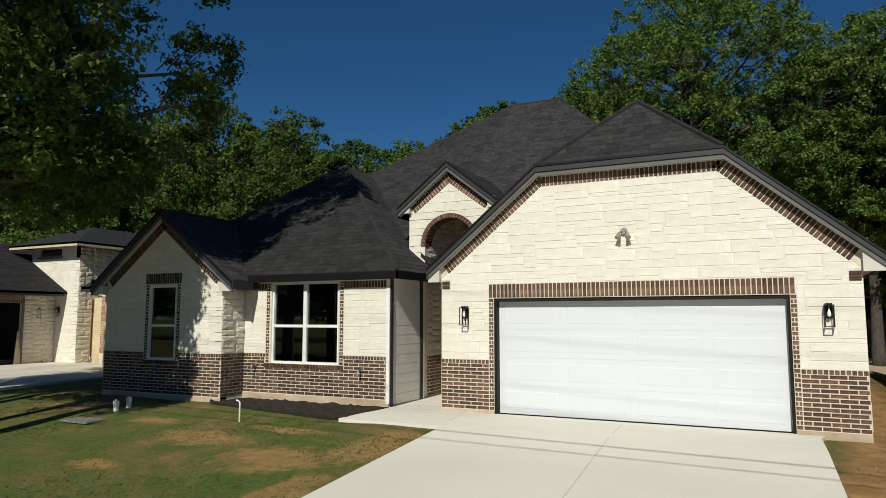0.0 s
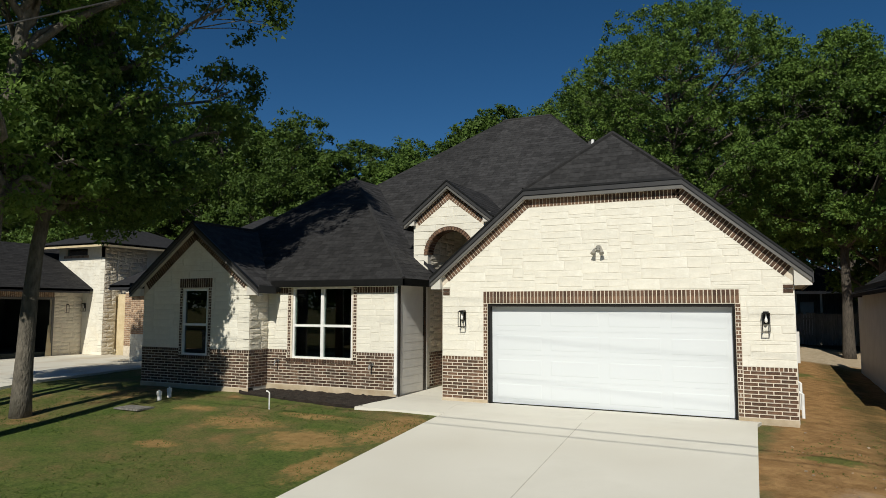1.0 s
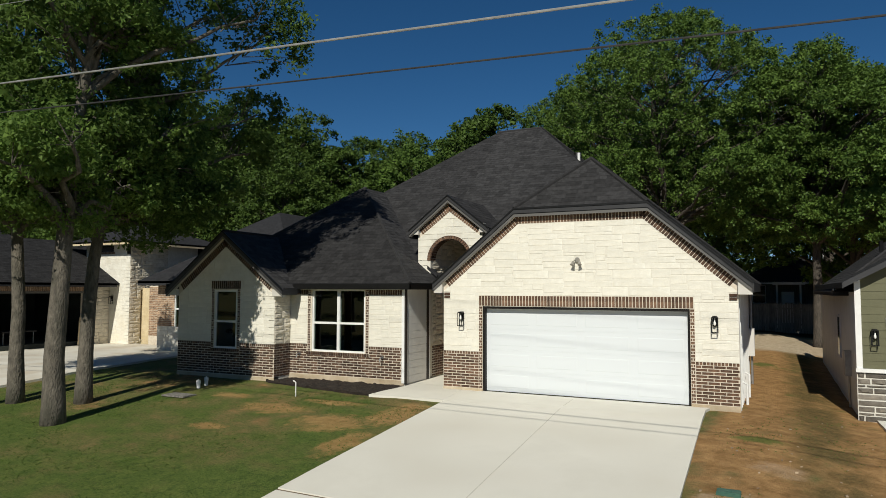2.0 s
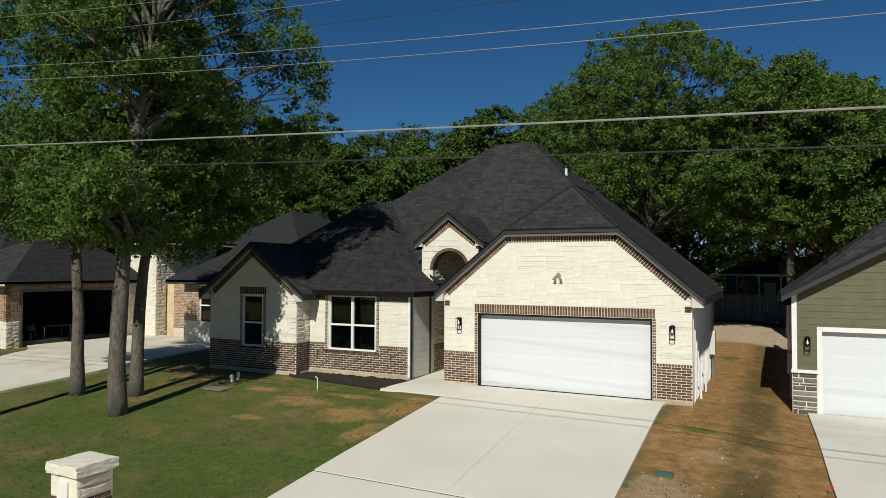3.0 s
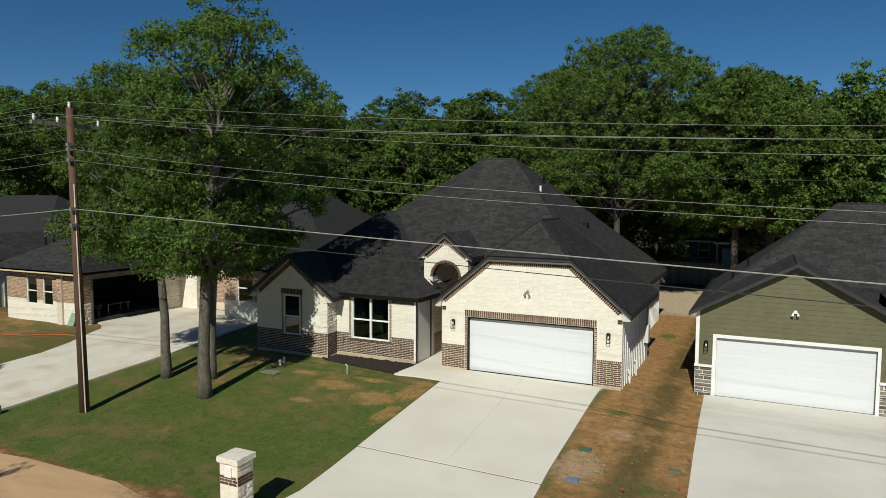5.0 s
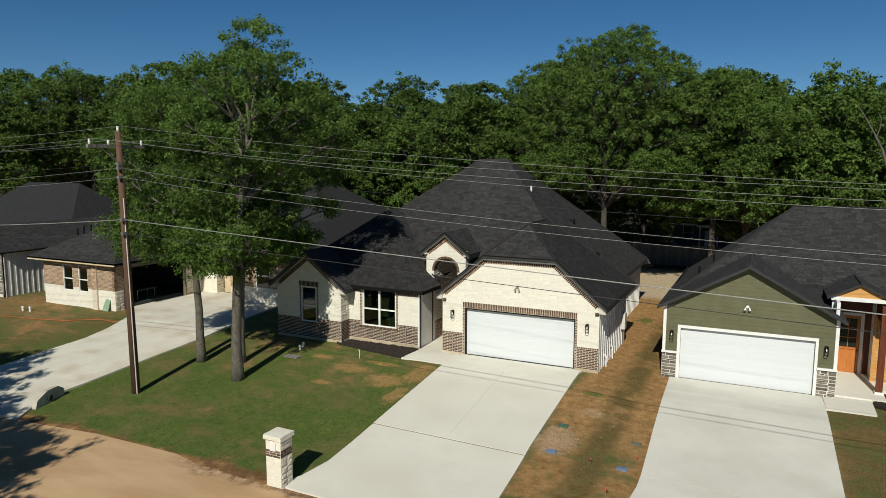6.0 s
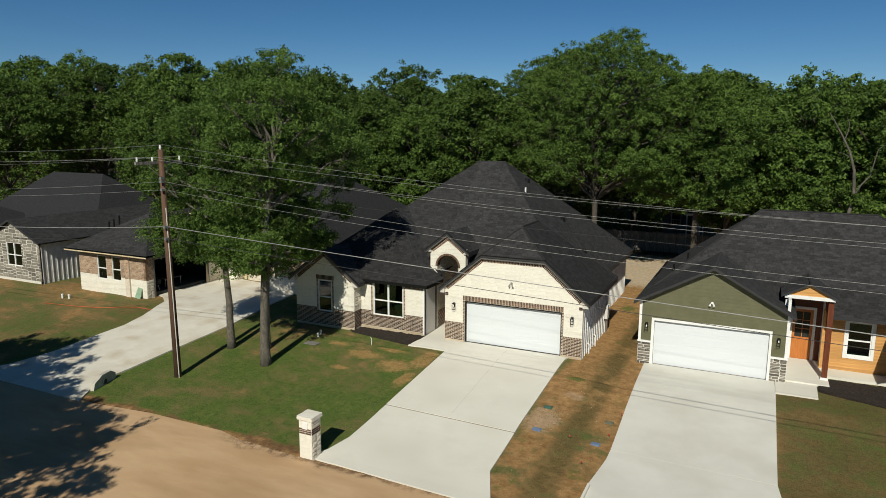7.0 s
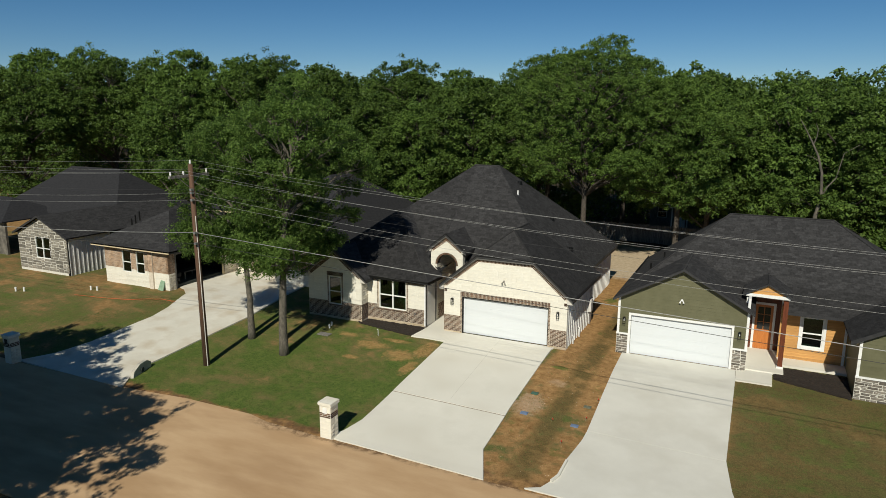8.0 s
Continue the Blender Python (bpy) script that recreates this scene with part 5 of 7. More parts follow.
# ---- trees ----
def leaf_mesh(name, centres, radii, per, size, rng, material, flat=0.7, sides=4):
    """Many small folded leaves about the given clump centres."""
    n = len(centres) * per
    idx = np.repeat(np.arange(len(centres)), per)
    v = rng.normal(size=(n, 3))
    v /= np.linalg.norm(v, axis=1)[:, None]
    rad_ = rng.uniform(0, 1, (n, 1)) ** 0.5
    p = centres[idx] + v * rad_ * radii[idx][:, None] * np.array([1, 1, flat])
    nrm = rng.normal(size=(n, 3)) * 0.5 + v * 0.65 + np.array([0, 0, 0.35])
    nrm /= np.linalg.norm(nrm, axis=1)[:, None]
    a = np.cross(nrm, rng.normal(size=(n, 3)))
    a /= np.linalg.norm(a, axis=1)[:, None]
    b = np.cross(nrm, a)
    s = size * rng.uniform(0.65, 1.3, (n, 1)) * (1.12 - 0.35 * rad_)
    if sides == 4:
        rim = [p - a * s, p + b * s * 0.5 + nrm * s * 0.12, p + a * s, p - b * s * 0.5 + nrm * s * 0.12]
    else:
        rim = [p - a * s, p + a * s * 0.8 + b * s * 0.6, p + a * s * 0.6 - b * s * 0.6]
    quad = np.stack(rim, axis=1).reshape(-1, 3)
    me = bpy.data.meshes.new(name)
    me.vertices.add(n * sides)
    me.vertices.foreach_set("co", quad.ravel())
    me.loops.add(n * sides)
    me.loops.foreach_set("vertex_index", np.arange(n * sides, dtype=np.int32))
    me.polygons.add(n)
    me.polygons.foreach_set("loop_start", np.arange(0, n * sides, sides, dtype=np.int32))
    me.polygons.foreach_set("loop_total", np.full(n, sides, dtype=np.int32))
    me.materials.append(material)
    me.update(calc_edges=True)
    return me


def grow(seed, height, spread, trunk_r, bare, lobes, clumps, lean=(0, 0), shift=(0, 0), trim=None, floor=0.0, tuft=(0.22, 0.44), taper=0.15, skirt=0, tight=1.0):
    """Trunk, limbs and twigs of an oak about the origin, its crown in rounded lobes set with small tufts. Returns wood, and places and sizes of the tufts."""
    rng = np.random.RandomState(seed)
    wood, tips, sizes = Geo(), [], []
    n = 9
    top = height * 0.84
    path = [(lean[0] * (k / n) ** 2.2 + rng.normal() * 0.014 * (k > 0), lean[1] * (k / n) ** 2.2 + rng.normal() * 0.014 * (k > 0), top * k / n - (0.15 if k == 0 else 0)) for k in range(n + 1)]
    rad = [trunk_r * ((1.22 if k == 0 else 1.0) * (1 - 0.82 * (k / n) ** 1.1)) for k in range(n + 1)]
    path.insert(1, (path[0][0], path[0][1], 0.35))
    rad.insert(1, trunk_r * 1.08)
    wood.tube(path, rad, 10)
    zs = [p[2] for p in path]

    def on_trunk(z):
        return Vector((float(np.interp(z, zs, [p[0] for p in path])), float(np.interp(z, zs, [p[1] for p in path])), z))
    hz = height * (1 - bare) / 2
    mid = Vector((lean[0] * 0.6 + shift[0], lean[1] * 0.6 + shift[1], height - hz))
    for i in range(lobes + skirt):
        shell = i % 5 != 4
        u = 1 - 2 * (i + 0.5) / lobes if i < lobes else rng.uniform(-0.95, -0.7)
        ang = i * 2.399963 + rng.uniform(-0.35, 0.35)
        flat = math.sqrt(max(0.0, 1 - abs(u) ** (5 if u < 0 else 2)))
        out = Vector((math.cos(ang) * flat, math.sin(ang) * flat, u))
        k = rng.uniform(0.15, 0.95) if i >= lobes else rng.uniform(0.62, 0.8) if u > 0.3 else rng.uniform(0.5, 0.95) if shell else rng.uniform(0.1, 0.4)
        narrow = 1 - taper * max(0.0, u + 0.2)
        c = mid + Vector((out.x * spread * k * narrow, out.y * spread * k * narrow, out.z * hz * (0.84 if i >= lobes else min(k, 0.88) * 1.04)))
        lr = (0.24 * spread + 0.11 * hz) * rng.uniform(0.6, 1.3) * tight
        base = on_trunk(min(top * 0.97, max(bare * height * 0.9, floor * 1.02, c.z - 0.55 * (c - mid).length - 0.6)))
        pts, rr = [base], [trunk_r * (0.46 - 0.26 * base.z / height)]
        for q in range(1, 6):
            w = q / 5
            bend = Vector((0, 0, (w ** 0.7 - w) * 0.5 * (c - base).length))
            pts.append(base.lerp(c, w) + bend + Vector((rng.normal() * 0.12, rng.normal() * 0.12, rng.normal() * 0.1)))
            rr.append(rr[0] * (1 - 0.8 * w) + 0.012)
        kept, twigs = 0, []
        for q in range(clumps if i < lobes else int(clumps * 1.5)):
            d = Vector(rng.normal(size=3)).normalized() + out * (0.35 if shell else 0) + Vector((0, 0, 0.45))
            d.normalize()
            p = c + Vector((d.x * 1.15, d.y * 1.15, d.z * 0.8)) * lr * rng.uniform(0.3, 1.0) ** 0.45 * (1.25 if q % 9 == 0 else 1.0)
            if p.z < max(floor, bare * height * 0.8) + 0.35 * math.sin(p.x * 1.7 + seed) or (trim and not trim(p)):
                continue
            kept += 1
            tips.append(tuple(p))
            sizes.append(rng.uniform(*tuft))
            if q % 6 == 0:
                twigs.append((rng.uniform(0.3, 1), p))
        if kept > clumps * 0.5:
            wood.tube(pts, rr, 6, cap=False)
            for w, p in twigs:
                a = pts[3].lerp(c, w)
                wood.tube([a, a.lerp(p, 0.55) + Vector((rng.normal() * 0.12, rng.normal() * 0.12, 0.1)), p], [0.016, 0.011, 0.005], 4, cap=False)
    return wood, np.array(tips), np.array(sizes), rng


def oak(label, place, seed, height, spread, trunk_r, bare, lobes, clumps, per, size, lean=(0, 0), group="", leaf=None, sides=4, shift=(0, 0), trim=None, floor=0.0, tuft=(0.22, 0.44), taper=0.15, skirt=0, tight=1.0):
    x, y = place
    t = thing("oak_tree", label, "tree", group, at=(x, y, ground_z(x, y)))
    wood, tips, sizes, rng = grow(seed, height, spread, trunk_r, bare, lobes, clumps, lean, shift, trim, floor, tuft, taper, skirt, tight)
    for nm, me in (("trunk", wood.mesh("trunk", M_BARKSHADE if leaf else M_BARK, True)), ("crown", leaf_mesh("crown", tips, sizes, per, size, rng, leaf or M_LEAF, 0.75, sides))):
        new(nm, me).parent = t
    return t


FRONT = "oaks on the front lawn"


def crown_cut(x0, y0):
    """Drops tufts to fit the crown to the camera's view and to its shade: clear of the pole, high on the house's side
    and off the sunny window wall, none that would shade it or the roof right above.
    """
    def keep(p):
        if p.y + y0 < (4.1 if p.x + x0 < -13.2 else 3.25):
            return False
        if p.x + x0 + 0.9 * (p.y + y0 - 5.5) > min(-4.6, -8.5 + 1.6 * max(0.0, p.z - 4.4)):
            return False
        gap = 11.9 - (p.y + y0)
        if p.x + x0 - gap / 6 > -11.1 and p.z - 0.81 * gap < 3.5:
            return False
        run = (p.z - 2.75 + 0.8 * (11.68 - p.y - y0)) / 1.61
        return p.x + x0 - run / 6 < -11.3 + 0.8 * max(0.0, p.y + y0 + run - 11.7)
    return keep


oak("tall post oak with furrowed grey trunk on the lawn", (-11.85, 5.5), 11, 14.6, 4.7, 0.225, 0.27, 36, 34, 38, 0.078, (0.8, 0.8), FRONT, sides=3, floor=4.2, trim=crown_cut(-11.85, 5.5), taper=0.42, skirt=24, tight=0.62)
oak("slim post oak with mossy grey trunk behind another", (-13.2, 7.2), 23, 12.6, 4.5, 0.19, 0.3, 22, 34, 38, 0.078, (0.7, 1.6), FRONT, sides=3, floor=4.2, trim=crown_cut(-13.2, 7.2), taper=0.4, skirt=14, tight=0.58, shift=(0.2, 0.0))
oak("leaning post oak with a bare lower trunk", (-14.95, 6.6), 37, 12.4, 4.1, 0.19, 0.36, 32, 36, 40, 0.078, (-1.0, -0.2), FRONT, sides=3, floor=4.2, trim=lambda p: p.y > -2.2, taper=0.3, skirt=28, tight=0.72)
# trees south of the road that shade its western end
for place, seed in (((-14.0, -18.2), 45), ((-18.0, -17.0), 41), ((-22.0, -13.6), 43), ((-27.5, -16.5), 47)):
    oak("broad roadside oak that shades the dirt road", place, seed, 12.5, 5.4, 0.3, 0.26, 44, 38, 32, 0.16, (0, 0), "roadside oaks", sides=3, tuft=(0.3, 0.6))

WOODS = "oaks behind the houses"
kinds = []
for seed, h, sp, bare in ((51, 17, 5.0, 0.26), (63, 15, 4.8, 0.2), (77, 18, 5.6, 0.25), (89, 14, 4.4, 0.16)):
    kinds.append((h, oak("tall leafy oak at the edge of the woods", (0, 200 + seed), seed, h, sp, 0.24, bare, 32, 42, 27, 0.155, (0, 0), WOODS, M_LEAFB, 3, tuft=(0.3, 0.56))))
for place, seed, h, sp, over, low in (((-9.5, 45.0), 52, 18.0, 6.4, (0, 0), 8), ((-3.0, 33.6), 78, 18.0, 7.6, (0.3, 2.4), 14), ((4.22, 35.0), 95, 15.2, 5.4, (0.3, 0), 6)):
    oak("tall leafy oak close behind the cream house", place, seed, h, sp, 0.26, 0.33, 52, 46, 46, 0.095, (0, 0), WOODS, M_LEAFB, 3, shift=over, floor=5.0, tuft=(0.24, 0.48), tight=0.85, skirt=low)
placed = [
    (6.2, 39.0, 1, 15.2), (11.2, 37.5, 3, 14.6), (16.0, 36.5, 1, 14.2), (21.5, 37.5, 3, 14.4), (27.5, 37.0, 1, 15.5),
    (34, 38, 0, 16), (-15.3, 39, 1, 15.0), (-20.8, 38.5, 3, 12.6), (-25.8, 38, 1, 13.6), (-31.0, 55, 0, 18.2), (-30.5, 37, 3, 15.6), (-36, 36.5, 0, 17.6), (-42, 38, 2, 18.0), (-49, 37, 1, 18.2),
    (-56, 39, 0, 18.0), (-63, 38, 2, 18.6), (-70, 40, 0, 19.6), (-77, 39, 2, 20.2), (-26, 30.5, 3, 11.0), (-44, 30, 1, 14.0), (-64, 27, 1, 15.5),
    (-40, 50, 2, 18), (-22, 52, 1, 16.5), (-12, 50, 0, 17), (-3, 51, 1, 17), (6, 53, 2, 16.5), (14, 51, 0, 15.5), (22, 52, 1, 16), (30, 50, 2, 16), (-52, 52, 0, 18.5),
]
rw = random.Random(12)
for x, y, k, h in placed:
    th, src = kinds[k]
    c = copy_thing(src, pose(x, y, ground_z(x, y), 0, 0, rw.uniform(0, 360)))
    f = h / th
    c.scale = (f * rw.uniform(0.95, 1.15), f * rw.uniform(0.95, 1.15), f)
for th, src in kinds:
    src.location = (rw.uniform(-95, -88), rw.uniform(44, 60), 0.05)


def bare_tree():
    """A slim, almost leafless tree with pale crooked limbs."""
    x, y = 13.55, 32.2
    t = thing("bare_tree", "slim bare tree with pale crooked limbs before the woods", "tree", at=(x, y, 0))
    g = Geo()
    g.tube([(x, y, -0.4), (x + 0.02, y, 2.5), (x + 0.2, y, 5.2), (x + 0.42, y, 6.6), (x + 0.3, y, 8.2), (x - 0.05, y, 9.4), (x - 0.55, y, 10.4), (x - 1.05, y, 11.3), (x - 1.4, y, 11.9)], [0.19, 0.16, 0.14, 0.11, 0.09, 0.075, 0.055, 0.035, 0.015], 8)
    g.tube([(x - 0.42, y, 10.1), (x - 0.25, y + 0.1, 10.7), (x - 0.22, y + 0.1, 11.2), (x - 0.4, y + 0.1, 11.6)], [0.05, 0.035, 0.025, 0.01], 6)
    g.tube([(x + 0.4, y, 6.5), (x + 0.75, y, 7.3), (x + 1.2, y, 7.9), (x + 1.5, y, 9.6), (x + 2.5, y, 10.3)], [0.07, 0.05, 0.045, 0.03, 0.012], 6)
    g.tube([(x + 0.05, y, 9.0), (x - 0.4, y, 9.3), (x - 0.8, y, 9.4)], [0.03, 0.02, 0.008], 5)
    g.tube([(x + 0.15, y, 4.6), (x - 0.6, y, 5.0), (x - 1.4, y, 4.8)], [0.05, 0.03, 0.01], 5)
    part("trunk", g, M_BARK, t, smooth=True)
    rng = np.random.RandomState(8)
    c = np.array([x, y, 0.0]) + np.stack([rng.uniform(0.2, 2.4, 26), rng.uniform(-0.5, 0.5, 26), rng.uniform(5.2, 6.6, 26)], axis=1)
    part("crown", leaf_mesh("crown", c, rng.uniform(0.25, 0.45, 26), 26, 0.13, rng, M_LEAFB, 0.6, 4), M_LEAFB, t, "sparse low sprays of leaves")


bare_tree()


def far_woods():
    """The woods beyond the first rows: crowns only, closing the view to the horizon. An unseen southern row is added to
    darken the panes' reflections.
    """
    rng = np.random.RandomState(5)
    cs, rs = [], []
    # the last row is out of view, its crowns lowered to darken window reflections
    for row, (y, x0, x1, gap, h) in enumerate(((66, -150, 42, 6.0, 17.5), (80, -175, 46, 6.4, 18.2), (99, -215, 52, 7.0, 19.2), (130, -275, 60, 8.5, 20.5), (175, -350, 75, 10.5, 22.5), (-50, -170, 80, 5.5, 17))):
        for x in np.arange(x0, x1, gap):
            hh = h * rng.uniform(0.86, 1.08)
            m = 62
            a = rng.normal(size=(m, 3))
            a /= np.linalg.norm(a, axis=1)[:, None]
            a[:, 2] = np.abs(a[:, 2]) * 1.15 - 0.3
            wide = rng.uniform(3.8, 5.4) * (1 + 0.1 * row)
            c = np.array([x + rng.uniform(-2, 2), y + rng.uniform(-4, 4), hh * (0.62 if y > 0 else 0.22)])
            cs.append(c + a * np.array([wide, wide * 0.9, hh * 0.36]) * rng.uniform(0.72, 1.05, (m, 1)))
            rs.append(rng.uniform(0.7, 1.25, m) * (1 + row * 0.1))
    me = leaf_mesh("far_woods", np.concatenate(cs), np.concatenate(rs), 26, 0.37, rng, M_LEAFB, 0.7, 3)
    tagged(new("far_woods", me), "dense green woods beyond the houses, with an unseen row added to the south", "woods", kind="stuff")


far_woods()


def undergrowth():
    """Brush below the trees behind the lots."""
    rng = np.random.RandomState(9)
    n = 2100
    x = rng.uniform(-85, 45, n)
    y = rng.uniform(43, 58, n)
    z = rng.uniform(0.3, 4.5, n) ** 1.0
    side = rng.uniform(0, 1, n) < 0.3
    y = np.where(side, rng.uniform(34, 40, n), y)
    far = rng.uniform(0, 1, n) < 0.5
    y = np.where(far & ~side, rng.uniform(61, 66, n), y)
    z = np.where(far & ~side, z * 1.9, z)
    keep = ~(side & (np.abs(x - 1.5) < 9))
    front = (x > -4) & (x < 12) & (y < 52)
    y = np.where(front & ~side, rng.uniform(60, 66, n), y)
    c = np.stack([x, y, z], axis=1)[keep]
    tall = np.stack([rng.uniform(-14, 30, 420), rng.uniform(61, 67, 420), rng.uniform(3.5, 11, 420)], axis=1)
    c = np.concatenate([c, tall])
    me = leaf_mesh("undergrowth", c, rng.uniform(0.8, 1.8, len(c)), 72, 0.22, rng, M_LEAFB, 0.9, 3)
    tagged(new("undergrowth", me), "tangled dark green brush under the trees", "brush", kind="stuff")


undergrowth()

# ---- the olive green house to the east ----
GREEN_HOUSE = "green_house"
green = thing("house", "olive green lap-sided house with stone base and charcoal roof", "house", at=(10, 19, -0.3))


def build_green_house():
    f = Face((0, 13.5, 0), EAST, SOUTH)
    lo = -0.75
    apex, s, mx = 4.55, 0.556, 7.07
    eave = apex - s * 3.16
    outer = [(3.92, lo), (10.24, lo), (10.24, eave), (mx, apex), (3.92, eave)]
    hole = (4.6, 9.5, lo, 1.87)
    wall = backing("garage_wall", f, (3.92, 10.24, lo, apex), outer, [hole], 0.2, M_GREEN, green, "olive green lap siding over stone piers")
    lap_siding(wall, f, 4.0, 10.16, 0.86, apex, M_GREEN, [(4.0, 0), (10.16, 0), (10.16, eave + 0.03), (mx, apex), (4.0, eave + 0.03)], [(4.48, 9.6, 0.0, 1.99)], pitch=0.17)
    for a, b in ((3.9, 4.02), (10.14, 10.26)):
        part("corner_board", fbox(Geo(), f, a, b, 0.79, eave + 0.02, 0.0, 0.03), M_TRIMW, wall, "white corner board")
    for a, b in ((4.48, 4.6), (9.5, 9.6)):
        part("door_casing", fbox(Geo(), f, a, b, -0.3, 1.99, 0.0, 0.035), M_TRIMW, wall, "white garage door casing")
    part("door_casing", fbox(Geo(), f, 4.6, 9.5, 1.87, 1.99, 0.0, 0.035), M_TRIMW, wall)
    garage_door(green, f, 4.6, 9.5, -0.27, 1.87, 0.12)
    sx = Pieces("ledge_stone", M_GREYSTONE, wall, GREEN_HOUSE, 200, rough=True)
    for a, b, sd in ((3.9, 4.48, 3), (9.6, 10.26, 6)):
        part("grout_bed", fbox(Geo(), f, a, b, lo, 0.78, 0.0, 0.03), M_GROUT, wall, "light grout between stones")
        part("stone_ledge", fbox(Geo(), f, a - 0.02, b + 0.02, 0.78, 0.86, 0.0, 0.09), M_TRIMW, wall, "white ledge over the stone")
        ff = Face((0, 13.47, 0), EAST, SOUTH)
        ashlar(sx, ff, a, b, -0.3, 0.78, seed=sd, wide=(1, 3), tall=(1, 2, 2), gap=0.014)
    sx.done()
    part("west_wall", Geo().box(3.94, 4.1, 13.6, 27.0, -0.6, 2.55), M_SIDEW, green, "pale siding in the shade")
    w = Face((3.94, 0, 0), (0, -1, 0), (-1, 0, 0))
    ob = part("side_window", fbox(Geo(), w, -18.6, -17.9, 0.7, 1.9, 0.0, 0.03), M_TRIMW, green, "narrow white side window")
    part("pane", fbox(Geo(), w, -18.53, -17.97, 0.77, 1.83, 0.03, 0.036), M_GLASS, ob)
    part("meter_box", fbox(Geo(), w, -15.5, -15.1, 0.5, 1.1, 0.0, 0.14), M_GREYMETAL, green, "grey electric meter box")
    part("conduit", Geo().tube([(3.9, 15.3, -0.4), (3.9, 15.3, 0.5)], [0.025, 0.025], 8), M_GREYMETAL, green)
    # porch recess: cedar boards, window, orange door
    c = Face((0, 16.25, 0), EAST, SOUTH)
    wh = (12.72, 13.68, 0.55, 2.12)
    cw = backing("porch_wall", c, (11.74, 14.85, lo, 2.66), None, [wh], 0.15, M_CEDAR, green, "golden cedar board wall")
    v = -0.2
    px = Pieces("cedar_board", M_CEDAR, cw, GREEN_HOUSE, 200)
    while v < 2.55:
        for q in cut_holes([(11.8, 14.8, v + 0.0015, v + 0.1485)], [(12.58, 13.82, 0.41, 2.26)]):
            px.rect(c, *q, 0.018)
        v += 0.15
    px.done()
    for q in ((12.59, 12.72, 0.42, 2.25), (13.68, 13.81, 0.42, 2.25), (12.72, 13.68, 2.12, 2.25), (12.72, 13.68, 0.42, 0.55), (14.62, 14.74, -0.2, 2.45)):
        part("casing", fbox(Geo(), c, *q, 0.0, 0.04), M_TRIMW, cw, "white casing")
    window(green, c, 12.72, 13.68, 0.55, 2.12, 1, inset=0.03)
    # the door stands at the back of a deep alcove
    k = Face((0, 17.2, 0), EAST, SOUTH)
    # cedar given the dark post colour, which carries the alcove's shade
    aw = backing("alcove_wall", k, (10.1, 11.9, lo, 3.46), None, [(10.5, 11.36, -0.3, 2.28)], 0.12, M_POSTW, green, "cedar boards round the door, shade put into their red-brown colour")
    for q in ((10.38, 10.5, -0.2, 2.4), (11.36, 11.48, -0.2, 2.4), (10.5, 11.36, 2.28, 2.4)):
        part("casing", fbox(Geo(), k, *q, 0.0, 0.04), M_TRIMW, aw, "white door casing")
    d = part("front_door", fbox(Geo(), k, 10.5, 11.36, -0.2, 2.28, -0.09, -0.04), M_DOORWOOD, green, "orange stained wood door with a glazed top")
    part("door_glass", fbox(Geo(), k, 10.62, 11.24, 0.9, 2.14, -0.04, -0.034), M_GLASSD, d, "dark glass")
    part("muntin", fbox(Geo(), k, 10.915, 10.945, 0.9, 2.14, -0.034, -0.026), M_DOORWOOD, d)
    for z in (1.3, 1.72):
        part("muntin", fbox(Geo(), k, 10.62, 11.24, z, z + 0.03, -0.034, -0.026), M_DOORWOOD, d)
    part("door_ledge", fbox(Geo(), k, 10.56, 11.3, 0.82, 0.88, -0.04, -0.005), M_DOORWOOD, d)
    for a_, b_ in ((10.6, 10.9), (10.96, 11.26)):
        part("door_panel", fbox(Geo(), k, a_, b_, -0.05, 0.72, -0.04, -0.028), M_DOORWOOD, d)
    part("door_handle", Geo().tube([(11.3, 17.25, 0.8), (11.3, 17.18, 0.8), (11.24, 17.18, 0.8)], [0.015] * 3, 6), M_BLACK, d)
    sw = part("alcove_side", Geo().box(11.74, 11.86, 16.25, 17.2, lo, 3.46), M_POSTW, green, "red-brown alcove side, darkened like the shaded cedar beside it")
    for y in (16.26, 16.62, 16.98):
        part("trim_board", Geo().box(11.715, 11.745, y, y + 0.13, -0.19, 3.3), M_TRIMW, sw, "white upright trim board")
    part("corner_board", Geo().box(11.69, 11.8, 16.17, 16.248, -0.19, 2.6), M_CEDAR, cw, "golden cedar corner board")
    part("alcove_side", Geo().box(10.12, 10.24, 16.25, 17.2, lo, 3.46), M_POSTW, green)
    part("porch_side_wall", Geo().box(10.12, 10.24, 13.7, 16.25, lo, 3.4), M_TRIMW, green, "white porch side wall")
    part("porch_floor", Geo().box(10.24, 14.8, 15.05, 16.25, -0.6, -0.19).box(10.24, 11.98, 13.7, 15.05, -0.6, -0.19).box(10.24, 11.74, 16.25, 17.2, -0.6, -0.19), M_CONC, green, "concrete porch floor")
    # porch gable on stained posts
    pz = 3.26
    part("porch_post", Geo().box(11.7, 11.92, 14.46, 14.68, -0.19, pz), M_POSTW, green, "red-brown stained timber post")
    part("post_foot", Geo().box(11.66, 11.96, 14.42, 14.72, -0.19, -0.1), M_TRIMW, green, "white post foot")
    part("porch_post", Geo().box(10.02, 10.2, 14.46, 14.64, -0.19, pz), M_TRIMW, green, "white painted post")
    part("porch_beam", Geo().box(9.98, 11.96, 14.44, 14.68, pz + 0.09, pz + 0.24), M_TRIMW, green, "white porch beam")
    part("porch_beam", Geo().box(11.72, 11.9, 14.68, 16.25, pz - 0.02, pz + 0.18), M_POSTW, green)
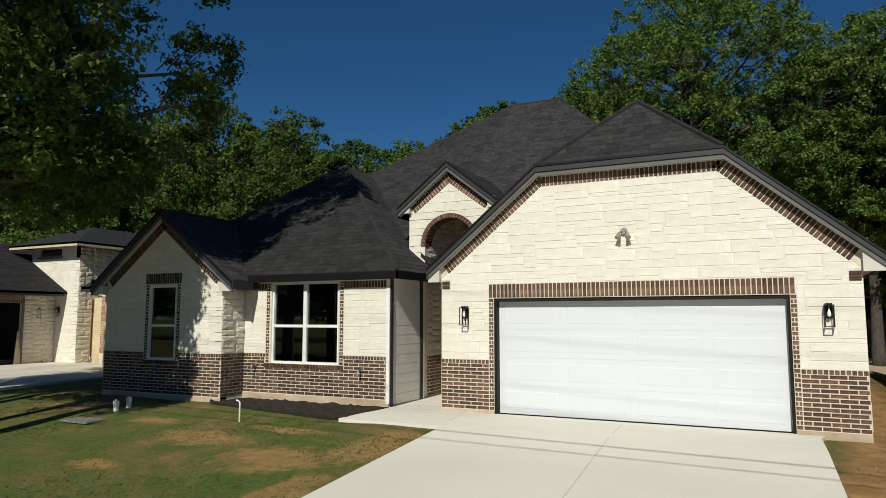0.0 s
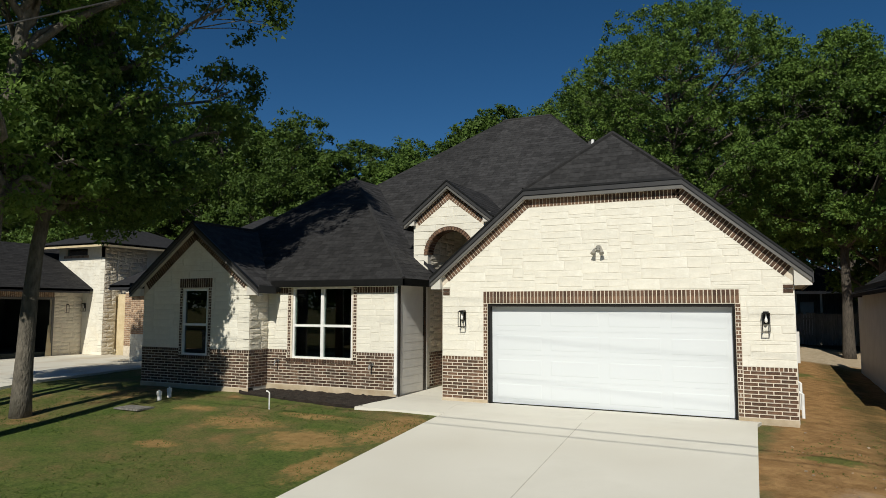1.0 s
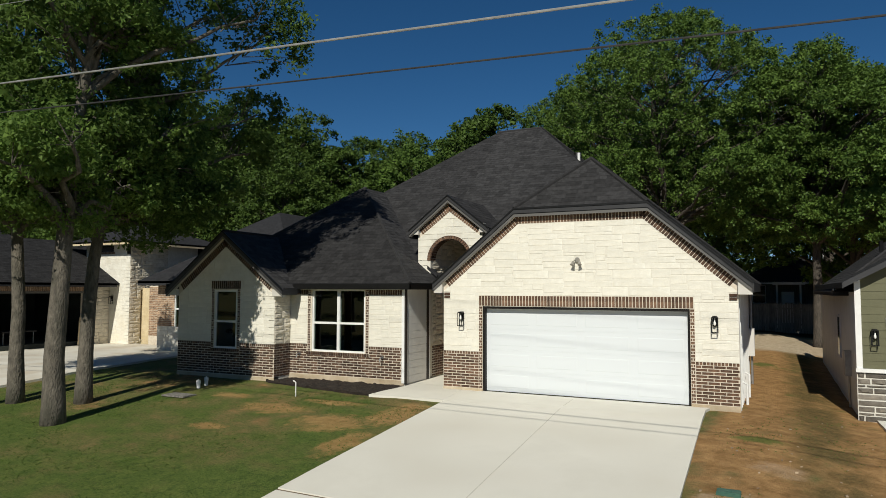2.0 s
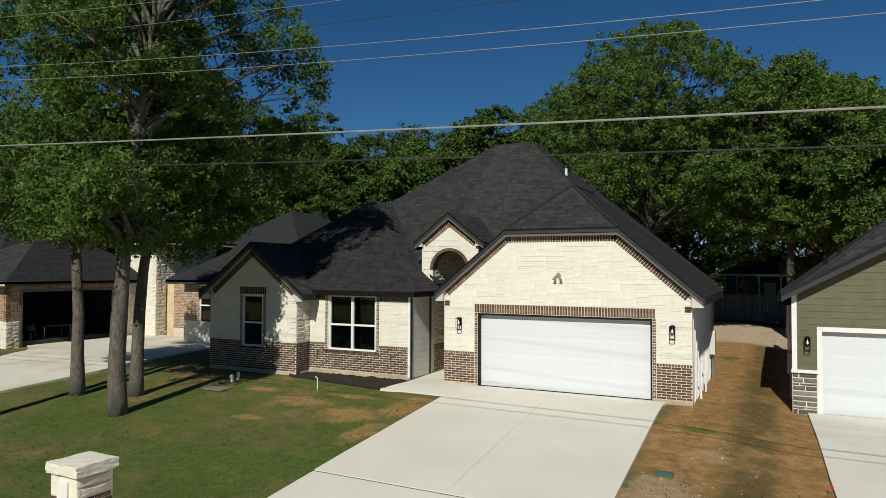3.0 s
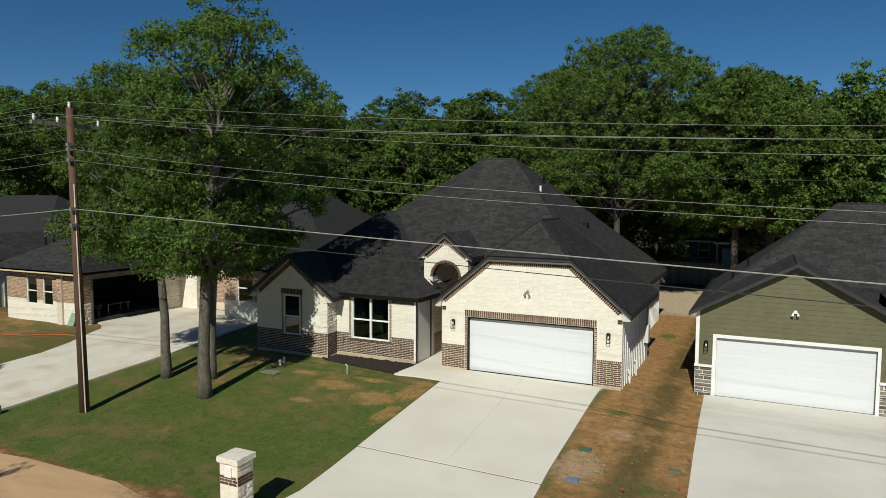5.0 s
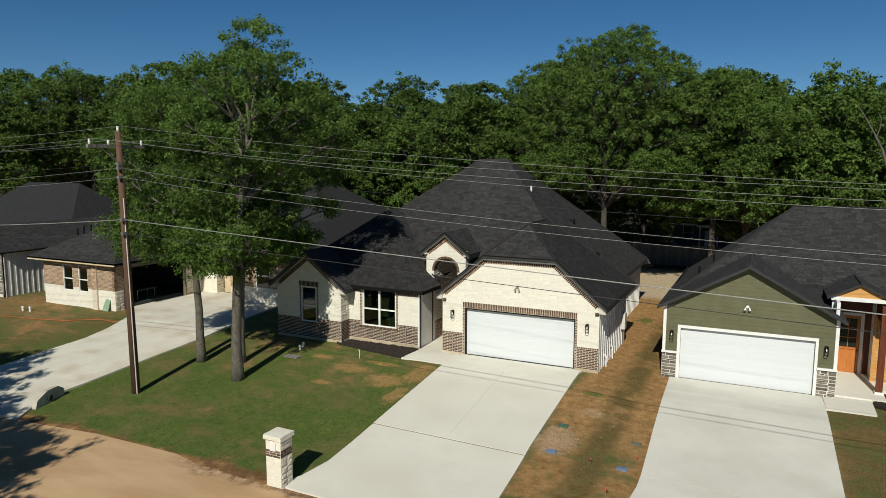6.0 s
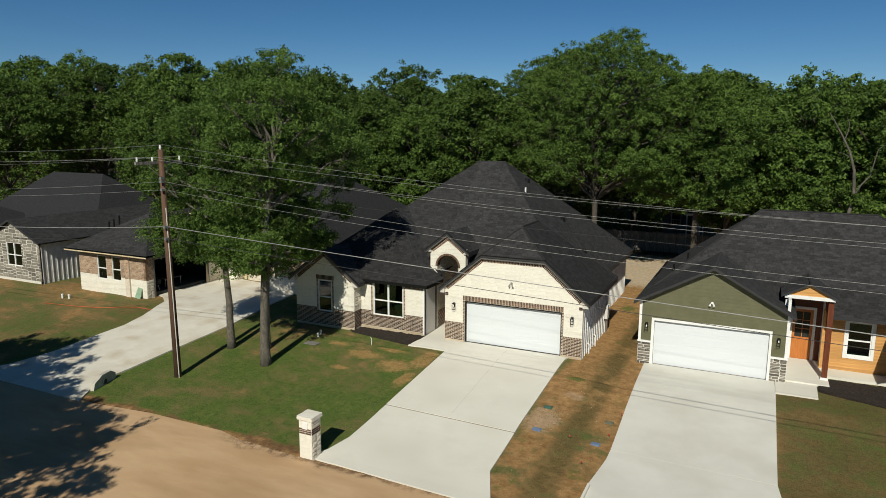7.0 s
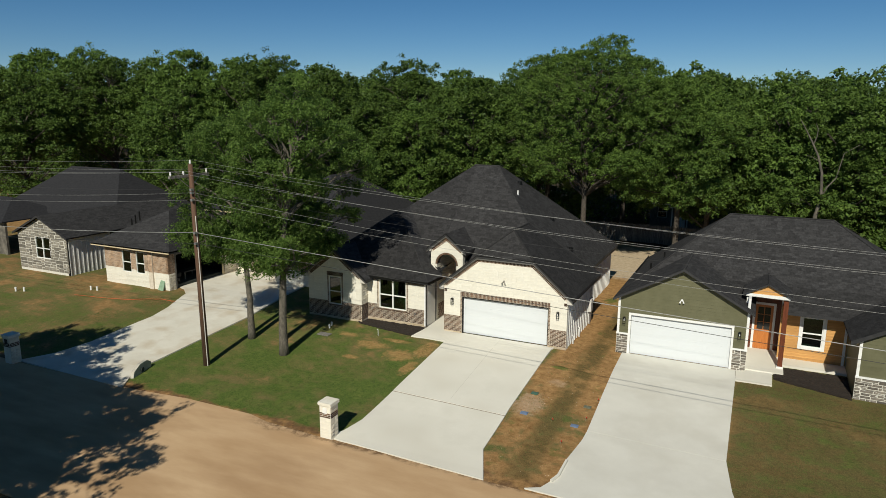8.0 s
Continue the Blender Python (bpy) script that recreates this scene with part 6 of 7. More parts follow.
    part("upper_side", Geo().box(11.76, 11.84, 15.3, 16.25, 2.52, pz - 0.02), M_POSTW, green)
    part("porch_gable", Geo().prism([(10.0, 14.5, pz + 0.24), (11.92, 14.5, pz + 0.24), (10.96, 14.5, pz + 0.72)], (0, 0.1, 0)), M_CEDAR, green, "golden cedar gable")
    part("porch_ceiling", Geo().box(10.02, 11.9, 14.68, 17.2, pz + 0.2, pz + 0.23), M_POSTW, green)
    for sg in (-1, 1):
        roof_face(green, GREEN_HOUSE, [(10.95 + sg * 1.12, 14.36, pz + 0.2), (10.95, 14.36, pz + 0.8), (10.95, 18.5, pz + 0.8), (10.95 + sg * 1.12, 18.5, pz + 0.2)], thick=0.06)
        part("fascia", Geo().prism([(10.95 + sg * 1.12, 14.35, pz + 0.21), (10.95, 14.35, pz + 0.81), (10.95, 14.35, pz + 0.73), (10.95 + sg * 1.12, 14.35, pz + 0.13)], (0, 0.03, 0)), M_FASCIA, green)
    # front gable roof
    rz, hw = apex + 0.1, 3.4
    ez = rz - s * hw
    for sg in (-1, 1):
        roof_face(green, GREEN_HOUSE, [(mx + sg * hw, 13.2, ez), (mx, 13.2, rz), (mx, 19.0, rz), (mx + sg * hw, 19.0, ez)])
        part("fascia", Geo().prism([(mx + sg * hw, 13.18, ez + 0.01), (mx, 13.18, rz + 0.01), (mx, 13.18, rz - 0.12), (mx + sg * hw, 13.18, ez - 0.12)], (0, 0.03, 0)), M_FASCIA, green)
        part("soffit", Geo().prism([(mx + sg * (hw - 0.02), 13.21, ez - 0.11), (mx, 13.21, rz - 0.11), (mx, 13.5, rz - 0.11), (mx + sg * (hw - 0.02), 13.5, ez - 0.11)], (0, 0, 0.02)), M_FASCIA, green)
        part("fascia", Geo().box(mx + sg * hw - 0.015, mx + sg * hw + 0.015, 13.2, 15.2 if sg > 0 else 25, ez - 0.13, ez), M_FASCIA, green)
    # main hip
    e0, e1, y0, y1, z = 3.6, 20.2, 15.24, 25.5, 2.55
    a, b = (8.7, 20.2, 6.62), (13.9, 20.2, 6.62)
    yn = 16.5
    w = (yn - y0) / (20.2 - y0)
    zn = z + (6.62 - z) * w
    hl, hr = (e0 + (8.7 - e0) * w, yn, zn), (e1 + (13.9 - e1) * w, yn, zn)
    # the front slope leaves an opening over the door's alcove
    for poly in ([(e0, y0, z), (10.2, y0, z), (10.2, yn, zn), hl], [(11.8, y0, z), (e1, y0, z), hr, (11.8, yn, zn)], [hl, hr, b, a], [(e0, y1, z), (e0, y0, z), a], [(e1, y0, z), (e1, y1, z), b]):
        roof_face(green, GREEN_HOUSE, poly)
    roof_face(green, GREEN_HOUSE, [(e1, y1, z), (e0, y1, z), a, b], shingles=False)
    part("fascia", Geo().box(11.9, 14.8, y0 - 0.015, y0 + 0.015, z - 0.15, z), M_FASCIA, green)
    part("soffit", Geo().box(11.9, 14.8, y0 + 0.02, 16.25, z - 0.13, z - 0.11), M_POSTW, green)
    for p, q in ((a, b), (a, (e0, y0, z)), (b, (e1, y0, z)), ((mx, 13.2, rz), (mx, 17.0, rz)), ((10.95, 14.34, pz + 0.8), (10.95, 16.5, pz + 0.8))):
        part("ridge_cap", Geo().tube([p, q], [0.05, 0.05], 6), M_SHINGLE, green)
    # east wing, partly in view
    e = Face((0, 12.2, 0), EAST, SOUTH)
    ew = backing("east_wing_wall", e, (14.8, 20.0, lo, 4.0), [(14.8, lo), (20.0, lo), (20.0, 2.5), (17.4, 3.93), (14.8, 2.5)], [], 0.2, M_GREEN, green, "olive lap-sided gable wing")
    lap_siding(ew, e, 14.9, 20.0, 0.8, 3.9, M_GREEN, [(14.9, 0), (20.0, 0), (20.0, 2.5), (17.4, 3.93), (14.9, 2.55)], pitch=0.17)
    part("corner_board", fbox(Geo(), e, 14.78, 14.9, 0.72, 2.5, 0.0, 0.03), M_TRIMW, ew, "white corner board")
    part("stone_ledge", fbox(Geo(), e, 14.76, 20.0, 0.72, 0.8, 0.0, 0.08), M_TRIMW, ew)
    part("grout_bed", fbox(Geo(), e, 14.78, 20.0, lo, 0.72, 0.0, 0.03), M_GROUT, ew)
    sx = Pieces("ledge_stone", M_GREYSTONE, ew, GREEN_HOUSE, 200, rough=True)
    ashlar(sx, Face((0, 12.17, 0), EAST, SOUTH), 14.78, 20.0, -0.35, 0.72, seed=10, wide=(1, 4), tall=(1, 2, 2), gap=0.014)
    sx.done()
    part("east_wing_side", Geo().box(14.8, 14.95, 12.3, 16.25, lo, 2.5), M_GREEN, green, "olive wall beside the porch")
    for sg in (-1, 1):
        roof_face(green, GREEN_HOUSE, [(17.4 + sg * 3.0, 11.95, 2.43), (17.4, 11.95, 4.08), (17.4, 18.0, 4.08), (17.4 + sg * 3.0, 18.0, 2.43)])
        part("fascia", Geo().prism([(17.4 + sg * 3.0, 11.93, 2.44), (17.4, 11.93, 4.09), (17.4, 11.93, 3.9), (17.4 + sg * 3.0, 11.93, 2.25)], (0, 0.03, 0)), M_FASCIA, green)
    for x, y in ((5.4, 18.9), (4.9, 17.3)):
        part("roof_vent", Geo().tube([(x, y, 2.44 + 0.77 * (x - 3.3) - 0.05), (x, y, 2.44 + 0.77 * (x - 3.3) + 0.25)], [0.05, 0.05], 8), M_BLACK, green)


build_green_house()
sconce((4.26, 13.48, 1.55), "black wall lantern on olive green siding")
sconce((9.87, 13.48, 1.55), "black wall lantern on olive green siding")
twin_spot((7.06, 13.48, 2.98), "white twin floodlight on the olive gable", M_TRIMW)

# ---- the brick and stone house to the west ----
WEST_HOUSE = "west_house"
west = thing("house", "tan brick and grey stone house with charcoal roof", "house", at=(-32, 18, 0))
M_RAWWOOD = mat("raw_fascia_wood", (0.5, 0.4, 0.24), (0.64, 0.54, 0.36), 3, 0.7, 0.2, 40)


def build_west_house():
    lo = -0.6
    f = Face((0, 11.9, 0), EAST, SOUTH)
    w1, w2 = (-31.9, -31.0, 0.7, 2.32), (-30.48, -29.65, 0.7, 2.32)
    wall = backing("brick_wall", f, (-33.7, -27.3, lo, 2.65), None, [w1, w2], 0.2, M_MORTAR, west, "tan brick front over cream stone")
    px = Pieces("brick", M_TANBRICK, wall, WEST_HOUSE, 300)
    brick_courses(px, f, -33.7, -27.3, 0.95, 2.6, [w1, w2], 0.08, 0.26)
    brick_courses(px, Face((0, 11.78, 0), EAST, SOUTH), -29.15, -28.75, 0.95, 2.6, (), 0.08, 0.26)
    px.done()
    part("pilaster", Geo().box(-29.15, -28.75, 11.78, 11.9, lo, 2.6), M_MORTAR, wall)
    sx = Pieces("stone", M_LIME, wall, WEST_HOUSE, 120)
    ashlar(sx, f, -33.7, -27.3, lo, 0.95, None, [w1, w2], seed=40, wide=(2, 5), tall=(2, 3, 3))
    sx.done()
    for w in (w1, w2):
        window(west, f, *w, 1)
    # open side garage
    e = Face((-27.3, 0, 0), (0, 1, 0), EAST)
    gh = (12.55, 17.35, lo, 2.3)
    side = backing("garage_side_wall", e, (11.9, 18.75, lo, 2.65), None, [gh], 0.2, M_MORTAR, west, "tan brick and stone garage side")
    px = Pieces("brick", M_TANBRICK, side, WEST_HOUSE, 300)
    brick_courses(px, e, 11.9, 12.5, 0.95, 2.6, (), 0.08, 0.26)
    soldier_row(px, e, 12.5, 17.4, 2.34, 2.6, 0.085)
    px.done()
    sx = Pieces("rough_stone", M_LIMER, side, WEST_HOUSE, 160, rough=True)
    ashlar(sx, e, 11.9, 12.5, lo, 0.95, seed=41, wide=(2, 5), tall=(2, 3, 3))
    ashlar(sx, e, 17.4, 18.75, lo, 1.2, seed=42, wide=(2, 5), tall=(2, 3, 3))
    ashlar(sx, e, 17.4, 18.75, 1.2, 2.6, seed=43, wide=(2, 5), tall=(2, 3, 3))
    sx.done()
    for q in ((12.5, 12.6, lo, 2.34), (17.3, 17.4, lo, 2.34), (12.6, 17.3, 2.24, 2.34)):
        part("opening_trim", fbox(Geo(), e, *q, 0.0, 0.03), M_RAKE, side, "weathered garage opening trim")
    # the garage's inner shade is put into this lining's colour
    part("garage_room", Geo().box(-32.9, -32.8, 12.1, 18.7, lo, 2.7).box(-32.9, -27.5, 18.6, 18.7, lo, 2.7).box(-32.9, -27.5, 12.1, 18.7, 2.6, 2.7).box(-32.9, -27.4, 12.1, 18.7, lo, 0.0), M_SHADEPAINT, west, "inside of an open garage, shade put into its near-black colour")
    # stone gable wing
    g = Face((0, 11.66, 0), EAST, SOUTH)
    wg = (-41.25, -39.55, 0.86, 2.56)
    shape = [(-43.3, lo), (-37.5, lo), (-37.5, 2.75), (-40.4, 4.13), (-43.3, 2.75)]
    sw = backing("stone_gable", g, (-43.3, -37.5, lo, 4.3), shape, [wg], 0.2, M_GROUT, west, "grey and tan ledge stone gable")
    M_LEDGE2 = mat("mixed_ledge_stone", (0.1, 0.092, 0.078), (0.27, 0.245, 0.2), 2.0, 0.9, 0.6, 20, rnd=0.4, island=0.4, bdist=0.02)
    sx = Pieces("ledge_stone", M_LEDGE2, sw, WEST_HOUSE, 260, rough=True)
    ashlar(sx, g, -43.3, -37.5, -0.1, 4.2, shape, [wg], seed=44, du=0.17, dv=0.105, wide=(2, 5), tall=(2, 2, 2, 3), gap=0.018)
    sx.done()
    window(west, g, *wg, 2)
    b = Face((-37.5, 0, 0), (0, 1, 0), EAST)
    bw = backing("batten_wall", b, (11.66, 15.5, lo, 2.8), None, [], 0.15, M_SIDEW, west, "white board and batten wall")
    batten_siding(bw, b, 11.7, 15.4, -0.3, 2.75, M_SIDEW, 0.38)
    # entry tower
    t = Face((0, 18.75, 0), EAST, SOUTH)
    tw = backing("tower_wall", t, (-29.1, -25.9, lo, 4.7), None, [(-28.6, -27.1, 4.28, 4.58)], 0.25, M_LIMEMORTAR, west, "cream stone entry tower")
    sx = Pieces("stone", M_LIME, tw, WEST_HOUSE, 120)
    ashlar(sx, t, -29.1, -25.9, lo, 4.15, seed=45)
    sx.done()
    part("transom", fbox(Geo(), t, -28.6, -27.1, 4.28, 4.58, -0.12, -0.08), M_GLASS, tw, "dark transom window")
    px = Pieces("brick", M_TANBRICK, tw, WEST_HOUSE, 300)
    soldier_row(px, t, -28.75, -27.0, 4.16, 4.27, 0.085)
    px.done()
    te = Face((-25.9, 0, 0), (0, 1, 0), EAST)
    ts = backing("tower_side", te, (18.75, 23.0, lo, 4.7), None, [(19.4, 20.6, 0.0, 2.4)], 0.25, M_LIMEMORTAR, west, "rock-faced stone tower side")
    sx = Pieces("rough_stone", M_LIMER, ts, WEST_HOUSE, 160, rough=True)
    ashlar(sx, te, 18.75, 21.0, lo, 4.6, None, [(19.4, 20.6, -1, 2.4)], seed=46, wide=(2, 5), tall=(2, 3, 3))
    sx.done()
    part("wood_screen", Geo().box(-26.3, -25.32, 19.5, 19.6, -0.3, 2.5), M_RAWWOOD, west, "raw plywood screen in the entry")
    for fc in hip_faces(-29.7, -25.2, 18.1, 24.5, 4.76, 0.42):
        roof_face(west, WEST_HOUSE, fc, shingles=False)
    ring_boards(west, -29.7, -25.2, 18.1, 24.5, 4.74, 0.17, M_RAWWOOD, sides="se")
    # east wing
    q = Face((0, 17.2, 0), EAST, SOUTH)
    ww = (-21.2, -20.05, 0.78, 2.56)
    wing = backing("wing_wall", q, (-22.2, -18.2, lo, 2.7), None, [ww], 0.2, M_MORTAR, west, "tan brick wing over cream stone")
    px = Pieces("brick", M_TANBRICK, wing, WEST_HOUSE, 300)
    brick_courses(px, q, -22.2, -18.2, 0.85, 2.68, [ww], 0.08, 0.26)
    rq = Face((0, 19.4, 0), EAST, SOUTH)
    part("recess_wall", fbox(Geo(), rq, -25.3, -22.2, lo, 2.6, -0.2, 0.0).box(-22.2, -22.05, 17.4, 19.4, lo, 2.6), M_MORTAR, wing, "brick wall set back beside the entry")
    brick_courses(px, rq, -25.3, -22.2, 0.2, 2.55, (), 0.08, 0.26)
    px.done()
    sx = Pieces("stone", M_LIME, wing, WEST_HOUSE, 160)
    ashlar(sx, q, -22.2, -18.2, lo, 0.85, None, [ww], seed=47)
    sx.done()
    window(west, q, *ww, 1)
    part("wing_side", Geo().box(-18.4, -18.2, 17.4, 30, lo, 2.6), M_MORTAR, west)
    # roofs
    for fc in hip_faces(-34.5, -26.6, 11.4, 24.0, 2.72, 0.55):
        roof_face(west, WEST_HOUSE, fc)
    ring_boards(west, -34.5, -26.6, 11.4, 24.0, 2.71, 0.17, M_RAWWOOD, sides="s")
    ring_boards(west, -34.5, -26.6, 11.4, 18.6, 2.71, 0.17, M_FASCIA, sides="e")
    for fc in hip_faces(-56.8, -40.4, 18.5, 28.2, 2.9, 0.8):
        roof_face(west, WEST_HOUSE, fc, shingles=False)
    for fc in hip_faces(-22.9, -17.6, 16.7, 28.0, 2.8, 0.68) + hip_faces(-30.0, -17.6, 20.9, 36.0, 2.7, 0.68):
        roof_face(west, WEST_HOUSE, fc, shingles=False)
    ring_boards(west, -22.9, -17.6, 16.7, 28.0, 2.79, 0.18, sides="swe")
    for sg in (-1, 1):
        roof_face(west, WEST_HOUSE, [(-40.4 + sg * 3.2, 11.4, 2.75), (-40.4, 11.4, 4.27), (-40.4, 24.0, 4.27), (-40.4 + sg * 3.2, 24.0, 2.75)])
        part("fascia", Geo().prism([(-40.4 + sg * 3.2, 11.38, 2.76), (-40.4, 11.38, 4.28), (-40.4, 11.38, 4.13), (-40.4 + sg * 3.2, 11.38, 2.61)], (0, 0.03, 0)), M_FASCIA, west)
    for fc in hip_faces(-57.5, -49.0, 14.0, 20.5, 2.72, 0.5):
        roof_face(west, WEST_HOUSE, fc, shingles=False)
    part("fascia", Geo().box(-37.22, -37.19, 11.4, 18.0, 2.7, 2.75), M_FASCIA, west)
    # white porch gable further west
    part("far_porch", Geo().box(-53.2, -51.0, 17.0, 19.0, 2.75, 2.95).prism([(-53.2, 17.0, 2.95), (-51.0, 17.0, 2.95), (-52.1, 17.0, 3.62)], (0, 2.0, 0)), M_TRIMW, west, "white porch gable")
    part("far_front", Geo().box(-56.5, -49.3, 14.4, 14.6, lo, 2.7).box(-49.5, -43.3, 19.2, 19.4, lo, 2.85), M_LEDGE2, west, "grey stone front")
    for x, y in ((-35.0, 16.4), (-33.6, 14.8), (-32.6, 13.6)):
        part("roof_vent", Geo().tube([(x, y, 3.6), (x, y, 4.35)], [0.06, 0.06], 8), M_BLACK, west)


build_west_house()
# the whole house made smaller and shifted nearer to fit the camera's view
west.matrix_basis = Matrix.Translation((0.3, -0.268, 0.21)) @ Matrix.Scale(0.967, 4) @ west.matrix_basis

lantern = sconce((-26.2, 17.15, 2.0), "black wall lantern on the stone garage pier")
lantern.rotation_euler.z = radians(90)
sconce((-25.9, 17.86, 2.05), "black wall lantern on the cream entry tower")

# ---- a low grey house and a board fence behind ----
rear = thing("house", "low weathered grey house among trees with white eaves", "house", at=(6, 52, 0))


def build_rear():
    f = Face((0, 50, 0), EAST, SOUTH)
    hole = (0.75, 1.65, 1.65, 2.95)
    backing("wall", f, (0.0, 7.0, -0.3, 3.2), None, [hole], 0.2, M_OLDGREY, rear)
    window(rear, f, *hole, 1)
    part("door", fbox(Geo(), f, 2.65, 3.45, 0.3, 2.5, 0.0, 0.05), M_TRIMW, rear, "white panelled porch door")
    for fc in hip_faces(-0.5, 7.6, 49.3, 57, 3.25, 0.5):
        roof_face(rear, "rear", fc, shingles=False)
    ring_boards(rear, -0.5, 7.6, 49.3, 57, 3.24, 0.2, M_TRIMW, sides="swe")
    for x in (2.3, 3.75):
        part("porch_post", Geo().box(x, x + 0.12, 48.1, 48.22, 0, 3.0), M_TRIMW, rear)
    part("porch_roof", Geo().box(2.1, 4.1, 47.95, 49.3, 3.06, 3.16), M_DECK, rear)
    part("fascia", Geo().box(2.1, 4.1, 47.92, 47.95, 2.98, 3.16), M_TRIMW, rear)
    for x in (5.2, 5.5):
        part("vent_pipe", Geo().tube([(x, 53.2, 4.9), (x, 53.2, 5.6)], [0.06, 0.06], 8), M_PVC, rear, "white roof vent pipe")
    fence = thing("fence", "weathered grey board fence behind the lots", "fence", at=(4, 44, 0))
    r = random.Random(8)
    x = -14.0
    while x < 13:
        h = 1.75 + r.uniform(-0.06, 0.06)
        part("fence_board", Geo().box(x, x + 0.135, 44.0, 44.03, -0.1, h), M_OLDGREY, fence)
        x += 0.15
    for z in (0.4, 1.4):
        part("rail", Geo().box(-14, 13, 44.03, 44.08, z, z + 0.09), M_OLDGREY, fence)
    far = thing("house", "tan cottage with a brick chimney behind trees", "house", at=(18, 46, 0))
    part("wall", Geo().box(14.5, 24, 45, 52, -0.3, 3.4), M_RAWWOOD, far)
    for fc in hip_faces(14, 24.5, 44.6, 52.5, 3.4, 0.5):
        roof_face(far, "far", fc, shingles=False)
    part("chimney", Geo().box(16.6, 17.4, 46.5, 47.3, 3.0, 6.3), M_TANBRICK, far)


build_rear()

# ---- poles and wires ----
PX, PY = -14.7, 2.86
pole = thing("utility_pole", "brown creosoted utility pole with a crossarm", "utility pole", at=(PX, PY, -0.5))
part("shaft", Geo().tube([(PX, PY, -0.7), (PX, PY, 4.5), (PX, PY, 9.72)], [0.165, 0.14, 0.11], 14), M_POLE, pole, smooth=True)
part("crossarm", Geo().box(PX - 0.19, PX - 0.08, PY - 1.25, PY + 1.25, 9.1, 9.22), M_OLDGREY, pole, "weathered wooden crossarm")
for sg in (-1, 1):
    part("arm_brace", Geo().tube([(PX - 0.13, PY + sg * 0.7, 9.12), (PX - 0.11, PY, 8.55)], [0.018, 0.018], 6), M_GREYMETAL, pole)
    part("insulator", Geo().tube([(PX - 0.13, PY + sg * 1.15, 9.2), (PX - 0.13, PY + sg * 1.15, 9.3), (PX - 0.13, PY + sg * 1.15, 9.34), (PX - 0.13, PY + sg * 1.15, 9.42)], [0.02, 0.05, 0.035, 0.04], 10), M_TRIMW, pole, "pale porcelain insulator")
part("insulator", Geo().tube([(PX, PY, 9.7), (PX, PY, 9.8), (PX, PY, 9.84), (PX, PY, 9.92)], [0.025, 0.055, 0.04, 0.045], 10), M_TRIMW, pole, "pale porcelain insulator")
part("insulator", Geo().tube([(PX - 0.13, PY - 0.35, 9.2), (PX - 0.13, PY - 0.35, 9.3), (PX - 0.13, PY - 0.35, 9.4)], [0.02, 0.05, 0.035], 10), M_TRIMW, pole)
part("conduit_guard", Geo().tube([(PX + 0.15, PY - 0.08, -0.6), (PX + 0.14, PY - 0.07, 7.2)], [0.022, 0.022], 8), M_SOFFIT, pole, "pale grey conduit up the pole")
for z in (8.5, 8.35, 8.0, 6.38, 5.85):
    part("wire_clamp", Geo().box(PX + 0.08, PX + 0.2, PY - 0.26, PY - 0.1, z - 0.06, z + 0.05), M_GREYMETAL, pole)

pole.rotation_euler.y = -0.02

wires = thing("overhead_wires", "overhead power and cable lines along the road", "wires", at=(PX, PY, 9))


def span(y, z_pole, z_mid, z_far, z_west, r, material, dx=0.0):
    """A sagging line through its heights at the pole, at 6.2 and 14 m east, and at 29.6 m west."""
    xs, zs = np.array([PX, 6.2, 14.0]), np.array([z_pole, z_mid, z_far])
    k = np.polyfit(xs, zs, 2)
    east = [(x, y, float(np.polyval(k, x))) for x in np.linspace(PX, 34, 26)]
    sl = (z_west - z_pole) / (-29.6 - PX)
    westw = [(x, y, z_pole + sl * (x - PX) + 0.0016 * (x - PX) * (x + 29.6)) for x in np.linspace(-58, PX, 20)]
    part("wire", Geo().tube(westw[:-1] + east, [r] * (len(westw) + len(east) - 1), 6), material, wires)


span(PY, 9.92, 8.3, 8.02, 9.35, 0.0045, M_WIRE)
span(PY + 1.15, 9.42, 8.12, 7.9, 8.85, 0.0045, M_WIRE)
span(PY - 1.15, 9.42, 7.95, 7.72, 8.9, 0.0045, M_WIRE)
span(PY - 0.35, 9.4, 7.72, 7.5, 8.7, 0.0045, M_WIRE)
span(PY - 0.1, 8.5, 7.22, 7.05, 7.9, 0.005, M_WIREB)
span(PY - 0.1, 8.35, 6.68, 6.43, 7.4, 0.0052, M_WIRE)
span(PY - 0.1, 8.0, 6.45, 6.2, 7.05, 0.0052, M_WIRE)
span(PY - 0.1, 6.38, 5.33, 5.0, 5.5, 0.015, M_WIRE)
span(PY - 0.1, 5.85, 4.88, 4.58, 4.9, 0.011, M_WIREB)


# ---- mailbox pillars ----
def rough_block(x0, x1, y0, y1, z0, z1, amount, seed):
    """A block of stone with uneven, chipped faces."""
    rng = random.Random(seed)
    bm = bmesh.new()
    bmesh.ops.create_cube(bm, size=1.0)
    bmesh.ops.subdivide_edges(bm, edges=bm.edges[:], cuts=5, use_grid_fill=True)
    g = Geo()
    for v in bm.verts:
        p = [(x0 + x1) / 2 + v.co.x * (x1 - x0), (y0 + y1) / 2 + v.co.y * (y1 - y0), (z0 + z1) / 2 + v.co.z * (z1 - z0)]
        edge = sum(abs(abs(c) - 0.5) < 1e-4 for c in v.co)
        g.v.append(tuple(c + rng.uniform(-1, 1) * amount * (0.5 if edge < 2 else 1.0) for c in p))
    g.f = [tuple(v.index for v in f.verts) for f in bm.faces]
    bm.free()
    return g


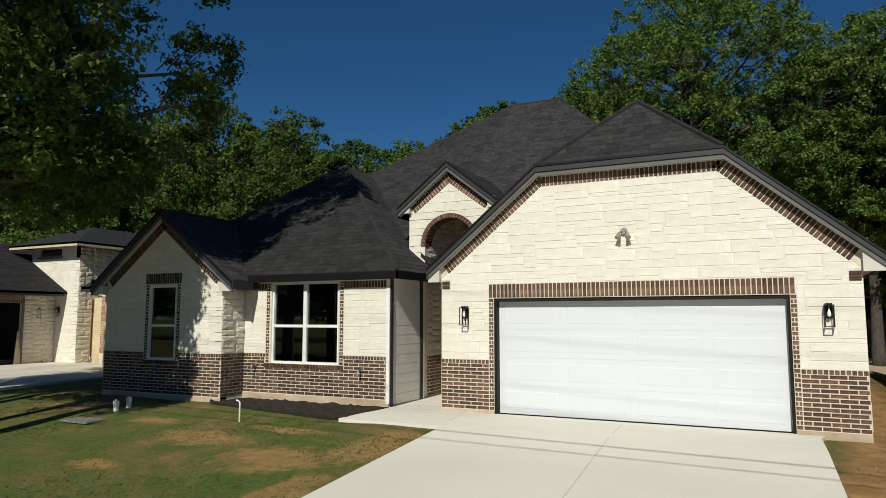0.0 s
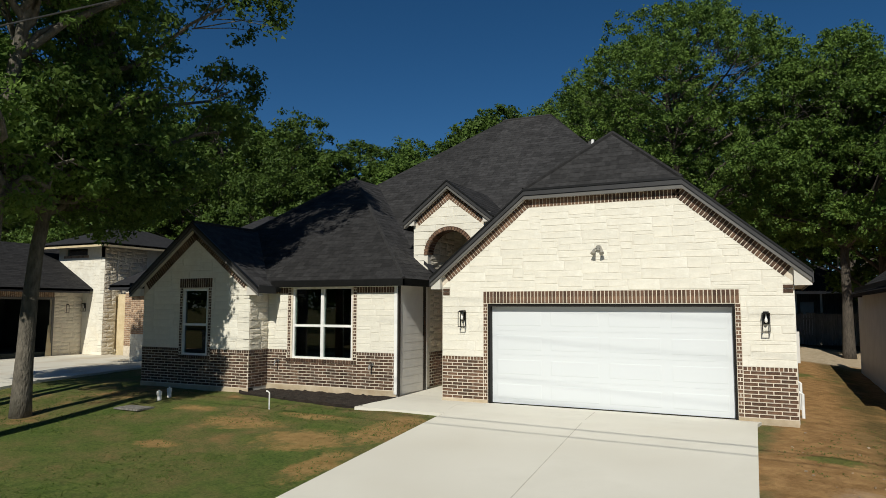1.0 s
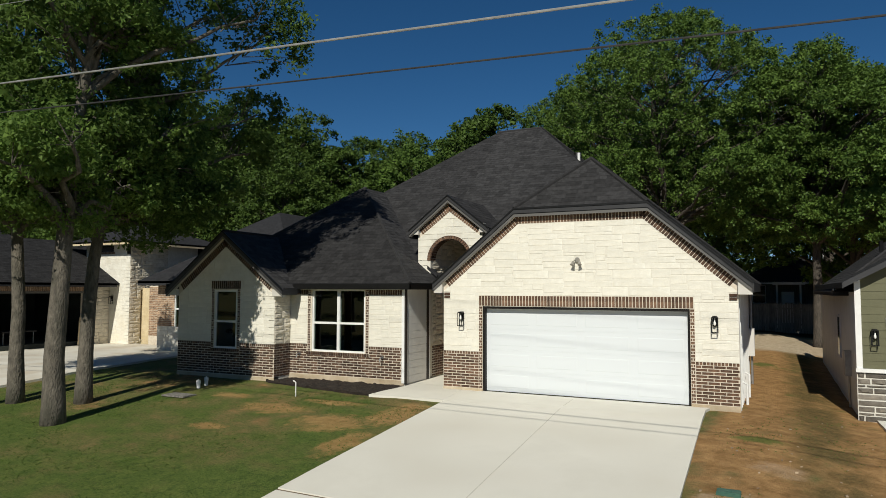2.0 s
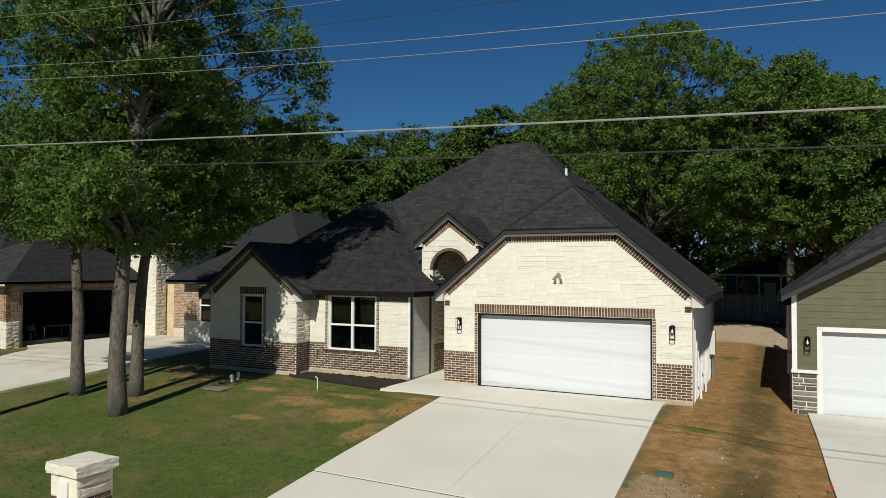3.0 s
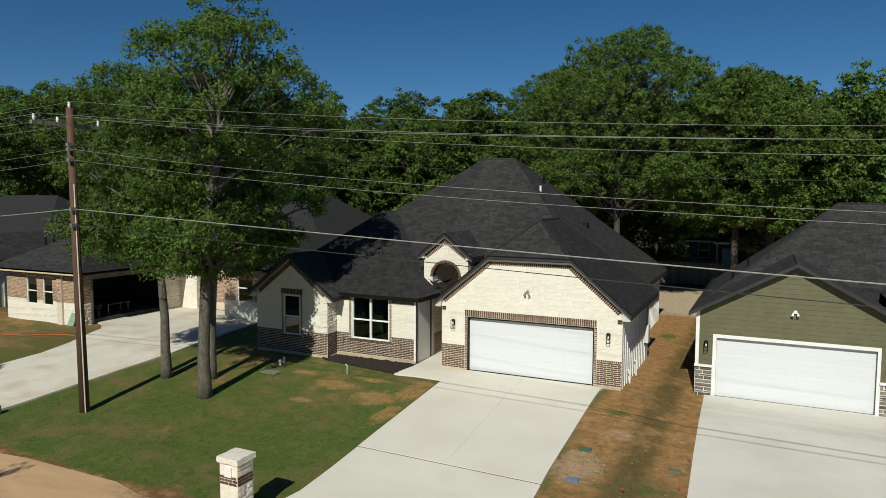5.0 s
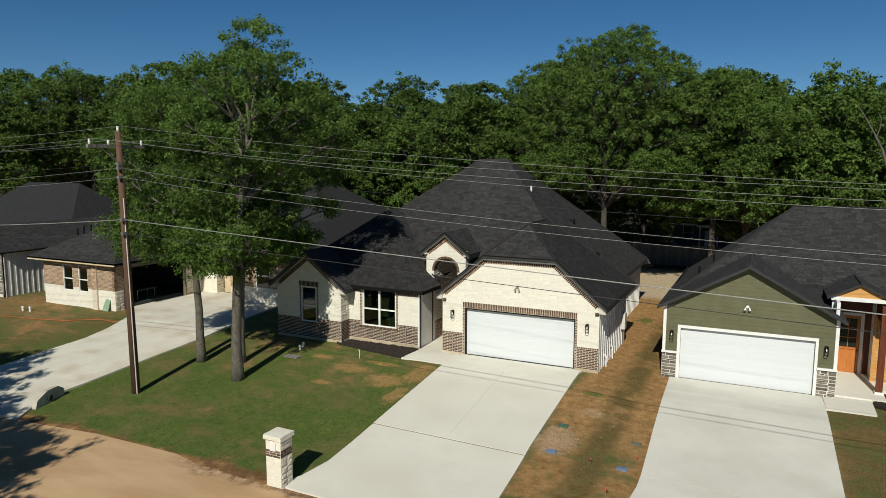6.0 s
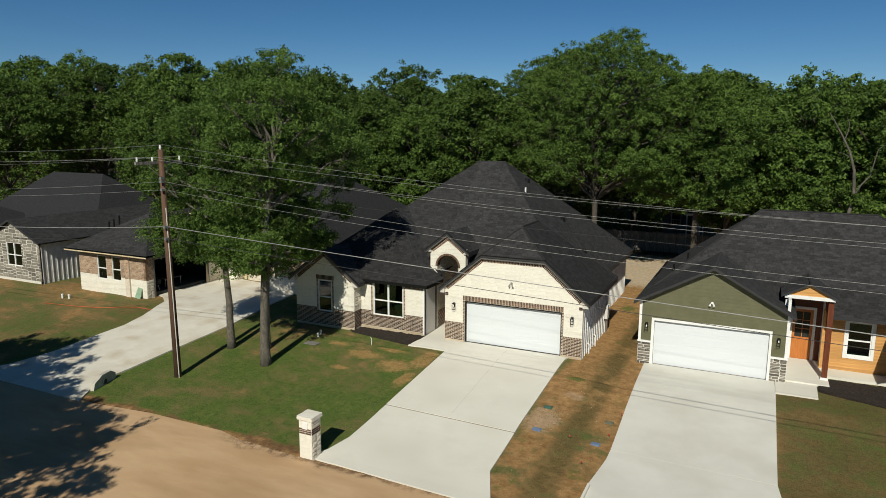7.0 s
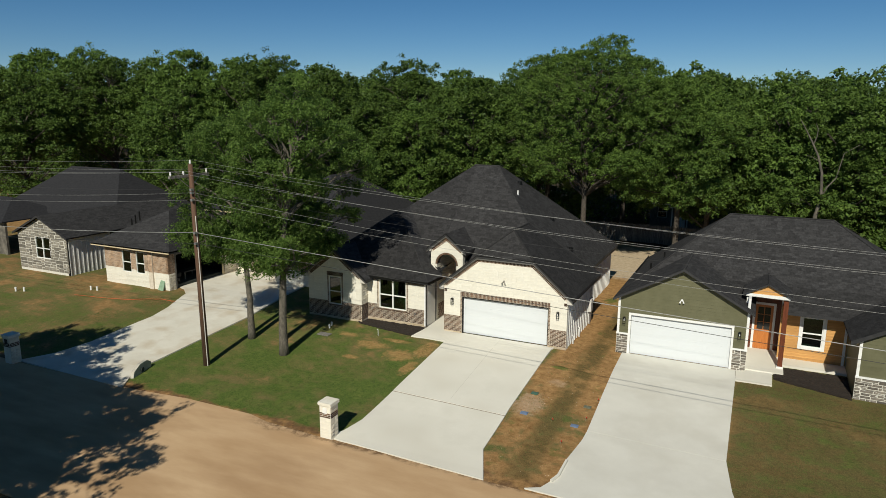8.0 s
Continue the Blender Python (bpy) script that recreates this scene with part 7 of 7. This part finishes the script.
def mail_pillar(cx, cy, label, face_out=True):
    z = ground_z(cx, cy) - 0.1
    top = z + 1.6
    t = thing("mailbox_pillar", label, "mailbox", "mailbox pillars", at=(cx, cy, z))
    h = 0.26
    core = part("core", Geo().box(cx - h, cx + h, cy - h, cy + h, z - 0.1, top - 0.12), M_LIMEMORTAR, t, "cream stone pillar")
    key = "pillar%d" % round(cx)
    for fc, rough in ((Face((cx, cy - h, 0), EAST, SOUTH), False), (Face((cx + h, cy, 0), (0, 1, 0), EAST), True), (Face((cx - h, cy, 0), (0, -1, 0), (-1, 0, 0)), True)):
        sx = Pieces("stone", M_LIMER if rough else M_LIME, core, key, 90, rough=rough)
        ashlar(sx, fc, -h, h, z, z + 0.97, seed=round(cx * 3) + rough, wide=(2, 3), tall=(2, 3))
        ashlar(sx, fc, -h, h, z + 1.19, top - 0.12, [(-h, 0), (h, 0), (h, 9), (-h, 9)], [] if rough else [(-0.1, 0.1, z + 1.19, z + 1.4)], seed=round(cx * 5) + rough, wide=(2, 3), tall=(2, 3))
        sx.done()
        px = Pieces("brick", M_BRICK, core, key, 90)
        brick_courses(px, fc, -h, h, z + 0.97, z + 1.19, (), 0.072, 0.25)
        px.done()
    part("cap_stone", rough_block(cx - h - 0.05, cx + h + 0.05, cy - h - 0.05, cy + h + 0.05, top - 0.12, top + 0.02, 0.007, round(cx)), M_LIME, t, "cream cut stone cap with chipped edges")
    part("mail_door", Geo().box(cx - 0.1, cx + 0.1, cy - h - 0.03, cy - h + 0.02, z + 1.17, z + 1.4), M_TRIMW if face_out else M_BLACK, t, "small white mailbox door")
    return t


mail_pillar(-4.79, -0.6, "cream stone mailbox pillar with a brown brick band")
mail_pillar(-24.2, -1.0, "shaded stone mailbox pillar beside a driveway", False)


# ---- small things on the ground ----
def cleanout(x, y, h, r):
    z = ground_z(x, y) - 0.06
    t = thing("cleanout_pipe", "short white plastic cleanout pipe with a cap", "pipe", "cleanout pipes", at=(x, y, z))
    part("pipe", Geo().tube([(x, y, z - 0.1), (x, y, z + h)], [r, r], 14), M_PVC, t)
    part("cap", Geo().tube([(x, y, z + h - 0.06), (x, y, z + h + 0.03)], [r * 1.2, r * 1.2], 14).box(x - r * 0.3, x + r * 0.3, y - r * 0.3, y + r * 0.3, z + h + 0.03, z + h + 0.06), M_PVC, t)


for x, y, h, r in ((-11.75, 9.54, 0.2, 0.05), (-11.88, 9.95, 0.2, 0.048), (-31.4, 9.2, 0.26, 0.06), (-30.9, 9.3, 0.26, 0.06), (-36.2, 7.0, 0.26, 0.06), (-35.6, 7.2, 0.26, 0.06)):
    cleanout(x, y, h, r)
zz = ground_z(-8.53, 9.61)
stub = thing("water_stub", "thin white plastic pipe bent over at the top", "pipe", at=(-8.53, 9.61, zz))
part("pipe", Geo().tube([(-8.53, 9.61, zz - 0.1), (-8.53, 9.61, zz + 0.3), (-8.56, 9.6, zz + 0.33), (-8.6, 9.59, zz + 0.34)], [0.015] * 4, 8), M_PVC, stub)
zb = ground_z(-11.45, 8.63) - 0.04
solo("plywood_scrap", Geo().box(-11.85, -11.1, 8.4, 8.85, zb, zb + 0.035), M_OLDGREY, "flat weathered board lying on the grass", "board")

M_LIDB = mat("blue_plastic", (0.1, 0.15, 0.25), (0.16, 0.22, 0.33), 6, 0.6, 0.1, 60)
M_LIDG = mat("green_plastic", (0.03, 0.09, 0.07), (0.06, 0.14, 0.1), 6, 0.6, 0.1, 60)
M_LIDY = mat("dusty_green_plastic", (0.1, 0.11, 0.07), (0.17, 0.17, 0.12), 6, 0.7, 0.1, 60)
for x, y, m, nm in ((1.67, 6.36, M_LIDG, "green plastic valve box lid in the dirt"), (1.81, 4.44, M_LIDB, "blue plastic meter box lid in the dirt"), (4.08, 6.48, M_LIDY, "dusty green valve box lid in the dirt"), (3.99, 4.57, M_LIDB, "blue plastic meter box lid in the dirt")):
    z = ground_z(x, y) - 0.05
    t = thing("meter_box", nm, "meter box", "meter boxes", at=(x, y, z))
    part("rim", Geo().box(x - 0.16, x + 0.16, y - 0.12, y + 0.12, z - 0.05, z + 0.035), M_LIDY if m is M_LIDY else M_LIDG if m is M_LIDG else M_LIDB, t)
    part("lid", Geo().box(x - 0.145, x + 0.145, y - 0.1, y + 0.1, z + 0.035, z + 0.046).box(x - 0.05, x + 0.05, y - 0.02, y + 0.02, z + 0.046, z + 0.052), m, t)

M_FLAG = mat("red_vinyl", (0.45, 0.035, 0.02), (0.58, 0.06, 0.03), 8, 0.5, 0.0)
for x, y in ((3.05, 4.4), (4.28, 5.3), (3.85, 2.9), (4.36, 7.2)):
    z = ground_z(x, y) - 0.05
    t = thing("marker_flag", "small red utility marker flag stuck in the dirt", "flag", "utility marker flags", at=(x, y, z))
    part("wire_stake", Geo().tube([(x, y, z - 0.05), (x + 0.01, y, z + 0.2)], [0.004, 0.004], 5), M_GREYMETAL, t)
    part("flag", Geo().prism([(x + 0.01, y, z + 0.12), (x + 0.07, y - 0.03, z + 0.11), (x + 0.075, y - 0.03, z + 0.16), (x + 0.01, y, z + 0.18)], (0.002, 0.004, 0)), M_FLAG, t)

# low kerb where the eastern drive flares to the road
slab("kerb", [(4.42, 1.6), (4.5, 1.6), (4.52, 0.4), (4.38, -0.1), (4.3, -0.05), (4.43, 0.4)], M_CONC, "low pale concrete kerb at the mouth of the drive", "kerb", thick=0.15, lift=0.1)

for x, z in ((-10.2, 0.72), (-7.38, 0.72)):
    t = thing("hose_bib", "brass outdoor tap on the brick wall", "tap", "outdoor taps", at=(x, 11.88, z))
    part("flange", Geo().tube([(x, 11.885, z), (x, 11.86, z)], [0.04, 0.035], 10), M_GREYMETAL, t)
    part("spout", Geo().tube([(x, 11.86, z), (x, 11.79, z), (x, 11.75, z - 0.03), (x, 11.74, z - 0.1)], [0.018, 0.02, 0.018, 0.02], 8), M_GREYMETAL, t)
    part("wheel", Geo().tube([(x, 11.79, z + 0.05), (x, 11.79, z + 0.065)], [0.035, 0.035], 10), M_BLACK, t)

# culvert end beside the west driveway
t = thing("culvert", "round concrete culvert end beside the driveway", "culvert", at=(-16.9, 0.5, -0.7))
part("headwall", Geo().prism([(-16.8, 0.1, -0.75), (-17.22, 1.6, -0.7), (-17.22, 1.6, -0.32), (-17.14, 1.3, -0.13), (-16.98, 0.75, -0.13), (-16.85, 0.25, -0.36)], (-0.17, -0.05, 0)), mat("stained_concrete", (0.36, 0.34, 0.29), (0.52, 0.49, 0.42), 4, 0.95, 0.5, 30), t, "sloped pale concrete headwall")
# a closed disc, not a hole: its shade is painted on
part("pipe_mouth", Geo().tube([(-16.955, 0.86, -0.45), (-17.05, 0.83, -0.45)], [0.12, 0.12], 16), M_SHADEPAINT, t, "disc coloured near-black for the shade in the pipe mouth")

# odds and ends by the west garage
t = thing("barbecue_grill", "round black kettle grill on legs in the garage", "grill", at=(-26.9, 12.7, 0))
part("bowl", Geo().tube([(-26.9, 12.7, 0.45), (-26.9, 12.7, 0.52), (-26.9, 12.7, 0.66), (-26.9, 12.7, 0.74)], [0.1, 0.24, 0.3, 0.3], 16), M_BLACK, t, smooth=True)
part("lid", Geo().tube([(-26.9, 12.7, 0.75), (-26.9, 12.7, 0.88), (-26.9, 12.7, 0.98)], [0.31, 0.24, 0.05], 16), M_BLACK, t, smooth=True)
for a in (0, 2.1, 4.2):
    part("leg", Geo().tube([(-26.9 + 0.15 * math.cos(a), 12.7 + 0.15 * math.sin(a), 0.5), (-26.9 + 0.3 * math.cos(a), 12.7 + 0.3 * math.sin(a), 0.0)], [0.015, 0.015], 6), M_GREYMETAL, t)
t = thing("work_table", "folding work table with a dark top in the garage", "table", at=(-27.3, 14.1, 0))
part("tabletop", Geo().box(-27.7, -26.9, 13.4, 14.9, 0.7, 0.75), M_FASCIA, t)
for x in (-27.62, -26.98):
    for y in (13.5, 14.8):
        part("leg", Geo().tube([(x, y, 0), (x, y, 0.7)], [0.02, 0.02], 6), M_GREYMETAL, t)
t = solo("leaning_board", Geo().prism([(-26.02, 16.2, 0.0), (-26.02, 16.45, 0.0), (-26.2, 16.52, 1.3), (-26.2, 16.4, 1.3)], (0.03, 0, 0)), M_RAWWOOD, "raw timber plank leaning in the opening", "plank")
solo("plastic_sheet", Geo().prism([(-27.0, 11.0, -0.02), (-26.45, 10.95, -0.02), (-26.5, 11.2, 0.6), (-26.85, 11.2, 0.65)], (0, 0.05, 0)), mat("pale_green_plastic", (0.2, 0.3, 0.2), (0.28, 0.4, 0.28), 5, 0.5, 0.1, 40), "pale green plastic sheet leaning on the wall", "sheet")


# orange cord left lying across the west lawn
cord = [(-31.5, 8.0), (-29.0, 8.3), (-27.1, 8.67), (-26.2, 9.19), (-25.1, 9.6), (-24.2, 9.55), (-23.7, 9.7), (-23.45, 10.2)]
solo("extension_cord", Geo().tube([(x, y, ground_z(x, y) - 0.02) for x, y in cord], [0.016] * len(cord), 6), mat("orange_rubber", (0.5, 0.09, 0.03), (0.62, 0.14, 0.05), 8, 0.6, 0.0), "orange extension cord lying loose across the lawn", "cord", smooth=True)

# fittings on the white east side wall
t = thing("service_panel", "pale grey electric service panel on the side wall", "service panel", at=(1.6, 16.9, 0.3))
part("cabinet", Geo().box(1.6, 1.76, 16.7, 17.1, 0.75, 1.5), M_PANEL, t)
part("conduit", Geo().tube([(1.68, 16.9, -0.2), (1.68, 16.9, 0.75)], [0.03, 0.03], 8), M_GREYMETAL, t)
part("conduit", Geo().tube([(1.68, 16.9, 1.5), (1.68, 16.9, 2.55)], [0.03, 0.03], 8), M_GREYMETAL, t)
for y, h in ((14.33, 0.5), (13.0, 0.42)):
    t = thing("pipe_stub", "short white plastic pipe against the side wall", "pipe", "pipes by the side wall", at=(1.68, y, -0.1))
    part("pipe", Geo().tube([(1.69, y, -0.2), (1.69, y, h), (1.6, y, h + 0.05)], [0.03, 0.03, 0.03], 8), M_PVC, t)


# ---- grass ----
def lawn_blades():
    """Tufts of grass over the front lawn, thinner on the bare patches."""
    rng = np.random.RandomState(31)
    v, f = [], []
    count = 0
    regions = ((-16.9, -4.75, -0.1, 11.0, 9000), (10.2, 16.0, 0.5, 11.8, 5000), (1.2, 4.1, 0.5, 13.0, 1300), (-27.0, -23.6, 0.5, 11.4, 4000))
    for x0, x1, y0, y1, n in regions:
        xs, ys = rng.uniform(x0, x1, n), rng.uniform(y0, y1, n)
        for x, y in zip(xs, ys):
            if -11.2 < x < -6.5 and y > 10.2:
                continue
            if noise.noise((x * 0.45, y * 0.45, 7)) < (0.05 if x > 0 else -0.22) + rng.uniform(-0.2, 0.2):
                continue
            z = ground_z(x, y) - 0.05
            for k in range(3):
                a = rng.uniform(0, 6.28)
                h = rng.uniform(0.01, 0.024)
                dx, dy = math.cos(a) * 0.012, math.sin(a) * 0.012
                lx, ly = rng.normal(0, 0.02, 2)
                px_, py_ = x + rng.normal() * 0.03, y + rng.normal() * 0.03
                o = len(v)
                v += [(px_ - dx, py_ - dy, z), (px_ + dx, py_ + dy, z), (px_ + lx, py_ + ly, z + h)]
                f.append((o, o + 1, o + 2))
    me = bpy.data.meshes.new("lawn_grass")
    me.from_pydata(v, [], f)
    me.materials.append(leaf_mat("grass_blade", (0.05, 0.09, 0.016), (0.11, 0.155, 0.034), 0.25))
    tagged(new("lawn_grass", me), "short mown grass over the front lawns", "grass", kind="stuff")


lawn_blades()


def dirt_chips():
    """Pale chips of stone and wood left on the bare ground by the builders."""
    rng = random.Random(77)
    g = Geo()
    for k in range(150):
        if k < 120:
            x, y = rng.uniform(1.2, 4.2), rng.uniform(-0.4, 13.0)
            if rng.random() < 0.5:
                x, y = rng.gauss(1.75, 0.35), rng.gauss(5.4, 0.8)
        else:
            x, y = rng.uniform(-14, 3), rng.uniform(-2.2, -0.9)
        z = ground_z(x, y) - 0.05
        a, s = rng.uniform(0, 6.28), rng.uniform(0.01, 0.03)
        c, d = math.cos(a) * s, math.sin(a) * s
        e = rng.uniform(0.4, 1.0)
        g.prism([(x - c, y - d, z), (x + d * e, y - c * e, z), (x + c, y + d, z), (x - d * e, y + c * e, z)], (rng.uniform(-0.01, 0.01), 0, s * rng.uniform(0.5, 0.9)))
    solo("dirt_chips", g, mat("pale_chips", (0.26, 0.18, 0.11), (0.5, 0.39, 0.27), 3, 0.9, 0.0, island=0.3), "scattered pale stone and wood chips on bare dirt", "debris", kind="stuff")


dirt_chips()
